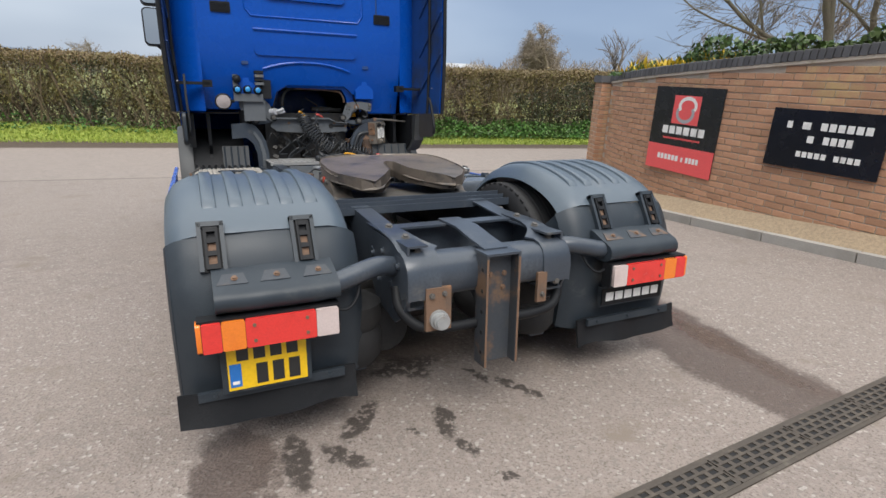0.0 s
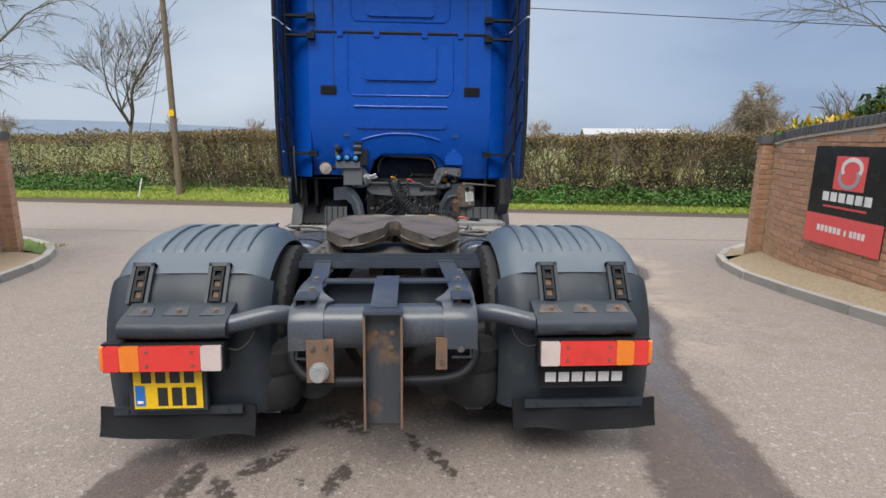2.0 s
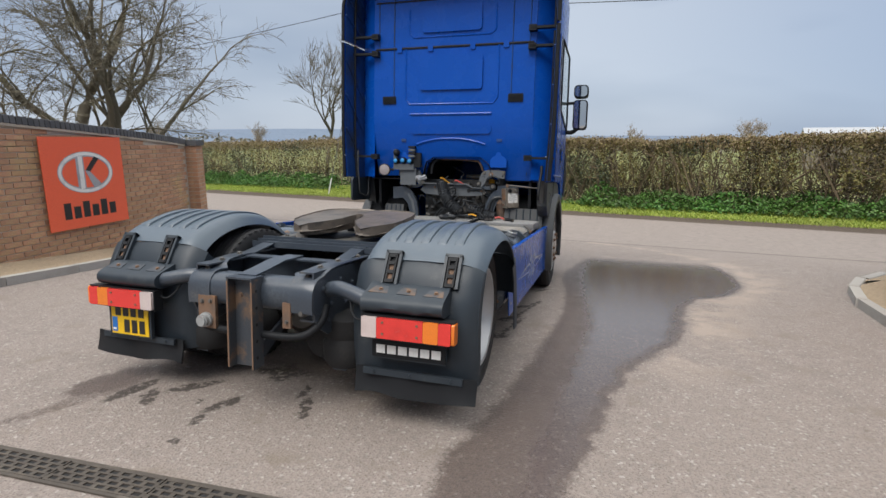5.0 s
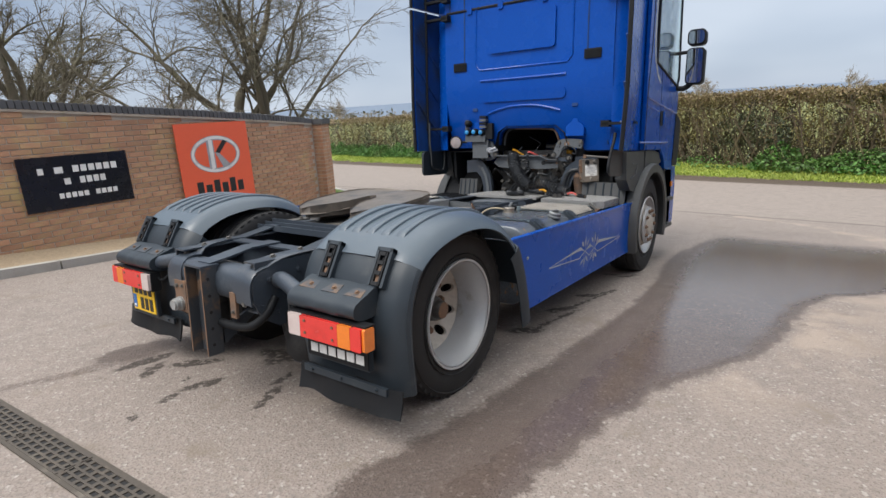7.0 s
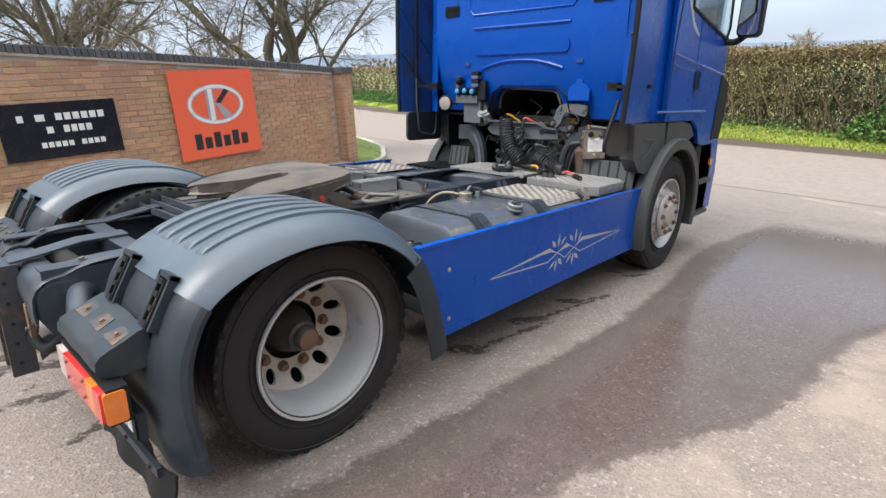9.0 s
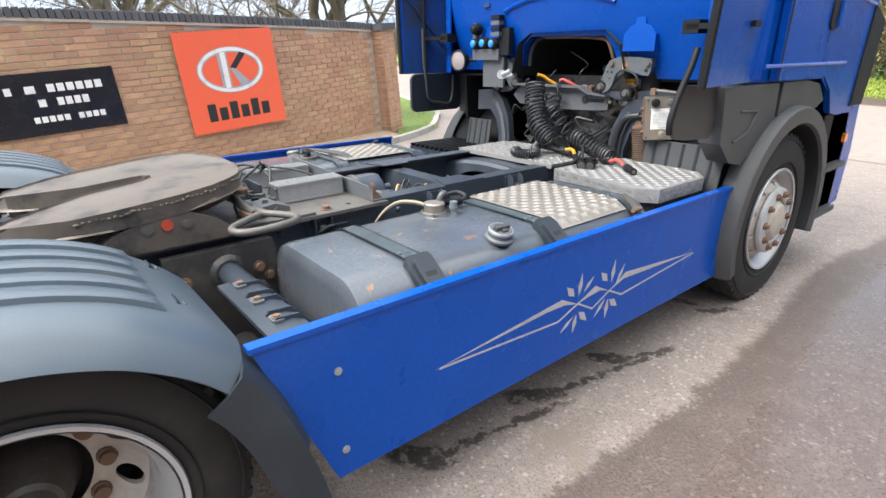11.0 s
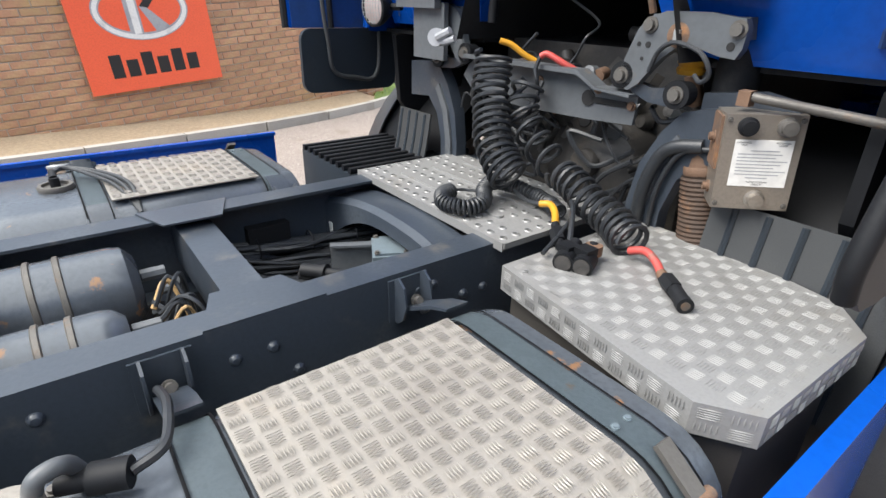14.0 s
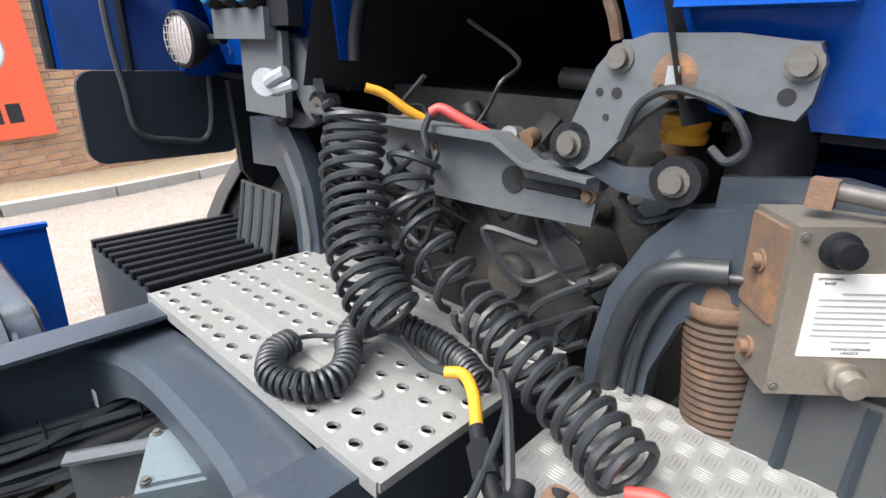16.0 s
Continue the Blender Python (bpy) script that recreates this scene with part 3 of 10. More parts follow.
def cyl(bm, p0, p1, r, n=16, r1=None, phase=0.0):
    p0, p1 = Vector(p0), Vector(p1)
    u, v, _ = frame_of(p1 - p0)
    a, b = ring(bm, p0, u, v, r, n, phase=phase), ring(bm, p1, u, v, r if r1 is None else r1, n, phase=phase)
    skin(bm, a, b)
    bm.faces.new(a[::-1])
    bm.faces.new(b)
    return bm


def tube(bm, pts, r, n=8, ends=True, taper=None):
    pts = [Vector(p) for p in pts]
    rows, u = [], None
    for i, p in enumerate(pts):
        way = (pts[min(i + 1, len(pts) - 1)] - pts[max(i - 1, 0)]).normalized()
        if u is None:
            u = frame_of(way)[0]
        u = (u - way * u.dot(way)).normalized()
        rows.append(ring(bm, p, u, way.cross(u), r * (1 if taper is None else 1 + (taper - 1) * i / (len(pts) - 1)), n))
    for a, b in zip(rows, rows[1:]):
        skin(bm, a, b)
    if ends:
        bm.faces.new(rows[0][::-1])
        bm.faces.new(rows[-1])
    return bm


def curve_pts(ctrl, n=8):
    """A smooth line through the control points."""
    c = [Vector(p) for p in ctrl]
    c = [c[0] * 2 - c[1]] + c + [c[-1] * 2 - c[-2]]
    out = []
    for a, b, d, e in zip(c, c[1:], c[2:], c[3:]):
        for i in range(n):
            t = i / n
            out.append(0.5 * (2 * b + (d - a) * t + (2 * a - 5 * b + 4 * d - e) * t * t + (3 * b - a - 3 * d + e) * t * t * t))
    return out + [c[-2]]


def coil(bm, ctrl, radius, wire, turns, n=6, per=14, ends=None, squeeze=None):
    """A spring of hose wound round a smooth line."""
    line = curve_pts(ctrl, 12)
    total = turns * per
    pts, u = [], None
    for k in range(total + 1):
        s = k / total * (len(line) - 1)
        i = min(int(s), len(line) - 2)
        p = line[i].lerp(line[i + 1], s - i)
        way = (line[min(i + 1, len(line) - 1)] - line[max(i - 1, 0)]).normalized()
        if u is None:
            u = frame_of(way)[0]
        u = (u - way * u.dot(way)).normalized()
        v = way.cross(u)
        a = 2 * math.pi * k / per
        r = radius * (1 + 0.06 * math.sin(k * 0.37))
        pts.append(p + u * (r * math.cos(a)) + v * (r * math.sin(a)))
    return tube(bm, pts, wire, n)


def prism(bm, outline, axis, a, b, m=None):
    """A flat outline drawn out along an axis: 'x' takes (y, z), 'y' takes (x, z), 'z' takes (x, y)."""
    def at(p, d):
        q = Vector({"x": (d, p[0], p[1]), "y": (p[0], d, p[1]), "z": (p[0], p[1], d)}[axis])
        return q if m is None else m @ q
    lo, hi = [bm.verts.new(at(p, a)) for p in outline], [bm.verts.new(at(p, b)) for p in outline]
    skin(bm, lo, hi)
    bm.faces.new(lo[::-1])
    bm.faces.new(hi)
    return bm


def rounded(x0, x1, y0, y1, r, n=4):
    """A rectangle's outline with round corners."""
    pts = []
    for cx, cy, a0 in ((x1 - r, y1 - r, 0), (x0 + r, y1 - r, 90), (x0 + r, y0 + r, 180), (x1 - r, y0 + r, 270)):
        pts += [(cx + r * math.cos(radians(a0 + 90 * i / n)), cy + r * math.sin(radians(a0 + 90 * i / n))) for i in range(n + 1)]
    return pts


def spin(bm, profile, centre, way, n=40, closed=False):
    """A profile of (radius, distance along) turned about an axis."""
    u, v, w = frame_of(way)
    rows = [ring(bm, Vector(centre) + w * d, u, v, max(r, 1e-4), n) for r, d in profile]
    for a, b in zip(rows, rows[1:]):
        skin(bm, a, b)
    if closed:
        skin(bm, rows[-1], rows[0])
    return bm


def sheet(bm, rows, thick=0.0, closed=False):
    """A skin over rows of points, made solid by a thickness."""
    vs = [[bm.verts.new(p) for p in row] for row in rows]
    faces = []
    for a, b in zip(vs, vs[1:]):
        for i in range(len(a) - (0 if closed else 1)):
            j = (i + 1) % len(a)
            faces.append(bm.faces.new((a[i], a[j], b[j], b[i])))
    if thick:
        bmesh.ops.recalc_face_normals(bm, faces=faces)
        bmesh.ops.solidify(bm, geom=faces, thickness=thick)
    return bm


def stud(bm, p, way, r=0.011, h=0.009, n=6):
    p, w = Vector(p), Vector(way).normalized()
    return spin(bm, [(r * 1.5, -0.002), (r * 1.5, 0.003), (r, 0.0031), (r, 0.003 + h), (0.0, 0.0031 + h)], p, w, 2 * n)


def pierced(bm, at, nu, nv, hole, lip=0.0, n=12, thick=0.003, skip=None):
    """A plate of nu by nv cells, each with a round hole; at(u, v, w) gives places from 0..nu, 0..nv and height."""
    for i in range(nu):
        for j in range(nv):
            c = (i + 0.5, j + 0.5)
            if skip and skip(i, j):
                q = [bm.verts.new(at(i + a, j + b, 0)) for a, b in ((0, 0), (1, 0), (1, 1), (0, 1))]
                bm.faces.new(q)
                continue
            angs = [2 * math.pi * k / n + math.pi / n for k in range(n)]
            sq = []
            for a in angs:
                ca, sa = math.cos(a), math.sin(a)
                k = 0.5 / max(abs(ca), abs(sa))
                sq.append(bm.verts.new(at(c[0] + ca * k, c[1] + sa * k, 0)))
            o = [bm.verts.new(at(c[0] + math.cos(a) * hole * 1.35, c[1] + math.sin(a) * hole * 1.35, 0)) for a in angs]
            t = [bm.verts.new(at(c[0] + math.cos(a) * hole, c[1] + math.sin(a) * hole, lip)) for a in angs]
            b = [bm.verts.new(at(c[0] + math.cos(a) * hole, c[1] + math.sin(a) * hole, -thick)) for a in angs]
            for p, q in ((sq, o), (o, t), (t, b)):
                skin(bm, p, q)
    return bm


def mesh_object(name, verts, faces, material, parent=None, label="", category="", kind="", smooth=False):
    me = bpy.data.meshes.new(name)
    me.from_pydata(verts, [], faces)
    me.materials.append(material)
    if smooth:
        me.shade_smooth()
    ob = new(name, me)
    ob.parent = parent
    return tagged(ob, label, category, "", kind)


# ---- ground, road and field ----
FALL = math.tan(radians(-SLOPE))


def ground_z(x, y):
    f = y + x / 3
    z = -FALL * min(max(y, -14.0), 26.0) if y < 26 else -FALL * 26 - 0.01 * min(y - 26, 200)
    s = lambda a, b: min(max((f - a) / (b - a), 0.0), 1.0)
    west = min(max((2.0 - x) / 8, 0.0), 1.0)
    return z + 0.2 * s(10.5, 17.2) + (0.34 + 0.42 * west) * s(16.9, 19.1) + (0.5 - 0.3 * west) * s(22, 45)


def spread(near, far, fine, ratio):
    out, d, s = [0.0], fine, fine
    while out[-1] < far:
        out.append(out[-1] + s)
        if out[-1] > near:
            s *= ratio
    return sorted({-v for v in out} | set(out))


gx, gy = spread(16, 1500, 0.7, 1.22), [v + 9.0 for v in spread(16, 1500, 0.4, 1.22)]
verts = [(x, y, ground_z(x, y)) for y in gy for x in gx]
faces = [(j * len(gx) + i, j * len(gx) + i + 1, (j + 1) * len(gx) + i + 1, (j + 1) * len(gx) + i) for j in range(len(gy) - 1) for i in range(len(gx) - 1)]
ground = mesh_object("ground", verts, faces, GROUND, None, "worn pale concrete drive with wet patches, sloping to a lane and verge", "ground", "structure", True)


# ---- brick gateway walls with signs ----
def along(path, d):
    """Place and heading at a distance along a line of points."""
    for a, b in zip(path, path[1:]):
        n = (b - a).length
        if d <= n or b is path[-1]:
            w = (b - a).normalized()
            return a + w * d, w
        d -= n


def smooth_line(pts, n=6):
    return [Vector((p.x, p.y, 0)) for p in curve_pts([(x, y, 0) for x, y in pts], n)]


def brick_mesh(name, l, d, h, mat):
    bm = box(bm_new(), -l / 2, l / 2, -d / 2, d / 2, -h / 2, h / 2)
    bmesh.ops.bevel(bm, geom=[e for e in bm.edges], offset=0.004, segments=1, affect="EDGES")
    bm.faces.ensure_lookup_table()
    me = bpy.data.meshes.new(name)
    bm.to_mesh(me)
    bm.free()
    me.materials.append(mat)
    return me


def garden_wall(name, pts, side, top, base, label, pick):
    """A curved wall: side is the way its seen face looks (1: to the right of its run). Courses lie level, the coping follows the drive."""
    line = smooth_line(pts)
    length = sum((b - a).length for a, b in zip(line, line[1:]))
    z_of = lambda p, h: -FALL * p.y + h
    rows_f, rows_b, n = [], [], int(length / 0.25)
    for i in range(n + 1):
        p, w = along(line, length * i / n)
        nrm = Vector((w.y, -w.x, 0)) * side
        rows_f.append((p - nrm * 0.006, p - nrm * 0.22, z_of(p, base - 0.3), z_of(p, top)))
    bm = bm_new()
    rings = []
    for f, b, z0, z1 in rows_f:
        rings.append([bm.verts.new((f.x, f.y, z0)), bm.verts.new((b.x, b.y, z0)), bm.verts.new((b.x, b.y, z1)), bm.verts.new((f.x, f.y, z1))])
    for a, b in zip(rings, rings[1:]):
        skin(bm, a, b)
    bm.faces.new(rings[0])
    bm.faces.new(rings[-1][::-1])
    wall = part(name, bm, MORTAR, None, label, False, "wall", "structure")
    stretcher, header = brick_mesh("brick", 0.213, 0.10, 0.064, BRICK), None
    rnd = random.Random(len(name))
    spare_v, spare_f = [], []
    low = min(z_of(p, base) for p in line)
    high = max(z_of(p, top) for p in line)
    course = 0
    z = low + 0.03
    kept = 0
    while z < high:
        d = 0.11 + (0.112 if course % 2 else 0.0)
        while d < length - 0.08:
            p, w = along(line, d)
            if z_of(p, base) - 0.02 < z < z_of(p, top) - 0.03:
                nrm = Vector((w.y, -w.x, 0)) * side
                c = p - nrm * (0.05 - 0.004 - rnd.uniform(-0.003, 0.003))
                m = Matrix.Translation((c.x, c.y, z)) @ Matrix.Rotation(math.atan2(w.y, w.x) + rnd.uniform(-0.006, 0.006), 4, "Z")
                if pick(p, z - z_of(p, 0)) and kept < 300:
                    kept += 1
                    o = new("brick", stretcher)
                    o.parent, o.matrix_basis = wall, m
                else:
                    k = len(spare_v)
                    spare_v += [m @ v.co for v in stretcher.vertices]
                    spare_f += [[k + i for i in f.vertices] for f in stretcher.polygons]
            d += 0.2245
        z += 0.075
        course += 1
    mesh_object("brickwork", spare_v, spare_f, BRICK_MANY, wall, "", "", "stuff")
    # a proud course and bricks on edge for the coping
    cope, lip = brick_mesh("coping_brick", 0.066, 0.27, 0.105, COPING), bm_new()
    d = 0.04
    while d < length - 0.03:
        p, w = along(line, d)
        nrm = Vector((w.y, -w.x, 0)) * side
        c = p - nrm * 0.105
        o = new("coping_brick", cope)
        o.parent = wall
        o.matrix_basis = Matrix.Translation((c.x, c.y, z_of(p, top + 0.085) + rnd.uniform(-0.003, 0.003))) @ Matrix.Rotation(math.atan2(w.y, w.x), 4, "Z") @ Matrix.Rotation(-math.asin(FALL * w.y * 0.99), 4, "Y")
        d += 0.0755
    rings = []
    for i in range(n + 1):
        p, w = along(line, length * i / n)
        nrm = Vector((w.y, -w.x, 0)) * side
        f, b = p + nrm * 0.022, p - nrm * 0.235
        z0, z1 = z_of(p, top), z_of(p, top + 0.034)
        rings.append([lip.verts.new((f.x, f.y, z0)), lip.verts.new((b.x, b.y, z0)), lip.verts.new((b.x, b.y, z1)), lip.verts.new((f.x, f.y, z1))])
    for a, b in zip(rings, rings[1:]):
        skin(lip, a, b)
    lip.faces.new(rings[0])
    lip.faces.new(rings[-1][::-1])
    part("coping_tile", lip, MORTAR, wall, "row of flat tiles under the coping", False)
    return wall, line


def island_brick():
    mat = BRICK.copy()
    mat.name = "red_brick_joined"
    nodes, links = links_of(mat)
    info = [x for x in nodes if x.bl_idname == "ShaderNodeObjectInfo"][0]
    geo = nodes.new("ShaderNodeNewGeometry")
    links.new(geo.outputs["Random Per Island"], info.outputs["Random"].links[0].to_socket)
    return mat


BRICK_MANY = island_brick()
LEFT_LINE = [(-5.35, -9.0), (-5.38, -3.0), (-5.40, 0.0), (-5.40, 1.5), (-5.46, 2.6), (-5.62, 3.8), (-5.90, 4.9), (-6.28, 5.75)]
RIGHT_LINE = [(4.72, -9.0), (4.68, -3.0), (4.64, 0.0), (4.66, 1.4), (4.74, 2.4), (4.88, 3.3), (5.14, 4.2), (5.48, 4.95)]
wall_left, left_line = garden_wall("wall_west", LEFT_LINE, 1, 1.83, 0.08, "weathered red brick garden wall with dark coping bricks", lambda p, h: 0.3 < p.y < 4.6 and h < 1.7)
wall_right, right_line = garden_wall("wall_east", RIGHT_LINE, -1, 1.83, 0.16, "weathered red brick garden wall with dark coping bricks", lambda p, h: 0.2 < p.y < 3.9 and h < 1.7)


def gate_pier(x, y, turn, name):
    bm = bm_new()
    z = -FALL * y
    box(bm, -0.2, 0.2, -0.2, 0.2, z - 0.2, z + 1.86)
    soften(bm, 0.006, 1)
    ob = part(name, bm, MORTAR, None, "square red brick pier ending the garden wall", False, "gate pier", "structure")
    ob.matrix_world = pose(x, y, 0, 0, 0, turn)
    me = brick_mesh("brick", 0.205, 0.10, 0.064, BRICK)
    course = 0
    while course * 0.075 < 1.94:
        for s in range(4):
            for k in (-0.5, 0.5):
                o = new("brick", me)
                o.parent = ob
                o.matrix_basis = pose(0, 0, z - 0.06 + course * 0.075, 0, 0, 90 * s) @ pose(k * 0.214, -0.157, 0)
        course += 1
    cap = bm_new()
    box(cap, -0.235, 0.235, -0.235, 0.235, z + 1.86, z + 1.97)
    soften(cap, 0.012, 2)
    part("pier_cap", cap, COPING, ob, "dark brick cap")
    return ob


gate_pier(-6.36, 5.92, 25, "pier_west")
gate_pier(5.60, 5.10, -25, "pier_east")


# ---- kerbs and gravel strips ----
def kerb_row(name, pts, side, label):
    line = smooth_line(pts)
    length = sum((b - a).length for a, b in zip(line, line[1:]))
    root = thing(name, label, "kerb")
    root["kind"] = "structure"
    d = 0.0
    bm = bm_new()
    prism(bm, [(-0.06, -0.12), (0.06, -0.12), (0.06, 0.085), (0.045, 0.10), (-0.06, 0.10)], "x", -0.452, 0.452)
    soften(bm, 0.004, 1)
    first = None
    while d < length - 0.3:
        p, w = along(line, d + 0.455)
        m = Matrix.Translation((p.x, p.y, ground_z(p.x, p.y))) @ Matrix.Rotation(math.atan2(w.y, w.x) + (0 if side > 0 else math.pi), 4, "Z") @ Matrix.Rotation(math.asin(FALL * w.y) * (-1 if side < 0 else 1), 4, "Y")
        if first is None:
            first = part("kerb_stone", bm, KERB, root)
            first.matrix_basis = m
        else:
            again(first, m, root)
        d += 0.915
    return line


LEFT_KERB = [(-4.5, -9.0), (-4.52, -2.0), (-4.55, 0.5), (-4.72, 2.4), (-4.86, 3.4), (-5.06, 4.3), (-5.45, 5.4), (-6.2, 6.7), (-7.3, 7.8), (-9.2, 9.2), (-14.0, 11.4)]
RIGHT_KERB = [(4.45, -9.0), (4.42, -2.0), (4.40, 0.5), (4.42, 2.0), (4.48, 3.1), (4.66, 4.2), (5.1, 5.3), (6.0, 6.4), (7.4, 7.2), (12.0, 7.6)]
kl = kerb_row("kerb_west", LEFT_KERB, 1, "pale concrete kerb stones along the drive")
kr = kerb_row("kerb_east", RIGHT_KERB, -1, "pale concrete kerb stones along the drive")


def strip(name, a, b, za, zb, mat, label, category, cols=4):
    n = 60
    la, lb = sum((q - p).length for p, q in zip(a, a[1:])), sum((q - p).length for p, q in zip(b, b[1:]))
    verts, faces = [], []
    for i in range(n + 1):
        p, q = along(a, la * i / n)[0], along(b, lb * i / n)[0]
        for k in range(cols + 1):
            r = p.lerp(q, k / cols)
            verts.append((r.x, r.y, ground_z(r.x, r.y) + za + (zb - za) * k / cols + (random.uniform(-0.012, 0.012) if 0 < k < cols else 0)))
    for i in range(n):
        for k in range(cols):
            j = i * (cols + 1) + k
            faces.append((j, j + 1, j + cols + 2, j + cols + 1))
    return mesh_object(name, verts, faces, mat, None, label, category, "structure", True)


def cut_line(line, y0, y1):
    return [p for p in line if y0 <= p.y <= y1]


strip("gravel_west", cut_line(kl, -9, 6.0), cut_line(left_line, -9, 6.0), 0.07, 0.12, GRAVEL, "beige gravel strip between kerb and brick wall", "gravel")
strip("gravel_east", cut_line(kr, -9, 5.0), cut_line(right_line, -9, 5.0), 0.07, 0.24, GRAVEL, "beige gravel strip between kerb and brick wall", "gravel")


def blades(name, spots, h, w, mat, label, category, lean=0.5, seed=3, parent=None, kind="stuff"):
    """Many single leaves: a bent narrow blade at each spot."""
    rnd = random.Random(seed)
    verts, faces = [], []
    for x, y, z in spots:
        a, hh, ww = rnd.uniform(0, 2 * math.pi), h * rnd.uniform(0.5, 1.3), w * rnd.uniform(0.6, 1.3)
        dx, dy, lx, ly = math.cos(a) * ww, math.sin(a) * ww, -math.sin(a) * hh * lean * rnd.uniform(0, 1), math.cos(a) * hh * lean * rnd.uniform(0, 1)
        k = len(verts)
        verts += [(x - dx, y - dy, z), (x + dx, y + dy, z), (x + dx * 0.8 + lx * 0.4, y + dy * 0.8 + ly * 0.4, z + hh * 0.6), (x - dx * 0.8 + lx * 0.4, y - dy * 0.8 + ly * 0.4, z + hh * 0.6), (x + lx, y + ly, z + hh)]
        faces += [(k, k + 1, k + 2, k + 3), (k + 3, k + 2, k + 4)]
    return mesh_object(name, verts, faces, mat, parent, label, category, kind)


# turf in the mouth of the drive behind the kerbs
rnd = random.Random(11)
turf_l = [(x, y, ground_z(x, y) + 0.07) for x, y in ((rnd.uniform(-11.5, -5.9), rnd.uniform(5.9, 10.2)) for _ in range(9000)) if y < 5.1 - 0.62 * x - 1.9 + 0 * x and y < 4.4 - 0.52 * x and x < -6.0]
strip("lawn_west", [p for p in kl if 5.6 < p.y], [Vector((-6.3, 6.1, 0)), Vector((-7.2, 6.5, 0)), Vector((-9.5, 7.2, 0)), Vector((-14, 9.0, 0))], 0.08, 0.13, surface("lawn_soil", (0.10, 0.15, 0.03), 0.9, second=(0.15, 0.19, 0.05), scale=8, bump=0.6), "short green lawn behind the kerb", "lawn")
strip("lawn_east", [p for p in kr if 5.2 < p.y], [Vector((5.75, 5.3, 0)), Vector((6.5, 5.7, 0)), Vector((8.5, 5.9, 0)), Vector((12, 6.0, 0))], 0.08, 0.16, GRAVEL, "gravel and moss round the wall's end", "gravel")
blades("lawn_grass", turf_l, 0.05, 0.006, GRASS, "short green lawn grass", "grass")


# ---- drain across the drive ----
def drain():
    root = thing("drainage_channel", "cast iron drainage channel with slotted gratings set across the drive", "drain", DRIVE @ pose(0, -1.412, 0, 0, 0, 3.2))
    bm = bm_new()
    box(bm, -4.4, 4.4, -0.075, 0.075, -0.06, 0.004)
    part("channel_base", bm, DARK, root, "dark channel below the gratings", False)
    bm = bm_new()
    for y in (-0.082, 0.082):
        box(bm, -4.4, 4.4, y - 0.009, y + 0.009, -0.05, 0.0085)
    part("channel_frame", bm, IRON, root, "", False)
    bm = bm_new()
    for k in range(5):
        y = -0.068 + 0.034 * k
        box(bm, -0.246, 0.246, y - 0.0055, y + 0.0055, -0.01, 0.0105)
    for k in range(17):
        x = -0.24 + 0.03 * k
        for j in range(4):
            if (k + j) % 2 == 0:
                y = -0.051 + 0.034 * j
                box(bm, x - 0.011, x + 0.011, y - 0.0115, y + 0.0115, -0.01, 0.0095)
    for x in (-0.246, 0.239):
        box(bm, x, x + 0.007, -0.072, 0.072, -0.01, 0.0098)
    g = part("grating", bm, IRON, root, "", False)
    g.matrix_basis = pose(-4.15, 0, 0)
    for k in range(1, 17):
        again(g, pose(-4.15 + 0.5 * k, 0, 0), root)


drain()


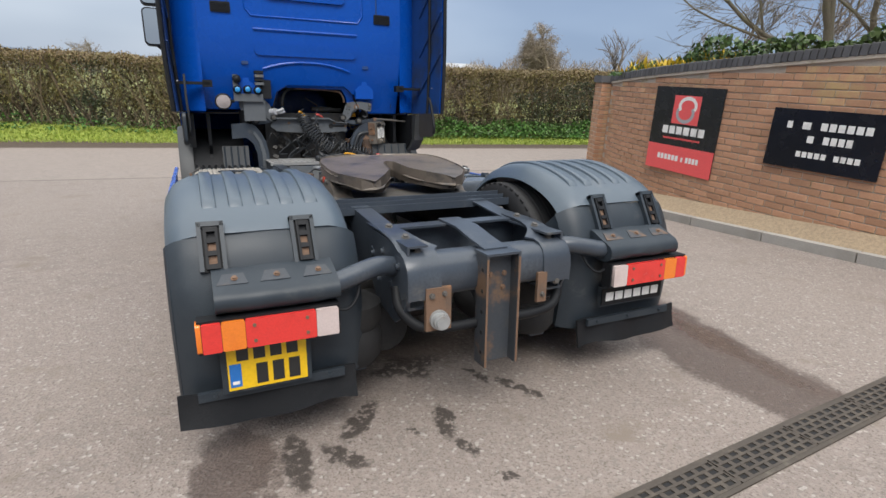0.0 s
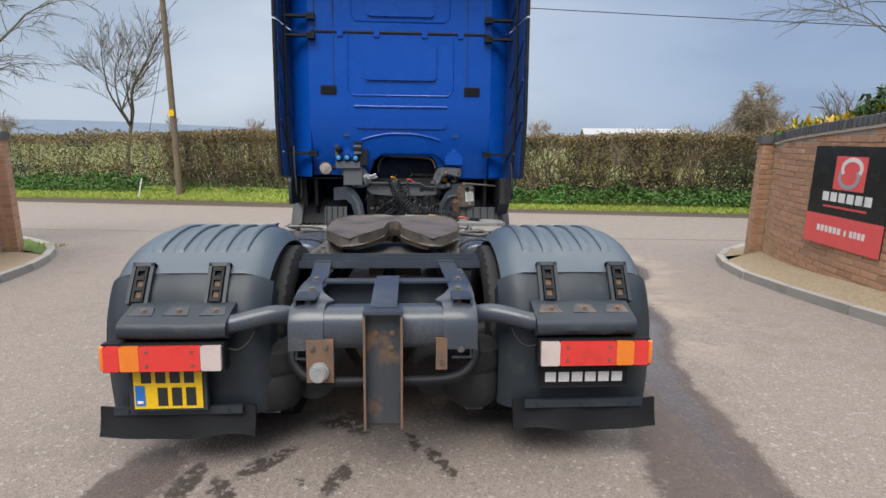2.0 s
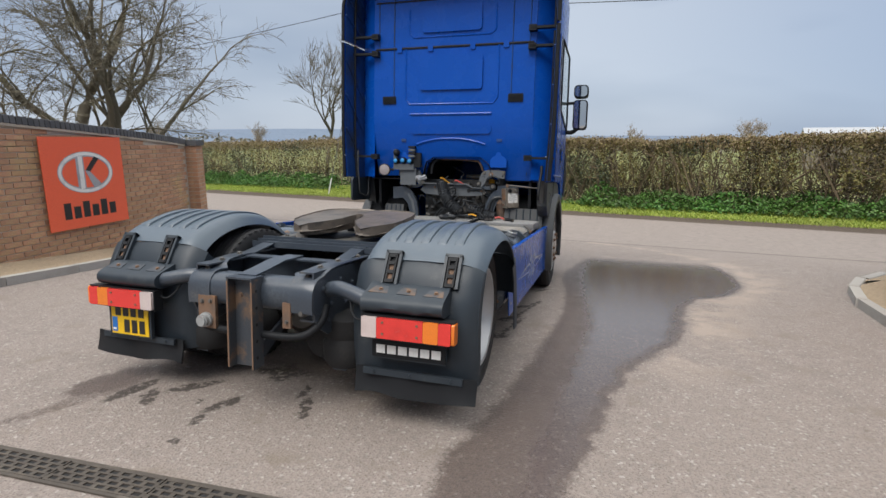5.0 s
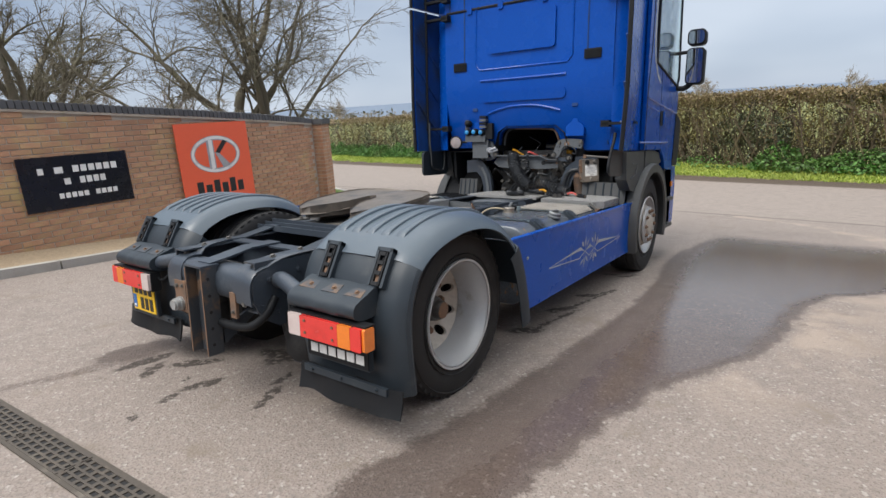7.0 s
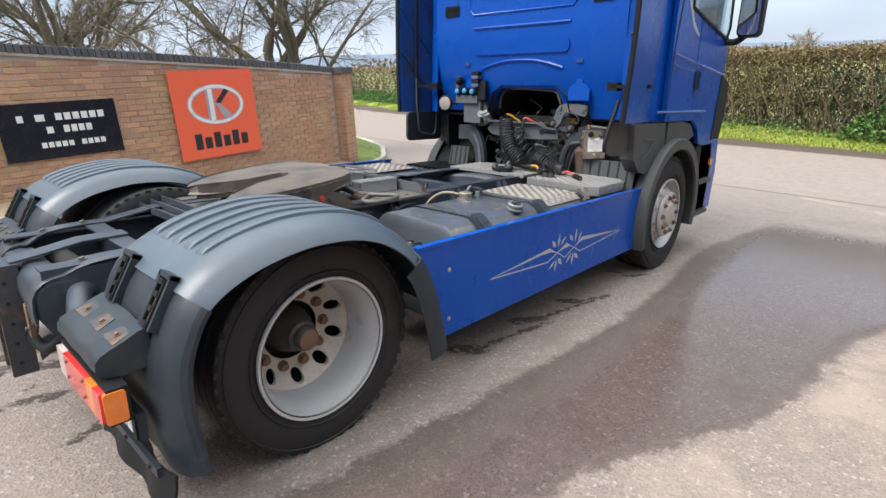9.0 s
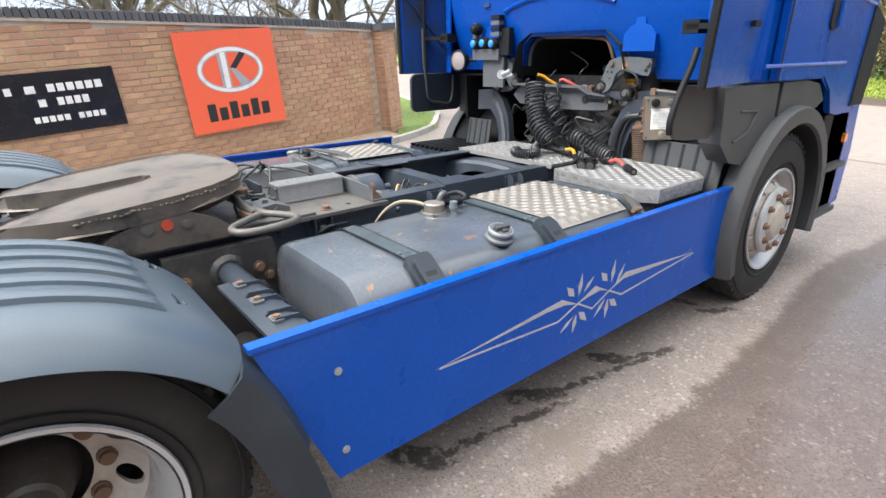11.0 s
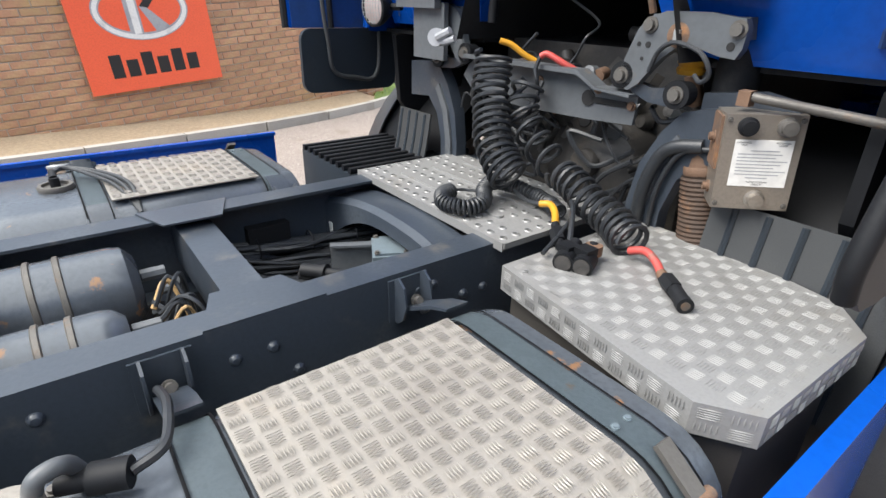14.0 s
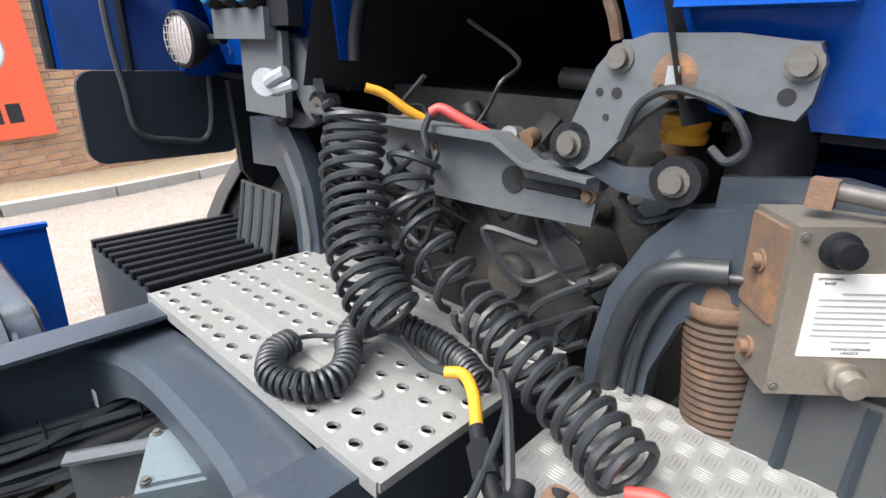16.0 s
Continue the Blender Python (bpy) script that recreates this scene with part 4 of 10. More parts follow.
# ---- hedge, bank, trees, pole ----
def make_hedge():
    rnd = random.Random(5)
    nv = noise.noise
    verts, faces, sv, sf = [], [], [], []
    along_w = Vector((3, -1, 0)).normalized()
    across = Vector((1, 3, 0)).normalized()

    def place(s, d, z):
        p = Vector((0, 18.75, 0)) + along_w * s + across * d
        return Vector((p.x, p.y, ground_z(p.x, p.y) + z))

    def height(s):
        return 2.45 + 0.10 * nv((s * 0.4, 0, 0)) + 0.10 * nv((s * 1.7, 3, 0))

    groups = {"top": ([], []), "mid": ([], []), "low": ([], []), "holly": ([], [])}
    spans = [(-75, -30, 16000), (-30, -12, 40000), (-12, 17, 185000), (17, 45, 40000)]
    for s0, s1, count in spans:
        size = 0.037 if s0 == -12 else (0.042 if s0 in (-30, 17) else 0.075)
        for _ in range(count):
            s = rnd.uniform(s0, s1)
            top = height(s)
            hole = nv((s * 0.8, 7.0, 0)) + 0.6 * nv((s * 2.3, 1.0, 0))
            clump = nv((s * 1.9, 2.0, 5.0))
            kind = rnd.random()
            if kind < 0.30:
                z, d, which = top - abs(rnd.gauss(0, 0.20)) + (0.12 * rnd.random() if rnd.random() < 0.15 else 0), rnd.uniform(-0.1, 1.4), "top"
            elif kind < 0.62:
                z, d, which = rnd.uniform(0.7, top - 0.1), abs(rnd.gauss(0, 0.22)) + 0.12 * clump, "mid"
            elif kind < 0.80:
                z, d, which = rnd.uniform(0.7, top - 0.1), rnd.uniform(0.3, 1.4), "mid"
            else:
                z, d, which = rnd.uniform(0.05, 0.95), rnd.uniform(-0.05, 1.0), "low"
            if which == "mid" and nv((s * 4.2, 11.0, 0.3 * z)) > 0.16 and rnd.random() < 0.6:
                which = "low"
            if which != "top" and nv((s * 0.33, 21.0, 0.5 * z)) > 0.22 and rnd.random() < 0.75:
                which = "holly"
            gap = hole + 0.55 * nv((s * 2.6, z * 1.7, 2.0))
            if 0.75 < z < 2.15 and gap > 0.14 and which in ("mid", "low") and rnd.random() < 0.72:
                continue
            p = place(s, d + 0.12 * nv((s * 1.1, z * 1.3, 4)), z)
            u = Vector((rnd.uniform(-1, 1), rnd.uniform(-1, 1), rnd.uniform(-1, 1))).normalized() * size * rnd.uniform(0.6, 1.5)
            v = u.cross(Vector((rnd.uniform(-1, 1), rnd.uniform(-1, 1), rnd.uniform(-1, 1)))).normalized() * size * rnd.uniform(0.35, 0.8)
            verts, faces = groups[which]
            k = len(verts)
            verts += [p - u, p + v, p + u, p - v]
            faces.append((k, k + 1, k + 2, k + 3))
    for _ in range(4200):
        s = rnd.uniform(-60, 40) if rnd.random() < 0.5 else rnd.uniform(-12, 17)
        d, top = abs(rnd.gauss(0.35, 0.35)), height(s)
        p, lean = place(s, d, 0.0), Vector((rnd.uniform(-0.6, 0.6), rnd.uniform(-0.3, 0.3), 1.0))
        long = rnd.uniform(0.7, 1.0) * top
        if rnd.random() < 0.55:
            p, lean = place(s, d, rnd.uniform(0.5, 2.0)), Vector((rnd.uniform(-1.2, 1.2), rnd.uniform(-0.9, 0.4), rnd.uniform(0.1, 1.0)))
            long = rnd.uniform(0.25, 0.8)
        q = p + lean.normalized() * long
        if q.z - ground_z(q.x, q.y) > top + 0.16:
            q.z = ground_z(q.x, q.y) + top + rnd.uniform(-0.08, 0.16)
        r = rnd.uniform(0.005, 0.018) if rnd.random() < 0.78 else rnd.uniform(0.022, 0.045)
        u, v, _w = frame_of(q - p)
        k = len(sv)
        for c, rr in ((p, r), (q, r * 0.4)):
            sv += [c + u * rr, c - u * rr * 0.5 + v * rr * 0.87, c - u * rr * 0.5 - v * rr * 0.87]
        sf += [(k, k + 1, k + 4, k + 3), (k + 1, k + 2, k + 5, k + 4), (k + 2, k, k + 3, k + 5)]
    root = thing("field_hedge", "tall clipped brown-green hawthorn hedge along the lane", "hedge")
    root["kind"] = "stuff"
    mesh_object("hedge_top", *groups["top"], HEDGE_TOP, root, "brown clipped shoots", "", "stuff")
    mesh_object("hedge_leaves", *groups["mid"], HEDGE, root, "olive and brown leaves", "", "stuff")
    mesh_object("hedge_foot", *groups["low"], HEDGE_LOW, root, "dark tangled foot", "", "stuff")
    mesh_object("dark_leaves", *groups["holly"], HOLLY, root, "dark evergreen leaves among the hawthorn", "", "stuff")
    mesh_object("hedge_stems", sv, sf, TWIGS, root, "bare brown stems", "", "stuff")
    # nettles on the bank in clumps, and grass on the verge
    verts, faces = [], []
    for _ in range(60000):
        s, d = rnd.uniform(-44, 34), rnd.uniform(-0.62, 0.3)
        lush = 1.0 if s > 1.0 or s < -13 else 0.16
        tall = (0.16 + 0.52 * max(0.0, min(1.0, (d + 0.62) / 0.5)) * (0.75 + 0.9 * nv((s * 0.9, d * 1.5, 9)))) * (1 if lush > 0.5 else 0.5)
        if rnd.random() > lush or tall < 0.1:
            continue
        p = place(s, d, tall * math.sqrt(rnd.random()))
        u = Vector((rnd.uniform(-1, 1), rnd.uniform(-1, 1), rnd.uniform(-0.6, 0.6))).normalized() * rnd.uniform(0.03, 0.075)
        v = u.cross(Vector((rnd.uniform(-1, 1), rnd.uniform(-1, 1), rnd.uniform(-1, 1)))).normalized() * u.length * 0.6
        k = len(verts)
        verts += [p - u, p + v, p + u, p - v]
        faces.append((k, k + 1, k + 2, k + 3))
    mesh_object("bank_weeds", verts, faces, WEEDS, None, "lush green nettles at the hedge's foot", "weeds", "stuff")
    spots = [tuple(place(rnd.uniform(-44, 34), rnd.uniform(-1.5, -0.1), 0.0)) for _ in range(60000)]
    blades("verge_grass", spots, 0.06, 0.014, GRASS, "short yellow-green verge grass", "grass", 0.8, 9)


make_hedge()


def bare_tree(name, base, height, label, spread=0.55, forks=1, seed=1, mat=None, r0=0.2, depth=6, droop=0.0, lean=(0, 0), first=0.3, twig=1.0, spray=0):
    """A leafless tree: tapered trunk, limbs and twigs grown by forking."""
    rnd = random.Random(seed)
    wood, fine = ([], []), ([], [])

    def limb(p, way, length, r, level):
        verts, faces = fine if r < 0.02 else wood
        n, sides = (5 if level < 2 else 3), (8 if r > 0.06 else (5 if r > 0.02 else 3))
        line, w = [p], way.copy()
        for i in range(n):
            w = (w + Vector((rnd.gauss(0, 0.13 if level else 0.05), rnd.gauss(0, 0.13 if level else 0.05), rnd.gauss(0.03 - droop * (level > 2), 0.10)))).normalized()
            line.append(line[-1] + w * (length / n))
        prev = None
        for i, q in enumerate(line):
            rr = r * (1 - 0.45 * i / n) * (1.25 if level == 0 and i == 0 else 1)
            u, v, _w = frame_of(line[min(i + 1, n)] - line[max(i - 1, 0)])
            k = len(verts)
            verts.extend(q + u * (rr * math.cos(2 * math.pi * j / sides)) + v * (rr * math.sin(2 * math.pi * j / sides)) for j in range(sides))
            if prev is not None:
                faces.extend((prev + j, prev + (j + 1) % sides, k + (j + 1) % sides, k + j) for j in range(sides))
            prev = k
        if level >= depth:
            return
        kids = 3 if level > 0 else 4
        if level == depth - 1:
            kids = 4
        for c in range(kids):
            t = 1.0 if c == 0 else rnd.uniform(0.35, 0.98)
            i = min(int(t * n), n)
            out = Vector((rnd.gauss(0, 1), rnd.gauss(0, 1), rnd.gauss(0.15, 0.6))).normalized()
            k = spread * (0.45 if c == 0 else rnd.uniform(0.9, 1.6))
            limb(line[i], (w + out * k).normalized(), length * rnd.uniform(0.58, 0.80) * (1.0 if level else 0.9), max(r * (0.62 if c == 0 else rnd.uniform(0.38, 0.55)), 0.004 * twig), level + 1)

    for f in range(forks):
        a = 2.4 * f + seed
        tilt = 0.0 if forks == 1 else 0.16
        limb(Vector((0.14 * math.cos(a) * (forks > 1), 0.14 * math.sin(a) * (forks > 1), -0.2)), Vector((lean[0] + tilt * math.cos(a), lean[1] + tilt * math.sin(a), 1)).normalized(), height * first, r0 * (1 if forks == 1 else 0.8), 0)
    # the finest spray at the crown's outside
    tips = fine[0] or wood[0]
    verts, faces = fine
    for _ in range(spray):
        p = tips[rnd.randrange(len(tips))] + Vector((rnd.gauss(0, 0.25), rnd.gauss(0, 0.25), rnd.gauss(0, 0.25)))
        u = Vector((rnd.gauss(0, 1), rnd.gauss(0, 1), rnd.gauss(0.3, 0.8))).normalized() * 0.3
        v = u.cross(Vector((rnd.gauss(0, 1), rnd.gauss(0, 1), 0.3))).normalized() * 0.018
        k = len(verts)
        verts.extend((p - u, p + v, p + u, p - v))
        faces.append((k, k + 1, k + 2, k + 3))
    root = thing(name, label, "tree", pose(base[0], base[1], ground_z(base[0], base[1])))
    mesh_object("trunk", *wood, mat or BARK, root, "", "", "", True)
    mesh_object("crown", *fine, mat or BARK, root, "bare twiggy crown", "", "", False)
    return root


bare_tree("bare_tree", (-9.5, 6.75), 9.8, "large leafless tree with twin mossy trunks behind the brick wall", 0.66, 2, 4, BARK, 0.26, 7, 0.09, (0, 0), 0.27, 1.3)
bare_tree("bare_tree", (-13.2, 3.1), 9.5, "large leafless tree with spreading mossy limbs behind the brick wall", 0.7, 2, 9, BARK, 0.28, 7, 0.05, (0, 0), 0.24, 1.4)
bare_tree("bare_tree", (-20.0, 9.9), 7.6, "leafless tree with a rounded crown in the field", 0.55, 1, 12, BARK_GREY, 0.15, 6, 0.0, (0, 0), 0.26, 2.0)
bare_tree("bare_tree", (-17.5, 6.2), 6.5, "slim leafless tree behind the brick wall", 0.5, 1, 14, BARK_GREY, 0.10, 6, 0.0, (0, 0), 0.3, 1.8)
bare_tree("bare_tree", (-15.05, 26.6), 9.4, "young leafless tree standing beside the lane", 0.42, 1, 3, BARK, 0.14, 6, 0.0, (0, 0), 0.42, 2.4)
bare_tree("bare_tree", (12.6, 5.0), 12.5, "tall leafless tree with overhanging twigs behind the brick wall", 0.72, 2, 6, BARK, 0.20, 7, 0.08, (-0.10, 0.02), 0.34, 1.4)
bare_tree("bare_tree", (9.4, 0.8), 8.0, "leafless ivy-clad tree behind the brick wall", 0.6, 2, 15, BARK, 0.18, 6, 0.0, (0, 0), 0.26, 1.4)
bare_tree("bare_tree", (15.3, 15.8), 5.8, "leafless tree with a pollarded trunk beyond the hedge", 0.42, 1, 21, BARK_GREY, 0.17, 6, 0.0, (0, 0), 0.27, 2.0)
bare_tree("bare_tree", (19.0, 13.5), 8.0, "leafless tree beyond the brick wall", 0.5, 1, 22, BARK_GREY, 0.14, 6, 0.0, (0, 0), 0.3, 2.2)
bare_tree("bare_tree", (16.0, 8.5), 7.5, "leafless tree beyond the brick wall", 0.5, 1, 24, BARK_GREY, 0.13, 6, 0.0, (0, 0), 0.3, 2.0)
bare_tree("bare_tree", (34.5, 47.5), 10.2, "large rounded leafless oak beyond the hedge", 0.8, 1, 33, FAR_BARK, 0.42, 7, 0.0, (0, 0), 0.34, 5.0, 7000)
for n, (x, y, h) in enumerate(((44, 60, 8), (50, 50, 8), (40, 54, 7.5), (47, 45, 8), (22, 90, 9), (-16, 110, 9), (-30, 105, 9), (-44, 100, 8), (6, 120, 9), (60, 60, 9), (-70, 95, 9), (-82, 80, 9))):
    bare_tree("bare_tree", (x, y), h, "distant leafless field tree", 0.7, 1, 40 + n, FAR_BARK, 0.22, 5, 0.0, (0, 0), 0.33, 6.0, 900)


def far_woods():
    rnd = random.Random(17)
    verts, faces = [], []
    for _ in range(9000):
        a = rnd.uniform(-1.3, 1.1)
        d = rnd.uniform(170, 230)
        x, y = math.sin(a) * d, math.cos(a) * d
        h = (2.5 + 5.0 * max(0, noise.noise((a * 9, 2, 0)) + 0.25)) * rnd.random()
        s = rnd.uniform(0.3, 0.9)
        p = Vector((x, y, ground_z(x, y) + h + 0.6))
        u = Vector((rnd.uniform(-1, 1), rnd.uniform(-1, 1), rnd.uniform(-1, 1))).normalized() * s
        v = u.cross(Vector((rnd.uniform(-1, 1), rnd.uniform(-1, 1), rnd.uniform(-1, 1)))).normalized() * s * 0.6
        k = len(verts)
        verts += [p - u, p + v, p + u, p - v]
        faces.append((k, k + 1, k + 2, k + 3))
    # the haze of distance is mixed into these grey-brown colours
    mesh_object("far_woods", verts, faces, leafy("far_branches", [(0.16, 0.14, 0.12), (0.13, 0.12, 0.10), (0.18, 0.155, 0.12)]), None, "hazy brown hedgerows and woods in the distance", "woods", "stuff")
    # low hills on the skyline, with distance haze put into their blue-grey colour
    verts, faces, n = [], [], 160
    for i in range(n + 1):
        a = -2.6 + 5.2 * i / n
        h = 3 + 23 * max(0.0, math.cos((a + 0.75) * 1.5)) + 8 * noise.noise((a * 3, 5, 0))
        for d, z in ((1150, -6), (1300, h), (1480, -6)):
            verts.append((math.sin(a) * d, math.cos(a) * d, z))
    for i in range(n):
        for k in range(2):
            j = i * 3 + k
            faces.append((j, j + 3, j + 4, j + 1))
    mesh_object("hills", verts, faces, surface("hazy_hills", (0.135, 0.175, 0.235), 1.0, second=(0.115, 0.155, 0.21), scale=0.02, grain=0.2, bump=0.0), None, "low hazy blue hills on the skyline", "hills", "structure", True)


far_woods()


def thicket(x, y, w, h, seed):
    """A low leafless thicket: stems fanning out from the ground with fine spray."""
    rnd = random.Random(seed)
    verts, faces = [], []
    for _ in range(2600):
        a, r = rnd.uniform(0, 6.28), math.sqrt(rnd.random())
        top = h * math.sqrt(max(0.05, 1 - r * r)) * rnd.uniform(0.25, 1.0)
        p = Vector((w * r * math.cos(a), w * r * math.sin(a), top))
        u = Vector((rnd.gauss(0, 0.6), rnd.gauss(0, 0.6), 1)).normalized() * rnd.uniform(0.2, 0.55)
        v = u.cross(Vector((rnd.gauss(0, 1), rnd.gauss(0, 1), 0.3))).normalized() * 0.03
        k = len(verts)
        verts += [p - u, p + v, p + u, p - v]
        faces.append((k, k + 1, k + 2, k + 3))
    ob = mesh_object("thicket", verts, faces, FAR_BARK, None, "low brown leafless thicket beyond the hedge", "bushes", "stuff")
    ob.location = (x, y, ground_z(x, y) - 0.2)


for n, (x, y, w, h) in enumerate(((31.5, 49.0, 3.0, 5.2), (28.5, 52.0, 3.0, 4.6), (26.5, 57.0, 3.5, 4.4), (38.5, 47.0, 3.5, 5.0), (42.5, 47.5, 4.0, 5.5), (35.0, 52.0, 3.5, 6.0))):
    thicket(x, y, w, h, 60 + n)


def utility_pole(x, y):
    z = ground_z(x, y)
    root = thing("utility_pole", "weathered wooden utility pole with a small yellow warning plate", "utility pole", pose(x, y, z, 0, 0, 0))
    bm = cyl(bm_new(), (0, 0, -0.3), (0, 0, 8.8), 0.15, 14, 0.105)
    part("pole", bm, POLE, root)
    bm = cyl(bm_new(), (-0.2, -0.1, 8.55), (0.2, -0.1, 8.55), 0.03, 10)
    cyl(bm, (0.12, -0.1, 8.55), (0.12, -0.1, 8.75), 0.035, 10)
    cyl(bm, (-0.12, -0.1, 8.55), (-0.12, -0.1, 8.75), 0.035, 10)
    part("insulator", bm, BLACK, root)
    bm = box(bm_new(), -0.11, 0.11, -0.165, -0.155, 3.35, 3.62)
    part("warning_plate", bm, YELLOW, root, "small yellow warning plate", False)
    bm = tube(bm_new(), [(-0.02, -0.05, 6.6), (-1.6, -0.4, -0.1)], 0.012, 6)
    part("stay_wire", bm, STEEL_GREY, root)
    bm = cyl(bm_new(), (-1.6, -0.4, -0.1), (-1.42, -0.36, 0.7 * 1.0), 0.03, 8)
    part("stay_guard", bm, SIGN_TEXT, root)
    bm = bm_new()
    for end, sag in (((62, -14.0, 4.6), 0.5), ((-46, 13, 9.2), 0.7)):
        a, b = Vector((0, 0, 8.65)), Vector(end)
        tube(bm, [a.lerp(b, t / 16) - Vector((0, 0, sag * 4 * (t / 16) * (1 - t / 16))) for t in range(17)], 0.016, 5)
    part("overhead_line", bm, INK, root, "thin black overhead line")


utility_pole(-10.2, 21.4)


def barn(x, y):
    root = thing("farm_shed", "long low shed with a pale sheet roof beyond the hedge", "shed", pose(x, y, ground_z(x, y), 0, 0, -14))
    bm = box(bm_new(), -5.6, 5.6, -4, 4, 0, 3.2)
    part("wall", bm, surface("shed_wall", (0.26, 0.23, 0.18), 0.9), root, "", False)
    bm = prism(bm_new(), [(-4.6, 3.2), (0, 4.0), (4.6, 3.2), (4.6, 3.36), (0, 4.16), (-4.6, 3.36)], "x", -6.0, 6.0)
    part("roof", bm, BARN, root, "pale sheet roof", False)


barn(26.5, 60.0)


def ivy():
    rnd = random.Random(23)
    root = thing("ivy", "dark green ivy growing over the wall's coping", "ivy")
    root["kind"] = "stuff"
    verts, faces, yv, yf = [], [], [], []
    for _ in range(5200):
        y = rnd.uniform(-5.0, 4.6)
        p, w = None, None
        d = rnd.random()
        x = 4.95 + abs(rnd.gauss(0, 0.18))
        top = -FALL * y + 1.98 + (0.10 + 0.14 * noise.noise((y * 1.3, 0, 0)) if y < 3.2 else -0.02) * rnd.random() * 2
        if y > 3.2 and rnd.random() < 0.6:
            continue
        c = Vector((x + 0.05 * y if y > 3 else x, y, top))
        u = Vector((rnd.uniform(-1, 1), rnd.uniform(-1, 1), rnd.uniform(-1, 1))).normalized() * rnd.uniform(0.02, 0.045)
        v = u.cross(Vector((rnd.uniform(-1, 1), rnd.uniform(-1, 1), rnd.uniform(-1, 1)))).normalized() * u.length * 0.8
        k = len(verts)
        verts += [c - u, c + v, c + u, c - v]
        faces.append((k, k + 1, k + 2, k + 3))
    for _ in range(2600):
        a, r = rnd.uniform(0, 6.28), abs(rnd.gauss(0, 0.16))
        y, z = 5.30 + rnd.gauss(0, 0.05), -FALL * 5.2 + rnd.uniform(0.5, 2.05)
        c = Vector((5.84 + r * 0.6, y + 0.1 * math.sin(a), z))
        u = Vector((rnd.uniform(-1, 1), rnd.uniform(-1, 1), rnd.uniform(-1, 1))).normalized() * rnd.uniform(0.02, 0.04)
        v = u.cross(Vector((rnd.uniform(-1, 1), rnd.uniform(-1, 1), rnd.uniform(-1, 1)))).normalized() * u.length * 0.8
        k = len(verts)
        verts += [c - u, c + v, c + u, c - v]
        faces.append((k, k + 1, k + 2, k + 3))
    mesh_object("ivy_leaves", verts, faces, IVY, root, "", "", "stuff")
    spots = [(5.3 + rnd.gauss(0, 0.12), rnd.uniform(2.4, 4.4), 0) for _ in range(700)]
    blades("daffodils", [(x, y, -FALL * y + 1.93 + rnd.uniform(-0.05, 0.12)) for x, y, _ in spots], 0.10, 0.02, DAFFODIL, "yellow spring flowers behind the coping", "flowers", 0.9, 31)


ivy()


# ---- the lorry: x to its right, y forward from the rear axle, z up from the drive ----
truck = thing("tractor_unit", "blue two-axle tractor unit with grey mudguards and open chassis", "lorry", DRIVE)


SHIFT = Vector((-0.062, 0.0, -0.030))  # the frame's middle against the body's


def rail(s):
    """A chassis side rail, a channel open to the inside."""
    prof = [(0.372, 0.60), (0.372, 0.862), (0.285, 0.862), (0.285, 0.853), (0.362, 0.853), (0.362, 0.609), (0.285, 0.609), (0.285, 0.60)]
    rear = [(0.372, 0.53), (0.372, 0.795), (0.285, 0.795), (0.285, 0.786), (0.362, 0.786), (0.362, 0.54), (0.285, 0.54), (0.285, 0.53)]
    bm = bm_new()
    rows = []
    for y, p, k in ((-0.62, rear, 0.0), (-0.3, rear, 0.0), (0.05, prof, 0.5), (0.9, prof, 1.0), (2.62, prof, 1.0), (3.3, prof, 1.0), (4.9, prof, 1.0)):
        rows.append([bm.verts.new((s * x + k * SHIFT.x, y, z + k * SHIFT.z)) for x, z in p])
    for a, b in zip(rows, rows[1:]):
        skin(bm, a, b)
    bm.faces.new(rows[0])
    bm.faces.new(rows[-1][::-1])
    soften(bm, 0.004, 2)
    ob = part("chassis_rail", bm, CHASSIS, truck, "dark slate painted steel rail")
    places = [(0.95, 0.80), (1.05, 0.80), (1.38, 0.75), (1.45, 0.75), (1.62, 0.80), (1.95, 0.78), (2.03, 0.78), (2.08, 0.70), (2.4, 0.80), (2.45, 0.80), (2.55, 0.74), (2.62, 0.74), (0.4, 0.72), (0.5, 0.72), (-0.2, 0.7), (-0.3, 0.66)]
    first = None
    for y, z in places:
        k = min(max((y + 0.3) / 1.2, 0.0), 1.0)
        m = Matrix.Translation((s * 0.372 + k * SHIFT.x, y, z + k * SHIFT.z))
        if first is None:
            first = part("rivet", spin(bm_new(), [(0.0, 0.011), (0.008, 0.010), (0.013, 0.005), (0.014, 0.0)], (0, 0, 0), (s, 0, 0), 10), CHASSIS, ob)
            first.matrix_basis = m
        else:
            again(first, m, ob)


for s in (1, -1):
    rail(s)


def guard_profile():
    return [(-0.485, 0.235), (-0.505, 0.40), (-0.514, 0.55), (-0.503, 0.66), (-0.474, 0.745), (-0.436, 0.82), (-0.385, 0.878), (-0.30, 0.932), (-0.18, 0.978), (-0.03, 1.008), (0.10, 1.013), (0.25, 0.998), (0.38, 0.960), (0.48, 0.906), (0.565, 0.840), (0.638, 0.755), (0.695, 0.645), (0.738, 0.525), (0.775, 0.40), (0.802, 0.27)]


def fine_profile(n=5):
    return [(p.y, p.z) for p in curve_pts([(0, y, z) for y, z in guard_profile()], n)]


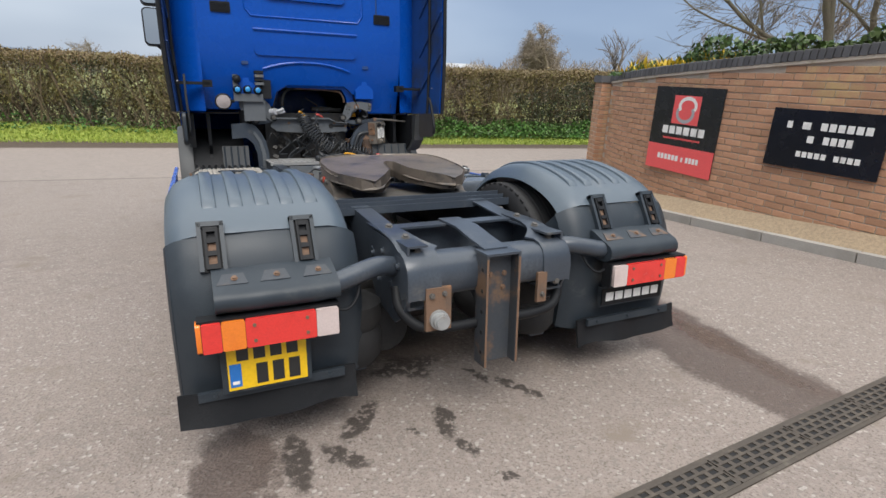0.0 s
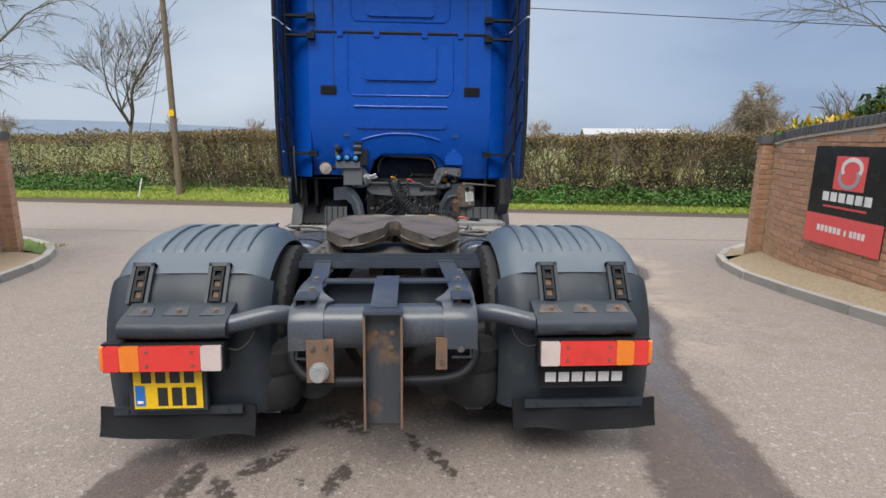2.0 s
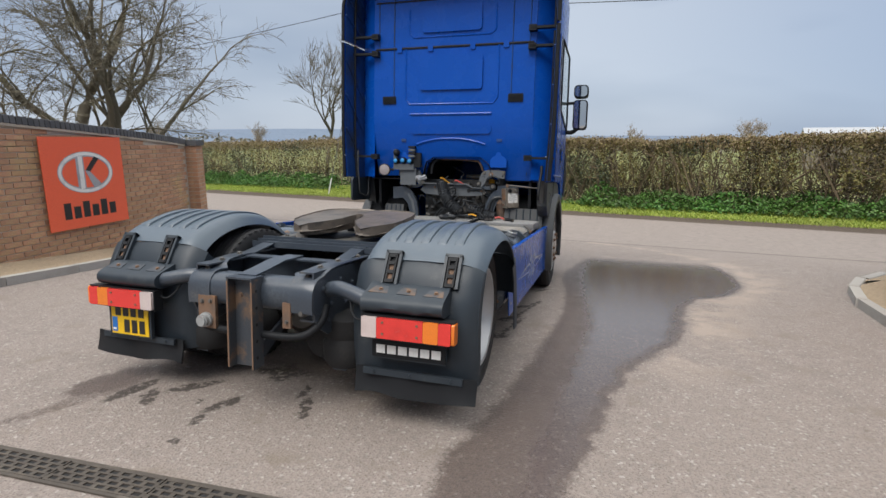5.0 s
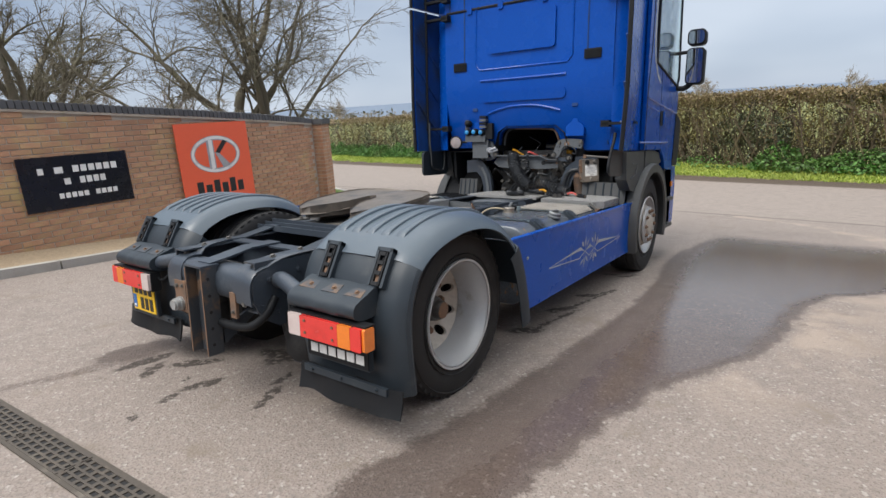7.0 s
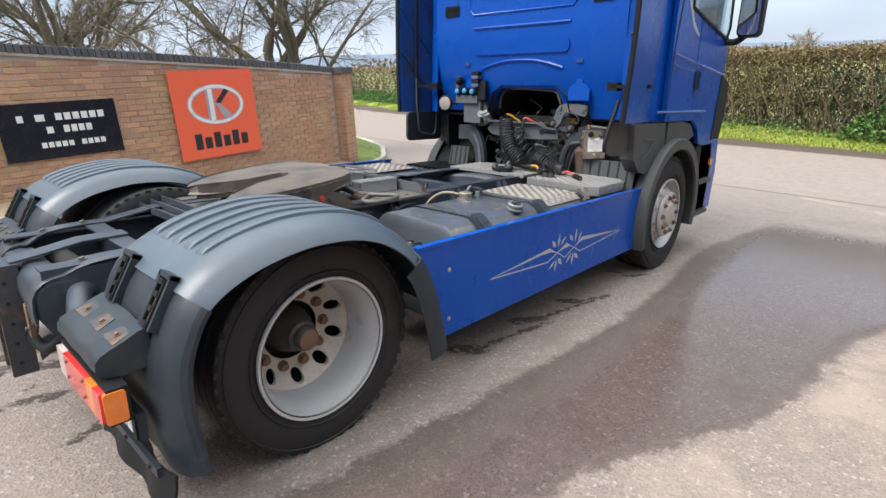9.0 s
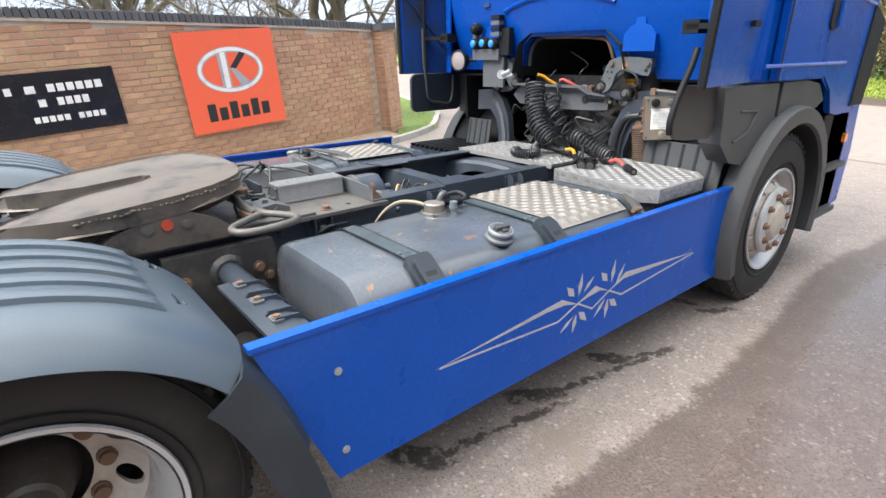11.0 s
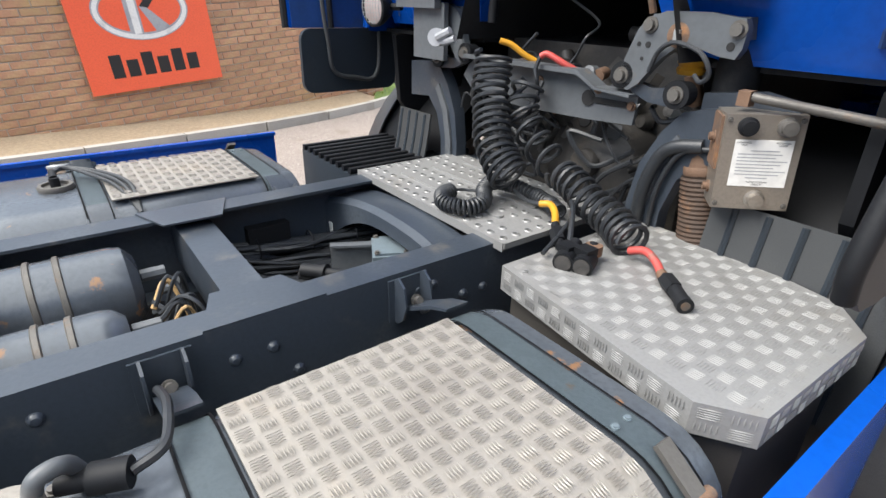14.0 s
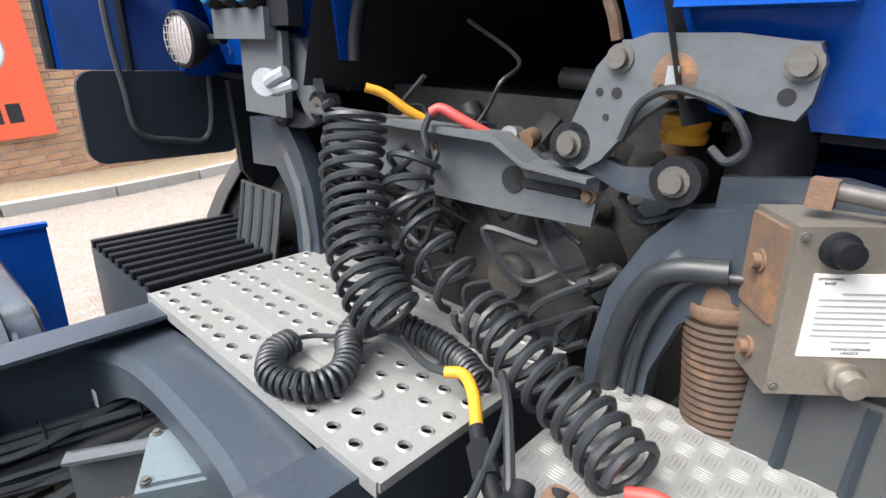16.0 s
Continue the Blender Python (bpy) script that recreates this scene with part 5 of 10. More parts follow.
def offset_profile(prof, d):
    out = []
    for i, (y, z) in enumerate(prof):
        a, b = prof[max(i - 1, 0)], prof[min(i + 1, len(prof) - 1)]
        t = Vector((b[0] - a[0], b[1] - a[1])).normalized()
        out.append((y - t.y * d, z + t.x * d))
    return out


PROFILE = fine_profile()


def shell(prof, x0, x1, lift, edge, inner, s, thick=0.006, dent=0.0):
    """A guard's skin over a profile, rounded down at its outer and inner edges."""
    rows = []
    for i, (y, z) in enumerate(prof):
        a, b = prof[max(i - 1, 0)], prof[min(i + 1, len(prof) - 1)]
        t = Vector((b[0] - a[0], b[1] - a[1])).normalized()
        row = []
        for k in range(23):
            u = k / 22
            v = max(0.0, (u - 0.76) / 0.24)
            down = inner * max(0.0, 1 - u / 0.16) ** 2.4 + edge * (1 - math.sqrt(max(0.0, 1 - min(v, 0.995) ** 2.2)))
            d = lift - down + dent * noise.noise((s * 3 + 4.0 * u, 3.0 * y, 3.0 * z))
            row.append(Vector((s * (x0 + (x1 - x0) * u), y - t.y * d, z + t.x * d)))
        rows.append(row)
    return sheet(bm_new(), rows, thick)


def mudguard(s):
    cap = [p for p in PROFILE if p[1] > (0.846 if p[0] < 0 else 0.775)]
    g = part("mudguard_cap", shell(cap, 0.535, 1.218, 0.012, 0.098, 0.075, s, 0.008, 0.003), GUARD, truck, "slate grey ribbed plastic mudguard top")
    ribs = [p for p in PROFILE if p[1] > (0.925 if p[0] < 0 else 0.90)]
    for k in range(5):
        x = 0.672 + 0.096 * k
        rows = []
        for i, (y, z) in enumerate(ribs):
            a, b = ribs[max(i - 1, 0)], ribs[min(i + 1, len(ribs) - 1)]
            t = Vector((b[0] - a[0], b[1] - a[1])).normalized()
            end = 0.0 if i in (0, len(ribs) - 1) else 1.0
            rows.append([Vector((s * (x + dx), y - t.y * (0.0115 + d * end), z + t.x * (0.0115 + d * end))) for dx, d in ((-0.027, -0.003), (-0.023, 0.010), (-0.017, 0.0135), (0.017, 0.0135), (0.023, 0.010), (0.027, -0.003))])
        part("rib", sheet(bm_new(), rows), GUARD, g)
    lo = [p for p in PROFILE if p[0] < 0 and p[1] < 0.862]
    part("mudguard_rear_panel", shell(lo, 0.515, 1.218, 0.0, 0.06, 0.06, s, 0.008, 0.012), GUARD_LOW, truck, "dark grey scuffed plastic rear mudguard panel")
    front = [p for p in PROFILE if p[0] > 0 and p[1] < 0.80]
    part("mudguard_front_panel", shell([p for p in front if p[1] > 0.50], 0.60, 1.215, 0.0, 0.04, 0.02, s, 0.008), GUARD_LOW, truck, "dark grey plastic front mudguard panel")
    # flat side lips round the wheel
    for sel, a0, w in ((lo, 0.045, 0.085), (front, 0.03, 0.140)):
        inn, outer = offset_profile(sel, -w), offset_profile(sel, -a0)
        rows = [[Vector((s * 1.214, a[0], a[1])), Vector((s * 1.224, (a[0] + b[0]) / 2, (a[1] + b[1]) / 2)), Vector((s * 1.215, b[0], b[1]))] for a, b in zip(outer, inn)]
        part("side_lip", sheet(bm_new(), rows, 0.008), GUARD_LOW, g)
    # inner lip that hides the inner tyre from behind
    inn, outer = offset_profile(lo, -0.16), offset_profile(lo, -0.055)
    rows = [[Vector((s * 0.532, a[0], a[1])), Vector((s * 0.52, b[0], b[1]))] for a, b in zip(outer, inn)]
    part("inner_lip", sheet(bm_new(), rows, 0.006), GUARD_LOW, g)
    # latches: a ladder strap in a raised frame
    for x in (0.735, 1.062):
        m = Matrix.Translation((s * x, -0.442, 0.825)) @ Matrix.Rotation(radians(-29), 4, "X")
        bm = bm_new()
        for a, b in ((-0.046, -0.031), (0.031, 0.046)):
            box(bm, a, b, -0.016, 0.014, -0.095, 0.088, m)
        box(bm, -0.046, 0.046, -0.016, 0.014, 0.074, 0.092, m)
        soften(bm, 0.004, 2)
        latch = part("latch", bm, GUARD_LOW, g, "hold-down latch in a raised plastic frame")
        part("latch_recess", box(bm_new(), -0.031, 0.031, -0.002, 0.010, -0.095, 0.074, m), BLACK, latch, "", False)
        for dx in (-0.024, 0.014):
            part("latch_strap", soften(box(bm_new(), dx, dx + 0.010, -0.019, -0.001, -0.088, 0.070, m), 0.003, 1), BLACK, latch, "black rubber strap")
        for z in (-0.080, -0.030, 0.018, 0.060):
            part("latch_link", soften(box(bm_new(), -0.016, 0.016, -0.022, -0.003, z - 0.009, z + 0.009, m), 0.003, 1), BLACK, latch, "black rubber rung")
        for z in (-0.055, -0.006):
            part("latch_plate", box(bm_new(), -0.015, 0.015, -0.008, -0.001, z - 0.016, z + 0.016, m), RUST, latch, "rusty steel behind the strap", False)
    # front latches, the carrier tube and its ribbed pad
    for x in (0.665, 0.965):
        m = Matrix.Translation((s * x, 0.575, 0.800)) @ Matrix.Rotation(radians(-54), 4, "X")
        bm = box(bm_new(), -0.021, 0.021, -0.085, 0.095, -0.012, 0.008, m)
        box(bm, -0.029, 0.029, -0.105, -0.050, -0.014, 0.015, m)
        soften(bm, 0.004, 1)
        latch = part("front_latch", bm, GUARD_LOW, g, "black rubber hold-down latch in a plastic channel")
        bm = box(bm_new(), -0.012, 0.012, -0.080, -0.055, 0.014, 0.020, m)
        part("latch_clip", bm, DULL, latch, "dull steel clip", False)
        bm = cyl(bm_new(), m @ Vector((-0.014, 0.045, 0.009)), m @ Vector((0.014, 0.045, 0.009)), 0.006, 10)
        part("latch_pin", bm, DULL, latch)
    bm = cyl(bm_new(), (s * 0.362, 0.808, 0.705), (s * 1.07, 0.815, 0.69), 0.043, 22)
    bar = part("guard_carrier", bm, CHASSIS, truck, "dark grey tube carrying the mudguard's front")
    rows = [[Vector((s * x, y, z)) for y, z in ((0.745, 0.742), (0.775, 0.740), (0.81, 0.742), (0.845, 0.728), (0.862, 0.695), (0.858, 0.66))] for x in (0.615, 0.80, 1.06)]
    pad = part("carrier_pad", sheet(bm_new(), rows, 0.005), CHASSIS, bar, "ribbed dark pad with three bolted lugs")
    bm = box(bm_new(), min(s * 0.61, s * 1.06), max(s * 0.61, s * 1.06), 0.712, 0.750, 0.735, 0.748)
    soften(bm, 0.003, 1)
    part("clamp_strip", bm, CHASSIS, bar)
    for x in (0.655, 0.745, 0.80, 0.905, 0.96, 1.05):
        bm = prism(bm_new(), [(0.75, 0.738), (0.765, 0.757), (0.83, 0.752), (0.862, 0.72), (0.865, 0.68), (0.85, 0.70), (0.80, 0.735)], "x", s * (x - 0.004), s * (x + 0.004))
        part("pad_rib", bm, CHASSIS, pad, "", False)
    for x in (0.645, 0.795, 0.945):
        bm = prism(bm_new(), rounded(s * x - 0.024, s * x + 0.024, 0.752, 0.790, 0.012, 3), "z", 0.738, 0.750)
        soften(bm, 0.003, 1)
        lug = part("lug", bm, STEEL_GREY, pad)
        bm = stud(bm_new(), (s * x, 0.772, 0.750), (0, 0, 1), 0.010, 0.005)
        part("lug_bolt", bm, RUST, pad)
    # casting on the rail that holds the tube, with the spring's front eye below
    bm = spin(bm_new(), [(0.085, 0.0), (0.080, 0.02), (0.062, 0.045), (0.052, 0.055), (0.044, 0.056)], (s * 0.372, 0.808, 0.705), (s, 0, 0), 24)
    part("tube_socket", bm, ENGINE, bar, "dark cast socket")
    bm = prism(bm_new(), [(0.60, 0.80), (0.98, 0.80), (1.02, 0.62), (0.93, 0.38), (0.80, 0.30), (0.70, 0.38), (0.60, 0.60)], "x", s * 0.372, s * 0.41)
    soften(bm, 0.02, 2)
    hang = part("spring_hanger", bm, ENGINE, truck, "rusty dark cast spring hanger on the rail")
    for y, z in ((0.92, 0.70), (0.955, 0.66), (0.92, 0.62), (0.66, 0.70), (0.66, 0.64)):
        bm = stud(bm_new(), (s * 0.41, y, z), (s, 0, 0), 0.015, 0.014)
        part("hanger_bolt", bm, RUST, hang)
    bm = cyl(bm_new(), (s * 0.40, 0.82, 0.40), (s * 0.56, 0.82, 0.40), 0.055, 18)
    box(bm, min(s * 0.44, s * 0.54), max(s * 0.44, s * 0.54), 0.0, 0.82, 0.36, 0.41)
    part("leaf_spring", bm, ENGINE, hang, "dark leaf spring")
    bm = box(bm_new(), min(s * 0.66, s * 0.67), max(s * 0.66, s * 0.67), 0.87, 0.93, 0.36, 0.60)
    part("loose_bracket", bm, RUST, hang, "rusty upright bracket", False)
    # mud flap with its rail
    bm = bm_new()
    box(bm, 0.585, 1.225, -0.525, -0.508, 0.165, 0.30)
    rows = []
    for z, y in ((0.30, -0.530), (0.25, -0.535), (0.20, -0.545), (0.165, -0.555)):
        rows.append([Vector((s * (0.57 + 0.66 * u / 12), y + 0.012 * math.sin(u * 1.1), z + (0.01 * math.sin(u * 0.7) if z < 0.2 else 0))) for u in range(13)])
    bm.free()
    flap = part("mud_flap", sheet(bm_new(), rows, 0.010), BLACK, truck, "black rubber mud flap")
    bm = box(bm_new(), s * 0.62, s * 1.16, -0.552, -0.535, 0.270, 0.305)
    soften(bm, 0.003, 1)
    for x in (0.68, 0.88, 1.10):
        stud(bm, (s * x, -0.553, 0.288), (0, -1, 0), 0.006, 0.005)
    part("flap_rail", bm, GUARD_LOW, flap)
    # tail lamp on its pressed bracket
    bm = bm_new()
    out = [(-0.490, 0.622), (-0.575, 0.618), (-0.612, 0.622), (-0.636, 0.634), (-0.648, 0.654), (-0.646, 0.680), (-0.632, 0.698), (-0.606, 0.710), (-0.56, 0.728), (-0.52, 0.744), (-0.490, 0.752)]
    rows = []
    for k in range(13):
        x = 0.645 + 0.43 * k / 12
        rows.append([Vector((s * x, y + 0.004 * noise.noise((x * 14, z * 20, s)), z + 0.006 * noise.noise((x * 11, y * 20, s + 5)))) for y, z in out])
    sheet(bm, rows)
    for row in (rows[0], rows[-1]):
        bm.faces.new([bm.verts.new(q) for q in row])
    bmesh.ops.remove_doubles(bm, verts=bm.verts[:], dist=0.0001)
    bm.faces.ensure_lookup_table()
    holder = part("lamp_bracket", bm, GUARD_LOW, truck, "dark pressed steel lamp bracket")
    for x in (0.715, 0.865, 1.01):
        bm = bm_new()
        m = Matrix.Translation((s * x, -0.560, 0.7275)) @ Matrix.Rotation(radians(22), 4, "X")
        prism(bm, [(-0.052, -0.030), (0.052, -0.030), (0.040, 0.030), (-0.030, 0.030)], "z", -0.006, 0.003, m)
        soften(bm, 0.002, 1)
        part("bracket_pad", bm, POST, holder, "rusty clamp pad")
        bm = stud(bm_new(), m @ Vector((0.008, 0.0, 0.003)), m.to_3x3() @ Vector((0, 0, 1)), 0.008, 0.006)
        part("bolt", bm, RUST, holder)
    bm = tube(bm_new(), curve_pts([(s * 0.33, -0.46, 0.66), (s * 0.40, -0.50, 0.69), (s * 0.47, -0.53, 0.705), (s * 0.56, -0.555, 0.692), (s * 0.64, -0.572, 0.675), (s * 0.72, -0.575, 0.670)], 6), 0.041, 16)
    part("lamp_arm", bm, CHASSIS, truck, "thick dark tube carrying the lamp bracket")
    bm = bm_new()
    box(bm, s * 0.652, s * 1.137, -0.645, -0.585, 0.496, 0.616)
    soften(bm, 0.012, 3)
    lamp = part("tail_lamp", bm, BLACK, truck, "long combined tail lamp with clear, red and amber lenses")
    for x0, x1, mat, nm in ((0.66, 0.742, LENS_CLEAR, "clear_lens"), (0.742, 0.985, LENS_RED, "red_lens"), (0.985, 1.062, LENS_AMBER, "amber_lens"), (1.062, 1.125, LENS_RED, "outer_red_lens")):
        bm = bm_new()
        prism(bm, rounded(min(s * x0, s * x1) + 0.0006, max(s * x0, s * x1) - 0.0006, 0.504, 0.608, 0.006, 2), "y", -0.662, -0.64)
        soften(bm, 0.004, 2)
        part(nm, bm, mat, lamp)
    bm = bm_new()
    prism(bm, rounded(-0.655, -0.595, 0.504, 0.608, 0.01, 3), "x", s * 1.126, s * 1.142)
    soften(bm, 0.004, 2)
    part("side_marker_lens", bm, LENS_AMBER, lamp)
    bm = bm_new()
    for x in (0.775, 0.955):
        for z in (0.529, 0.586):
            cyl(bm, (s * x, -0.660, z), (s * x, -0.6665, z), 0.0065, 8)
    part("lens_screw", bm, RUST, lamp)
    bm = tube(bm_new(), curve_pts([(s * 0.70, -0.59, 0.60), (s * 0.62, -0.60, 0.57), (s * 0.57, -0.58, 0.60), (s * 0.54, -0.55, 0.66), (s * 0.48, -0.54, 0.70)], 6), 0.006, 6)
    part("lamp_cable", bm, BLACK, lamp)
    return g


for s in (1, -1):
    mudguard(s)


def tyre(name, x, y, s, parent=None, width=0.30, R=0.508, grooves=4, zc=0.497):
    """A lorry tyre with ribs, shoulder blocks and a side wall, and its rim."""
    h = width / 2
    k = (R - 0.292) / 0.216
    side = [(0.292 + (r - 0.292) * k, d * h) for r, d in ((0.292, 0.80), (0.315, 0.93), (0.38, 1.0), (0.44, 0.985), (0.478, 0.93), (0.498, 0.87))]
    prof = [(r, -d) for r, d in side]
    step_w = (2 * h * 0.84) / grooves
    w0 = -h * 0.84
    for g in range(grooves):
        a = w0 + g * step_w
        r = R - 0.003 * abs(a + step_w / 2) / h
        prof += [(r, a + 0.004), (r, a + step_w - 0.010)]
        if g < grooves - 1:
            prof += [(r - 0.011, a + step_w - 0.006), (r - 0.011, a + step_w)]
    prof += side[::-1]
    bm = spin(bm_new(), prof, (x, y, zc), (s, 0, 0), 72)
    t = part(name, bm, RUBBER, parent or truck, "worn black lorry tyre")
    bm = bm_new()
    for i in range(48):
        a = 2 * math.pi * i / 48
        m = Matrix.Translation((x, y, zc)) @ Matrix.Rotation(a, 4, "X")
        for sd in (-1, 1):
            box(bm, sd * (h * 0.80), sd * (h * 0.905), -0.020, 0.006, R - 0.030, R - 0.0035, m)
    part("tread_block", bm, RUBBER, t, "", False, kind="stuff")
    bm = bm_new()
    for r, dd in ((0.292 + 0.176 * k, 0.0), (0.292 + 0.053 * k, 0.0)):
        spin(bm, [(r - 0.004, h * 0.955 + dd), (r, h * (1.0 if r < 0.38 else 0.975) + 0.002), (r + 0.004, h * 0.95 + dd)], (x, y, zc), (s, 0, 0), 64)
    part("side_ring", bm, RUBBER, t)
    return t


def holed_disc(x_of, centre_r, rim_r, x, y, s, holes=10, hole_r=(0.028, 0.030), hole_at=0.215, zc=0.497):
    """A wheel disc with oval hand holes; x_of(r) gives its depth."""
    bm = bm_new()
    n = 14
    dz = 2 * math.pi / holes

    def at(r, a):
        return Vector((x + s * x_of(r), y + r * math.sin(a), zc + r * math.cos(a)))
    for k in range(holes):
        a0 = k * dz
        angs = [2 * math.pi * i / n + math.pi / n for i in range(n)]
        sq, rd, dp = [], [], []
        for t in angs:
            c, q = math.cos(t), math.sin(t)
            f = 1 / max(abs(c), abs(q))
            sq.append(bm.verts.new(at(hole_at + 0.062 * q * f, a0 + dz / 2 * c * f)))
            rd.append(bm.verts.new(at(hole_at + hole_r[1] * q, a0 + hole_r[0] / hole_at * c)))
            p = at(hole_at + hole_r[1] * q, a0 + hole_r[0] / hole_at * c)
            dp.append(bm.verts.new(p - Vector((s * 0.02, 0, 0))))
        skin(bm, sq, rd)
        skin(bm, rd, dp)
    m = 60
    for ra, rb in ((centre_r, hole_at - 0.062), (hole_at + 0.062, rim_r)):
        steps = 4
        rows = [[bm.verts.new(at(ra + (rb - ra) * i / steps, 2 * math.pi * j / m)) for j in range(m)] for i in range(steps + 1)]
        for p, q in zip(rows, rows[1:]):
            skin(bm, p, q)
    return bm


def wheel_nuts(x, y, radius, s, size, parent, zc=0.497):
    """Ten nuts on a circle, each an object of its own on one mesh."""
    first = None
    for k in range(10):
        a = 2 * math.pi * (k + 0.5) / 10
        m = Matrix.Translation((x, y + radius * math.sin(a), zc + radius * math.cos(a)))
        if first is None:
            bm = spin(bm_new(), [(size[0], 0.0), (size[0], size[2]), (size[1], size[2] + 0.0005), (size[1], size[3]), (0.0, size[3] + 0.001)], (0, 0, 0), (s, 0, 0), 12)
            first = part("wheel_nut", bm, RUST, parent, "brown rusty wheel nut")
            first.matrix_basis = m
        else:
            tagged(again(first, m, parent), "brown rusty wheel nut")


def rear_wheel(s):
    x, y, z = s * 0.95, 0.147, 0.452
    t = tyre("tyre", x, y, s, R=0.466, zc=z)
    bm = spin(bm_new(), [(0.293, 0.150), (0.305, 0.153), (0.308, 0.145), (0.300, 0.128), (0.285, 0.118), (0.272, 0.085), (0.268, 0.03), (0.262, -0.02), (0.255, -0.04)], (x, y, z), (s, 0, 0), 64)
    spin(bm, [(0.288, 0.147), (0.276, 0.112), (0.262, 0.08), (0.257, 0.02), (0.25, -0.04)], (x, y, z), (s, 0, 0), 64)
    w = part("rim", bm, RIM, t, "silver painted steel rim")
    depth = lambda r: -0.12 + 0.09 * min(max((r - 0.175) / 0.085, 0), 1) ** 1.6
    part("wheel_disc", holed_disc(depth, 0.135, 0.262, x, y, s, zc=z), DISC, t, "stained pale wheel disc with oval hand holes")
    wheel_nuts(x - s * 0.12, y, 0.1675, s, (0.0255, 0.019, 0.010, 0.026), t, z)
    bm = spin(bm_new(), [(0.16, -0.20), (0.118, -0.19), (0.112, -0.14), (0.100, -0.125), (0.092, -0.08), (0.075, -0.06), (0.068, -0.02), (0.056, -0.01), (0.052, 0.02), (0.046, 0.028), (0.0, 0.03)], (x, y, z), (s, 0, 0), 32)
    part("hub", bm, ENGINE, t, "greasy black hub")
    bm = spin(bm_new(), [(0.047, 0.024), (0.046, 0.030), (0.04, 0.034), (0.0, 0.035)], (x, y, z), (s, 0, 0), 24)
    part("hub_cap", bm, RUST, t)
    bm = cyl(bm_new(), (x - s * 0.26, y, z), (x - s * 0.20, y, z), 0.255, 40)
    part("brake_drum", bm, DARK, t)
    tyre("inner_tyre", s * 0.62, y, s, width=0.27, R=0.466, zc=z)


def front_wheel(s):
    x, y = s * 1.02, 3.70
    t = tyre("front_tyre", x, y, s)
    bm = spin(bm_new(), [(0.293, 0.150), (0.305, 0.153), (0.308, 0.145), (0.300, 0.128), (0.284, 0.118), (0.270, 0.085), (0.262, 0.07), (0.256, 0.06)], (x, y, 0.497), (s, 0, 0), 64)
    part("rim", bm, RIM, t, "silver painted steel rim")
    bm = holed_disc(lambda r: 0.06 + 0.085 * (1 - min(max((r - 0.18) / 0.08, 0), 1) ** 1.5), 0.09, 0.258, x, y, s, 10, (0.017, 0.022), 0.222)
    part("wheel_disc", bm, DISC, t, "pale outward-dished wheel disc")
    bm = spin(bm_new(), [(0.198, 0.146), (0.195, 0.165), (0.180, 0.172), (0.135, 0.172), (0.128, 0.166), (0.126, 0.15)], (x, y, 0.497), (s, 0, 0), 40)
    ringp = part("nut_ring", bm, RIM, t, "bright wheel nut ring")
    wheel_nuts(x + s * 0.170, y, 0.158, s, (0.021, 0.014, 0.012, 0.026), t)
    bm = spin(bm_new(), [(0.126, 0.150), (0.110, 0.168), (0.095, 0.186), (0.06, 0.192), (0.0, 0.193)], (x, y, 0.497), (s, 0, 0), 32)
    part("hub_cap", bm, DISC, t, "dull hub cap")


for s in (1, -1):
    rear_wheel(s)
    front_wheel(s)


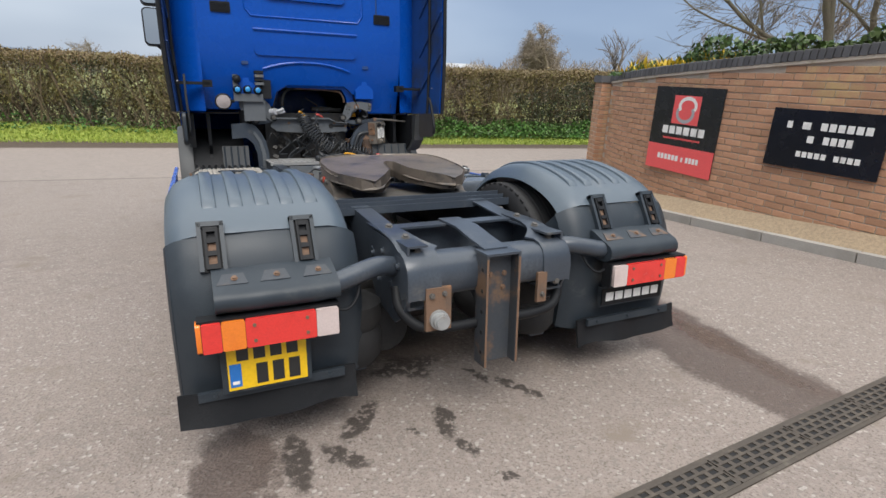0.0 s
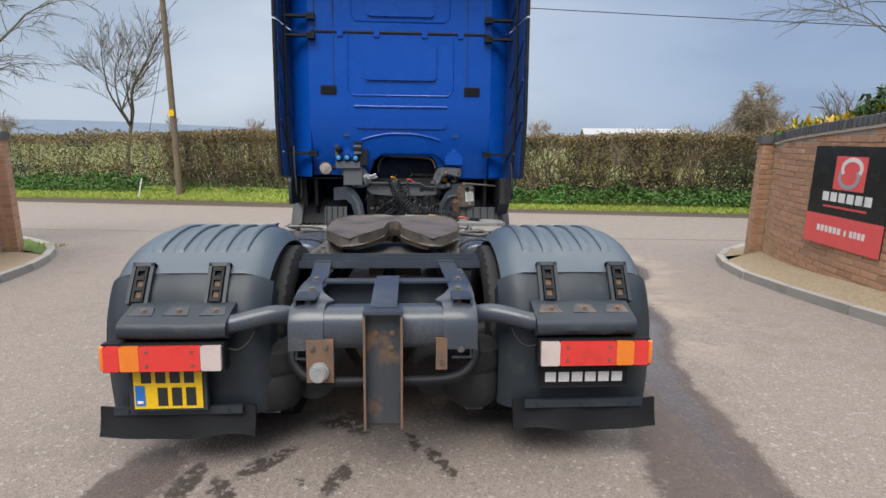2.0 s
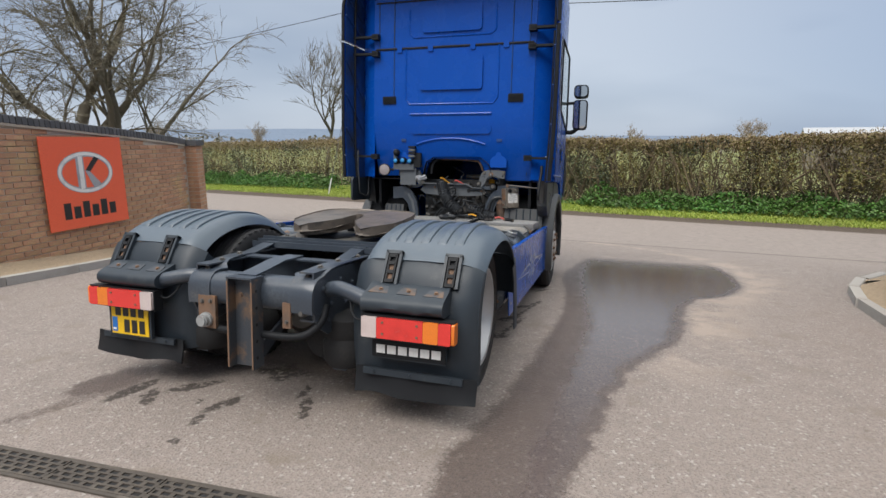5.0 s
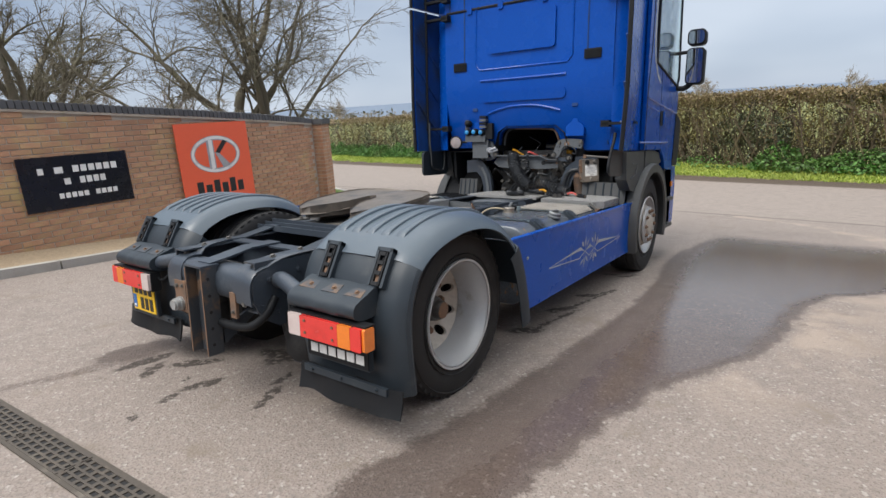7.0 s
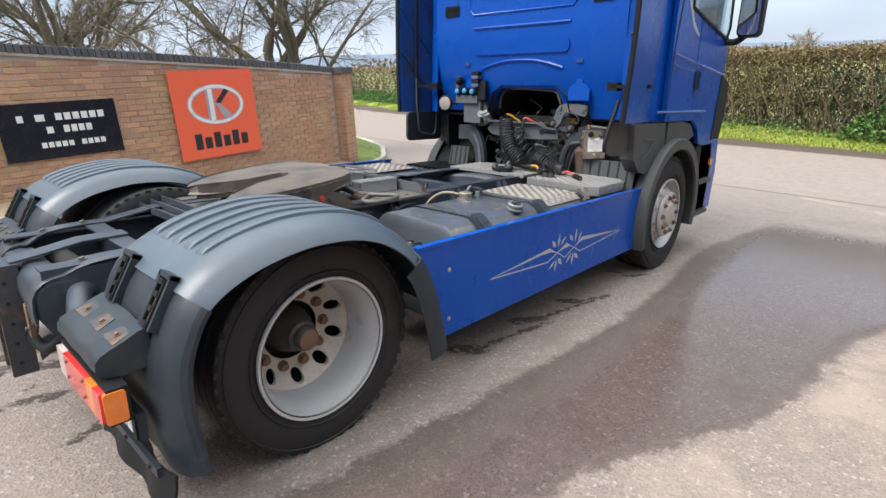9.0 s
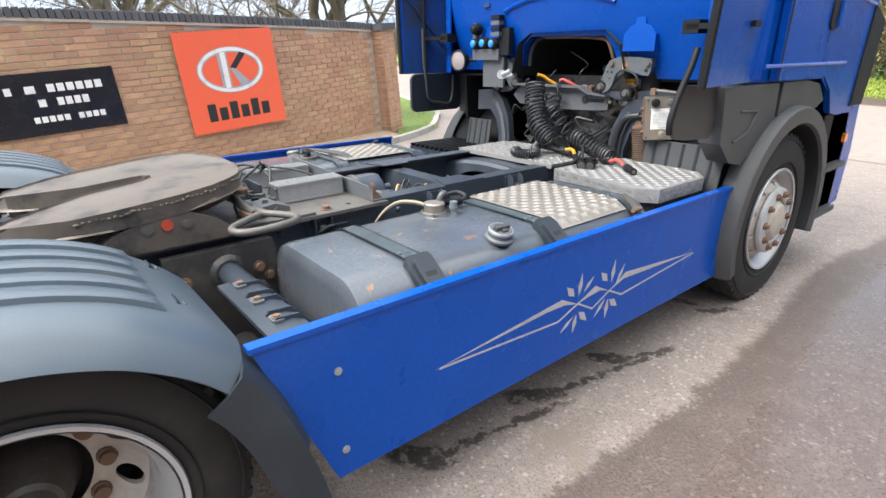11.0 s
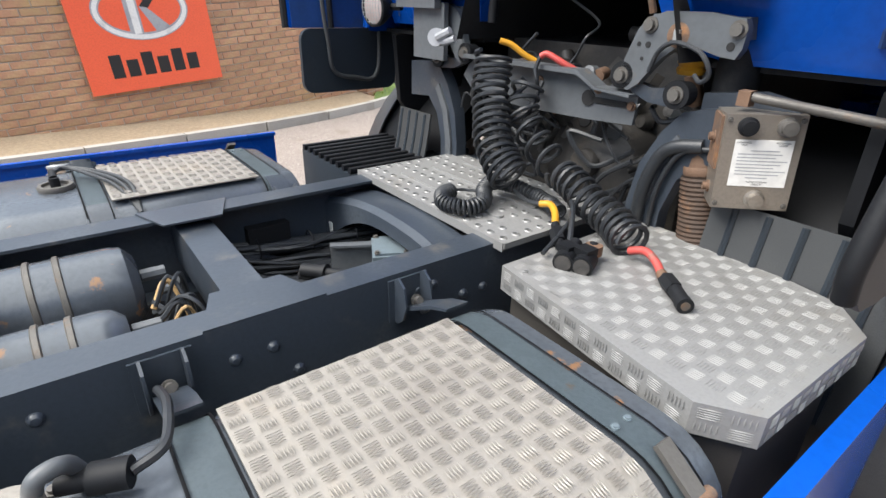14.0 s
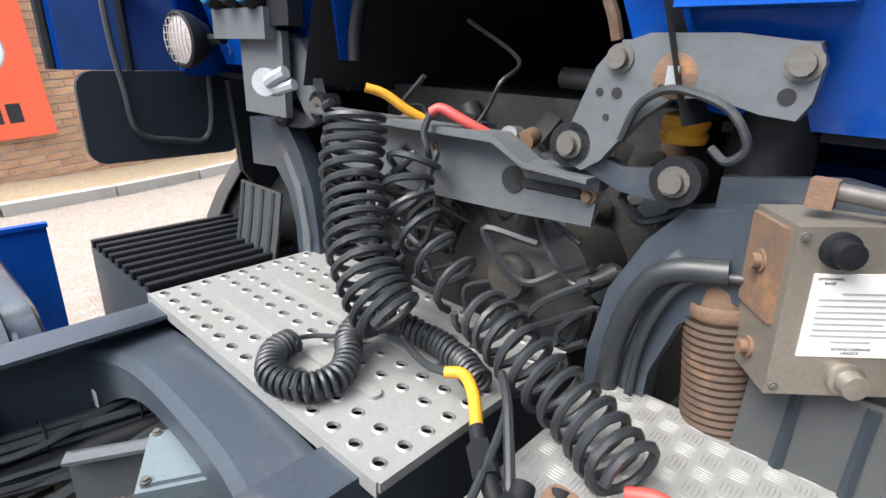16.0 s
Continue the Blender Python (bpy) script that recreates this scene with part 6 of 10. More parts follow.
# ---- rear cross-member and the steel post ----
def rear_end():
    bm = bm_new()
    top = [(-0.520, 0.700), (-0.526, 0.738), (-0.540, 0.752), (-0.590, 0.754), (-0.632, 0.742), (-0.656, 0.712), (-0.662, 0.66), (-0.655, 0.61), (-0.63, 0.585), (-0.60, 0.575)]
    rows = []
    for x in (-0.385, -0.372, -0.30, -0.15, 0.0, 0.15, 0.30, 0.372, 0.385):
        dip = 0.0 if abs(x) < 0.38 else 0.012
        rows.append([Vector((x, y + dip, z - dip)) for y, z in top])
    sheet(bm, rows, 0.008)
    cm = part("rear_crossmember", bm, CHASSIS, truck, "rounded dark steel rear cross-member")
    for s in (1, -1):
        bm = bm_new()
        rows = []
        for y, z, xi in ((0.03, 0.808, 0.300), (-0.15, 0.810, 0.300), (-0.32, 0.810, 0.298), (-0.40, 0.807, 0.290), (-0.46, 0.801, 0.280), (-0.505, 0.790, 0.262), (-0.535, 0.779, 0.235), (-0.555, 0.771, 0.215), (-0.585, 0.768, 0.240), (-0.620, 0.757, 0.246), (-0.648, 0.733, 0.246), (-0.665, 0.70, 0.246), (-0.670, 0.65, 0.246), (-0.666, 0.585, 0.246)):
            rows.append([Vector((s * (xi + (0.388 - xi) * u), y, z - (0.006 if u == 1 else 0.0))) for u in (0, 0.08, 0.5, 0.92, 1)])
        sheet(bm, rows, 0.008)
        p = part("corner_plate", bm, CHASSIS, cm)
        bm = bm_new()
        for x, y, z in ((0.318, -0.585, 0.768), (0.322, -0.47, 0.799), (0.335, -0.30, 0.811), (0.36, -0.1, 0.811)):
            stud(bm, (s * x, y, z), (0, -0.25, 1), 0.012, 0.009)
        part("bolt", bm, DULL, cm)
        bm = bm_new()
        prism(bm, [(-0.645, 0.72), (-0.60, 0.75), (-0.48, 0.785), (-0.20, 0.79), (-0.12, 0.62), (-0.25, 0.47), (-0.50, 0.44), (-0.60, 0.50), (-0.65, 0.60)], "x", s * 0.374, s * 0.384)
        soften(bm, 0.003, 1)
        part("side_plate", bm, CHASSIS, cm)
        bm = bm_new()
        for y, z in ((-0.55, 0.70), (-0.46, 0.60), (-0.36, 0.72), (-0.30, 0.58), (-0.22, 0.68), (-0.5, 0.52)):
            stud(bm, (s * 0.384, y, z), (s, 0, 0), 0.012, 0.010)
        part("side_bolt", bm, CHASSIS, cm)
        # lower loop under the cross-member
        bm = tube(bm_new(), curve_pts([(s * 0.385, -0.52, 0.60), (s * 0.39, -0.58, 0.53), (s * 0.33, -0.63, 0.465), (s * 0.22, -0.645, 0.445), (s * 0.08, -0.65, 0.445)], 6), 0.022, 10)
        part("underrun_bar", bm, BLACK, cm)
    bm = box(bm_new(), -0.36, 0.36, -0.235, -0.215, 0.64, 0.80)
    box(bm, -0.36, 0.36, -0.30, -0.215, 0.792, 0.802)
    soften(bm, 0.003, 1)
    part("inner_crossmember", bm, CHASSIS, cm)
    bm = prism(bm_new(), [(-0.21, 0.803), (-0.40, 0.800), (-0.55, 0.774), (-0.668, 0.759), (-0.668, 0.768), (-0.55, 0.784), (-0.40, 0.811), (-0.21, 0.813)], "x", -0.055, 0.055)
    soften(bm, 0.003, 1)
    part("centre_strap", bm, CHASSIS, cm)
    bm = bm_new()
    for x in (-0.13, 0.13):
        box(bm, x - 0.02, x + 0.02, -0.21, -0.19, 0.62, 0.79)
    part("stiffener", bm, CHASSIS, cm)
    # channel post with holes and worn edges
    bm = bm_new()
    prism(bm, [(-0.078, -0.735), (-0.078, -0.645), (-0.068, -0.645), (-0.068, -0.668), (0.068, -0.668), (0.068, -0.645), (0.078, -0.645), (0.078, -0.735), (0.068, -0.735), (0.068, -0.680), (-0.068, -0.680), (-0.068, -0.735)], "z", 0.272, 0.752)
    soften(bm, 0.002, 1)
    post = part("steel_post", bm, POST, truck, "upright dark steel channel with rusty edges behind the cross-member")
    bm = box(bm_new(), -0.079, 0.079, -0.738, -0.63, 0.752, 0.762)
    soften(bm, 0.002, 1)
    part("post_cap", bm, CHASSIS, post)
    bm = bm_new()
    for x in (-0.0745, 0.0745):
        box(bm, x - 0.0045, x + 0.0045, -0.7375, -0.735, 0.275, 0.74)
    part("rusty_edge", bm, RUST, post, "brown rust along the flange edges", False)
    bm = bm_new()
    for k in range(5):
        for s in (1, -1):
            cyl(bm, (s * 0.0775, -0.70, 0.33 + 0.09 * k), (s * 0.0792, -0.70, 0.33 + 0.09 * k), 0.009, 10)
    part("post_hole", bm, DARK, post)
    bm = bm_new()
    for x, z in ((-0.03, 0.66), (0.035, 0.66), (0.03, 0.60)):
        stud(bm, (x, -0.680, z), (0, -1, 0), 0.008, 0.006)
    part("bolt", bm, RUST, post)
    bm = prism(bm_new(), [(-0.63, 0.31), (-0.63, 0.40), (-0.35, 0.52), (-0.35, 0.48)], "x", 0.05, 0.07)
    part("brace", bm, CHASSIS, post)
    # rusty tow plates
    bm = box(bm_new(), -0.315, -0.205, -0.675, -0.655, 0.452, 0.632)
    soften(bm, 0.003, 1)
    pl = part("rusty_plate", bm, RUST, cm, "brown rusty bracket plate")
    bm = bm_new()
    for y, r in ((-0.692, 0.040), (-0.716, 0.034), (-0.726, 0.028)):
        cyl(bm, (-0.262, -0.675, 0.50), (-0.262, y, 0.50), r, 24)
    part("plug_socket", bm, CASE, pl, "grey round plug socket")
    bm = stud(stud(bm_new(), (-0.29, -0.675, 0.60), (0, -1, 0), 0.009), (-0.235, -0.675, 0.605), (0, -1, 0), 0.008)
    part("bolt", bm, DULL, pl)
    bm = box(bm_new(), 0.215, 0.262, -0.672, -0.655, 0.50, 0.635)
    soften(bm, 0.003, 1)
    pl = part("rusty_plate", bm, RUST, cm, "brown rusty bracket strip")
    bm = stud(stud(bm_new(), (0.32, -0.657, 0.585), (0, -1, 0), 0.012), (0.24, -0.672, 0.535), (0, -1, 0), 0.008)
    part("bolt", bm, DULL, pl)
    bm = cyl(bm_new(), (-0.33, -0.42, 0.66), (0.33, -0.42, 0.66), 0.05, 18)
    part("crossmember_tube", bm, DARK, cm)


rear_end()


def bolts(places, way, mat, parent, r=0.011, h=0.009, name="bolt"):
    """Alike bolts, each an object of its own on one mesh."""
    first = None
    u, v, w = frame_of(way)
    turn = Matrix((u, v, w)).transposed().to_4x4()
    for p in places:
        m = Matrix.Translation(p) @ turn
        if first is None:
            bm = stud(bm_new(), (0, 0, 0), (0, 0, 1), r, h)
            first = part(name, bm, mat, parent)
            first.matrix_basis = m
        else:
            again(first, m, parent)


def tread_bars(at, nu, nv, mat, parent, cell=0.05, rise=0.0016):
    """Raised bars of chequer plate: groups of five, turned by a right angle from cell to cell."""
    verts, faces = [], []
    for i in range(nu):
        for j in range(nv):
            for k in range(5):
                o = (k - 2) * 0.165
                if (i + j) % 2:
                    a, b = (0.10, 0.5 + o), (0.90, 0.5 + o)
                else:
                    a, b = (0.5 + o, 0.10), (0.5 + o, 0.90)
                w = (0.045, 0.0) if (i + j) % 2 == 0 else (0.0, 0.045)
                n = len(verts)
                mid = ((a[0] + b[0]) / 2, (a[1] + b[1]) / 2)
                pts = [(a, 0), ((mid[0] + w[0], mid[1] + w[1]), 0), (b, 0), ((mid[0] - w[0], mid[1] - w[1]), 0), ((a[0] * 0.8 + b[0] * 0.2, a[1] * 0.8 + b[1] * 0.2), 1), ((a[0] * 0.2 + b[0] * 0.8, a[1] * 0.2 + b[1] * 0.8), 1)]
                verts += [at(i + p[0], j + p[1], rise * h) for p, h in pts]
                faces += [(n, n + 1, n + 4), (n + 1, n + 5, n + 4), (n + 1, n + 2, n + 5), (n + 2, n + 3, n + 5), (n + 3, n + 4, n + 5), (n + 3, n, n + 4)]
    return mesh_object("tread_pattern", verts, faces, mat, parent, "", "", "stuff")


# ---- fuel tanks and their straps ----
def tank(s):
    reach = 0.062 if s > 0 else 0.0
    y0, y1 = 0.97, 2.46
    x0, x1, z0, z1, r = 0.455, 1.085, 0.27, 0.822, 0.13
    out = rounded(x0, x1, z0, z1, r, 6)
    bm = bm_new()
    rows = []
    for y, k in ((y0 - 0.012, 0.80), (y0 - 0.010, 0.93), (y0, 0.985), (y0 + 0.02, 1.0), (y1 - 0.02, 1.0), (y1, 0.985), (y1 + 0.010, 0.93), (y1 + 0.012, 0.80)):
        cx, cz = (x0 + x1) / 2, (z0 + z1) / 2
        rows.append([bm.verts.new((s * (cx + (x - cx) * k), y, cz + (z - cz) * k)) for x, z in out])
    for a, b in zip(rows, rows[1:]):
        skin(bm, a, b)
    bm.faces.new(rows[0])
    bm.faces.new(rows[-1])
    t = part("fuel_tank", bm, TANK, truck, "dark grey fuel tank with rust spots")
    for y in (1.22, 1.82, 2.37):
        bm = bm_new()
        big = rounded(x0 - 0.004, x1 + 0.006, z0 - 0.004, z1 + 0.007, r + 0.004, 6)
        a = [bm.verts.new((s * x, y - 0.032, z)) for x, z in big]
        b = [bm.verts.new((s * x, y + 0.032, z)) for x, z in big]
        skin(bm, a, b)
        bmesh.ops.solidify(bm, geom=bm.faces[:], thickness=0.004)
        st = part("tank_strap", bm, STRAP, t, "blue-grey painted steel tank strap")
        for dy in (-0.036, 0.031):
            bm = bm_new()
            big2 = rounded(x0 - 0.004, x1 + 0.007, z0 - 0.004, z1 + 0.011, r + 0.004, 6)
            a = [bm.verts.new((s * x, y + dy, z)) for x, z in big2]
            b = [bm.verts.new((s * x, y + dy + 0.005, z)) for x, z in big2]
            skin(bm, a, b)
            bmesh.ops.solidify(bm, geom=bm.faces[:], thickness=0.003)
            part("strap_edging", bm, BLACK, st, "black rubber edging")
        # bracket on the rail
        bm = bm_new()
        for e in (-0.040, 0.034):
            prism(bm, [(s * (px - reach), pz - 0.03) for px, pz in ((0.374, 0.735), (0.374, 0.850), (0.395, 0.862), (0.42, 0.845), (0.432, 0.80), (0.415, 0.755), (0.392, 0.735))], "y", y + e, y + e + 0.006)
        box(bm, min(s * (0.3735 - reach), s * (0.380 - reach)), max(s * (0.3735 - reach), s * (0.380 - reach)), y - 0.055, y + 0.055, 0.705, 0.82)
        prism(bm, [(s * px, pz) for px, pz in ((0.405 - reach, 0.755), (0.455, 0.815), (0.51, 0.834), (0.51, 0.828), (0.458, 0.808), (0.41 - reach, 0.747))], "y", y - 0.030, y + 0.030)
        soften(bm, 0.002, 1)
        part("strap_bracket", bm, CHASSIS, t)
        bolts([(s * (0.415 - reach), y, 0.77)], (s, 0, 0.4), DULL, t, 0.010, 0.014)
        bolts([(s * 0.93, y - 0.016, 0.829), (s * 0.93, y + 0.016, 0.829)], (0, 0, 1), STRAP, st, 0.005, 0.002, "rivet")
        if y > 2.3:
            # open toggle latch in place of a cover
            bm = box(bm_new(), -0.05, 0.05, -0.016, 0.016, 0.0, 0.010, Matrix.Translation((s * 1.035, y, 0.812)) @ Matrix.Rotation(radians(35 * s), 4, "Y"))
            soften(bm, 0.004, 1)
            la = part("strap_latch", bm, DULL, t, "worn steel strap latch")
            bm = cyl(bm_new(), (s * 1.07, y - 0.03, 0.79), (s * 1.07, y + 0.03, 0.79), 0.011, 12)
            part("latch_pin", bm, RUST, la)
            bm = box(bm_new(), -0.022, 0.022, -0.02, 0.02, 0.0, 0.014, Matrix.Translation((s * 1.087, y, 0.745)) @ Matrix.Rotation(radians(75 * s), 4, "Y"))
            soften(bm, 0.004, 1)
            part("latch_hook", bm, RUST, la)
            continue
        # cover at the outer shoulder
        bm = bm_new()
        m = Matrix.Translation((s * 1.045, y, 0.792)) @ Matrix.Rotation(radians(38 * s), 4, "Y")
        prism(bm, rounded(-0.068, 0.068, -0.050, 0.050, 0.020, 4), "z", -0.01, 0.016, m)
        prism(bm, rounded(-0.045, 0.060, -0.036, 0.036, 0.018, 4), "z", 0.010, 0.032, m)
        soften(bm, 0.009, 3)
        cov = part("strap_cover", bm, GUARD_LOW, t, "grey plastic strap end cover")
        bm = bm_new()
        box(bm, s * 0.010, s * 0.028, -0.020, 0.020, 0.0305, 0.0325, m)
        part("cover_slot", bm, DARK, t)
    # cap and sender
    at = Vector((s * 1.005, 1.585, 0.815)) if s > 0 else Vector((-1.065, 1.76, 0.790))
    tip = Vector((s * 0.26, 0, 1)).normalized()
    bm = spin(bm_new(), [(0.052, 0.0), (0.053, 0.010), (0.048, 0.014), (0.045, 0.016), (0.045, 0.036), (0.040, 0.041), (0.0, 0.041)], at, tip, 32)
    cap = part("filler_cap", bm, STEEL_GREY if s > 0 else DULL, t, "round grey filler cap with a bright steel ring")
    bm = spin(bm_new(), [(0.0455, 0.029), (0.0462, 0.031), (0.0462, 0.038), (0.0435, 0.0418), (0.0415, 0.0414)], at, tip, 32)
    part("cap_ring", bm, CASE, cap, "bright steel ring")
    m = Matrix.Translation(at + tip * 0.0415) @ Matrix.Rotation(radians(15 * s), 4, "Y")
    bm = box(bm_new(), -0.009, 0.009, -0.033, 0.033, -0.002, 0.013, m)
    box(bm, -0.024, 0.024, -0.012, 0.012, -0.002, 0.006, m)
    soften(bm, 0.004, 2)
    part("cap_grip", bm, ARCH, cap)
    if s > 0:
        # pot-shaped sender on a rust-stained flange, with two stubs and a plug
        c = Vector((0.61, 1.60, 0.822))
        bm = spin(bm_new(), [(0.052, 0.0), (0.052, 0.005), (0.042, 0.007), (0.042, 0.032), (0.044, 0.034), (0.044, 0.040), (0.040, 0.044), (0.030, 0.045), (0.0, 0.046)], c, (0, 0, 1), 28)
        se = part("level_sender", bm, STAINLESS, t, "dull metal fuel sender with hoses")
        bm = spin(bm_new(), [(0.088, -0.0005), (0.086, 0.0025), (0.055, 0.003), (0.05, 0.001)], c + Vector((0.02, 0.015, 0)), (0, 0, 1), 32)
        part("flange", bm, TANK, se, "stained grey sender flange")
        bolts([(c.x + 0.02 + 0.072 * math.cos(a), c.y + 0.015 + 0.072 * math.sin(a), c.z + 0.003) for a in (0.4, 1.5, 2.7, 4.0, 5.2)], (0, 0, 1), DULL, se, 0.007, 0.006, "screw")
        bm = cyl(bm_new(), (0.668, 1.655, 0.825), (0.668, 1.655, 0.842), 0.013, 10)
        cyl(bm, (0.668, 1.655, 0.842), (0.668, 1.655, 0.852), 0.020, 6)
        cyl(bm, (0.668, 1.655, 0.852), (0.668, 1.655, 0.872), 0.016, 16)
        part("union", bm, STRAP, se, "blue-grey hose union")
        bm = cyl(bm_new(), (0.585, 1.655, 0.850), (0.600, 1.690, 0.852), 0.015, 12)
        cyl(bm, (0.600, 1.690, 0.852), (0.618, 1.735, 0.853), 0.022, 14)
        soften(bm, 0.003, 1)
        part("connector", bm, BLACK, se, "black cable connector")
        bm = tube(bm_new(), curve_pts([(0.60, 1.63, 0.862), (0.605, 1.64, 0.888), (0.60, 1.662, 0.892), (0.585, 1.675, 0.872), (0.575, 1.685, 0.83)], 6), 0.012, 10)
        part("hose_elbow", bm, STEEL_GREY, se, "grey hose elbow")
        bm = tube(bm_new(), curve_pts([(0.618, 1.735, 0.853), (0.60, 1.78, 0.86), (0.52, 1.80, 0.86), (0.44, 1.80, 0.83), (0.36, 1.80, 0.78)], 8), 0.008, 8)
        part("sender_hose", bm, HOSE, se)
        for k, h in enumerate((0.028, 0.020)):
            bm = tube(bm_new(), curve_pts([(0.57, 1.585, 0.822 + h), (0.53, 1.56, 0.830 + h), (0.47, 1.52, 0.825 + h), (0.42, 1.48, 0.785 + h), (0.37, 1.44, 0.73)], 8), 0.0065, 8)
            part("sender_pipe", bm, surface("tan_pipe", (0.36, 0.30, 0.20), 0.5) if k == 0 else HOSE, se)
    else:
        # flat ringed sender with its elbow and a hose over the strap
        c = Vector((-0.78, 1.73, 0.822))
        bm = spin(bm_new(), [(0.052, 0.0), (0.054, 0.010), (0.050, 0.018), (0.040, 0.018), (0.038, 0.008), (0.0, 0.008)], c, (0, 0, 1), 28)
        se = part("level_sender", bm, DULL, t, "flat round fuel sender with a black hose")
        bm = cyl(bm_new(), c + Vector((0, 0, 0.006)), c + Vector((0, 0, 0.040)), 0.015, 12)
        cyl(bm, c + Vector((0, 0, 0.036)), c + Vector((-0.06, 0.0, 0.042)), 0.012, 10)
        part("connector", bm, BLACK, se)
        for k in range(3):
            bm = tube(bm_new(), curve_pts([c + Vector((-0.06, 0.0, 0.042)), c + Vector((-0.09, 0.04, 0.045)), c + Vector((0.0, 0.10 + 0.02 * k, 0.035)), c + Vector((0.14, 0.16 + 0.02 * k, 0.022)), c + Vector((0.30, 0.20, -0.03))], 8), 0.006 + 0.001 * k, 8)
            part("sender_hose", bm, HOSE, se)
    # chequer plate laid over the tank
    px0, px1, py0, py1 = 0.535, 1.045, 1.862, 2.325
    def lie(x):
        if x < 0.955:
            return 0.832
        a = (x - 0.955) / 0.13
        return 0.832 - 0.13 * (1 - math.sqrt(max(0.0, 1 - min(a, 1.0) ** 2)))
    rows = [[Vector((s * (px0 + (px1 - px0) * i / 12), y, lie(px0 + (px1 - px0) * i / 12))) for i in range(13)] for y in (py0, py1)]
    pl = part("tread_plate", sheet(bm_new(), rows, 0.004), ALU_WORN, t, "worn aluminium chequer plate over the tank")
    nu, nv = 15, 13
    tread_bars(lambda u, v, h: (s * (px0 + (px1 - px0) * u / nu), py0 + (py1 - py0) * v / nv, lie(px0 + (px1 - px0) * u / nu) + 0.0045 + h), nu, nv, ALU_WORN, pl)
    return t


for s in (1, -1):
    t = tank(s)
    if s < 0:
        t.location += Vector((-0.062, 0.0, 0.006))


# ---- blue side skirts ----
def skirt(s):
    bm = bm_new()
    out = [(0.625, 0.795), (0.66, 0.70), (0.73, 0.52), (0.82, 0.295), (1.8, 0.298), (3.12, 0.300), (3.20, 0.42), (3.28, 0.58), (3.385, 0.785)] if s > 0 else [(0.50, 0.835), (0.53, 0.70), (0.60, 0.52), (0.69, 0.295), (1.8, 0.298), (2.62, 0.300), (2.62, 0.835)]
    front, edge, near = (3.388, 1.142, 0.622) if s > 0 else (2.623, 1.238, 0.497)
    prism(bm, out, "x", s * edge, s * (edge + 0.008))
    if s > 0:
        prism(bm, [(near, 0.783), (near, 0.798), (front, 0.788), (front, 0.773)], "x", s * 1.120, s * 1.156)
    else:
        prism(bm, [(near, 0.824), (near, 0.838), (front, 0.838), (front, 0.824)], "x", s * (edge - 0.014), s * (edge + 0.012))
    soften(bm, 0.005, 2)
    sk = part("side_skirt", bm, BLUE, truck, "glossy blue side skirt panel with a silver decal" if s > 0 else "glossy blue side skirt panel")
    bolts([(s * (edge + 0.008), 0.845, 0.645), (s * (edge + 0.008), 0.848, 0.385), (s * (edge + 0.008), front - 0.22, 0.58), (s * (edge + 0.008), front - 0.28, 0.42)], (s, 0, 0), CASE, sk, 0.008, 0.004, "screw")
    # silver flourish
    def leaf(cy, cz, ay, az, w):
        a, t = Vector((ay - cy, az - cz)), None
        n = Vector((-a.y, a.x)).normalized() * w
        pts = [(cy, cz), (cy + a.x * 0.45 + n.x, cz + a.y * 0.45 + n.y), (ay, az), (cy + a.x * 0.45 - n.x, cz + a.y * 0.45 - n.y)]
        return prism(bm_new(), pts, "x", s * (edge + 0.0083), s * (edge + 0.0093))
    def ribbon(pts, w):
        for p, q in zip(pts, pts[1:]):
            d = Vector((q[0] - p[0], q[1] - p[1])).normalized() * w
            n = Vector((-d.y, d.x)) * 0.5
            part("decal_line", prism(bm_new(), [(p[0] - n.x, p[1] - n.y), (q[0] - n.x, q[1] - n.y), (q[0] + n.x, q[1] + n.y), (p[0] + n.x, p[1] + n.y)], "x", s * (edge + 0.0083), s * (edge + 0.0089)), SILVER, sk, "", False)
    far = 2.80 if s > 0 else 2.56
    for pts in ([(1.175, 0.510), (1.70, 0.537), (1.80, 0.534), (1.885, 0.514), (1.786, 0.562)], [(1.885, 0.515), (1.95, 0.524), (2.03, 0.530), (2.095, 0.509), (1.994, 0.560)], [(2.095, 0.509), (2.197, 0.536), (far, 0.509), (2.204, 0.563)]):
        part("decal_stripe", prism(bm_new(), pts, "x", s * (edge + 0.0083), s * (edge + 0.0091)), SILVER, sk, "", False)
    ribbon([(1.19, 0.508), (1.769, 0.474), (1.885, 0.515), (1.984, 0.462), (2.095, 0.509), (2.188, 0.464), (far, 0.504)], 0.008)
    for args in ((1.859, 0.554, 1.808, 0.608, 0.017), (1.886, 0.548, 1.900, 0.640, 0.013), (1.916, 0.556, 1.978, 0.607, 0.009), (2.074, 0.558, 2.024, 0.611, 0.017), (2.103, 0.544, 2.117, 0.640, 0.013), (2.140, 0.530, 2.192, 0.606, 0.009),
                 (1.894, 0.477, 1.953, 0.418, 0.017), (1.881, 0.470, 1.862, 0.391, 0.013), (1.860, 0.465, 1.786, 0.418, 0.009), (2.100, 0.467, 2.164, 0.418, 0.017), (2.090, 0.471, 2.080, 0.386, 0.013), (2.069, 0.479, 2.002, 0.415, 0.009)):
        part("decal_leaf", leaf(*args), SILVER, sk, "", False)


for s in (1, -1):
    skirt(s)


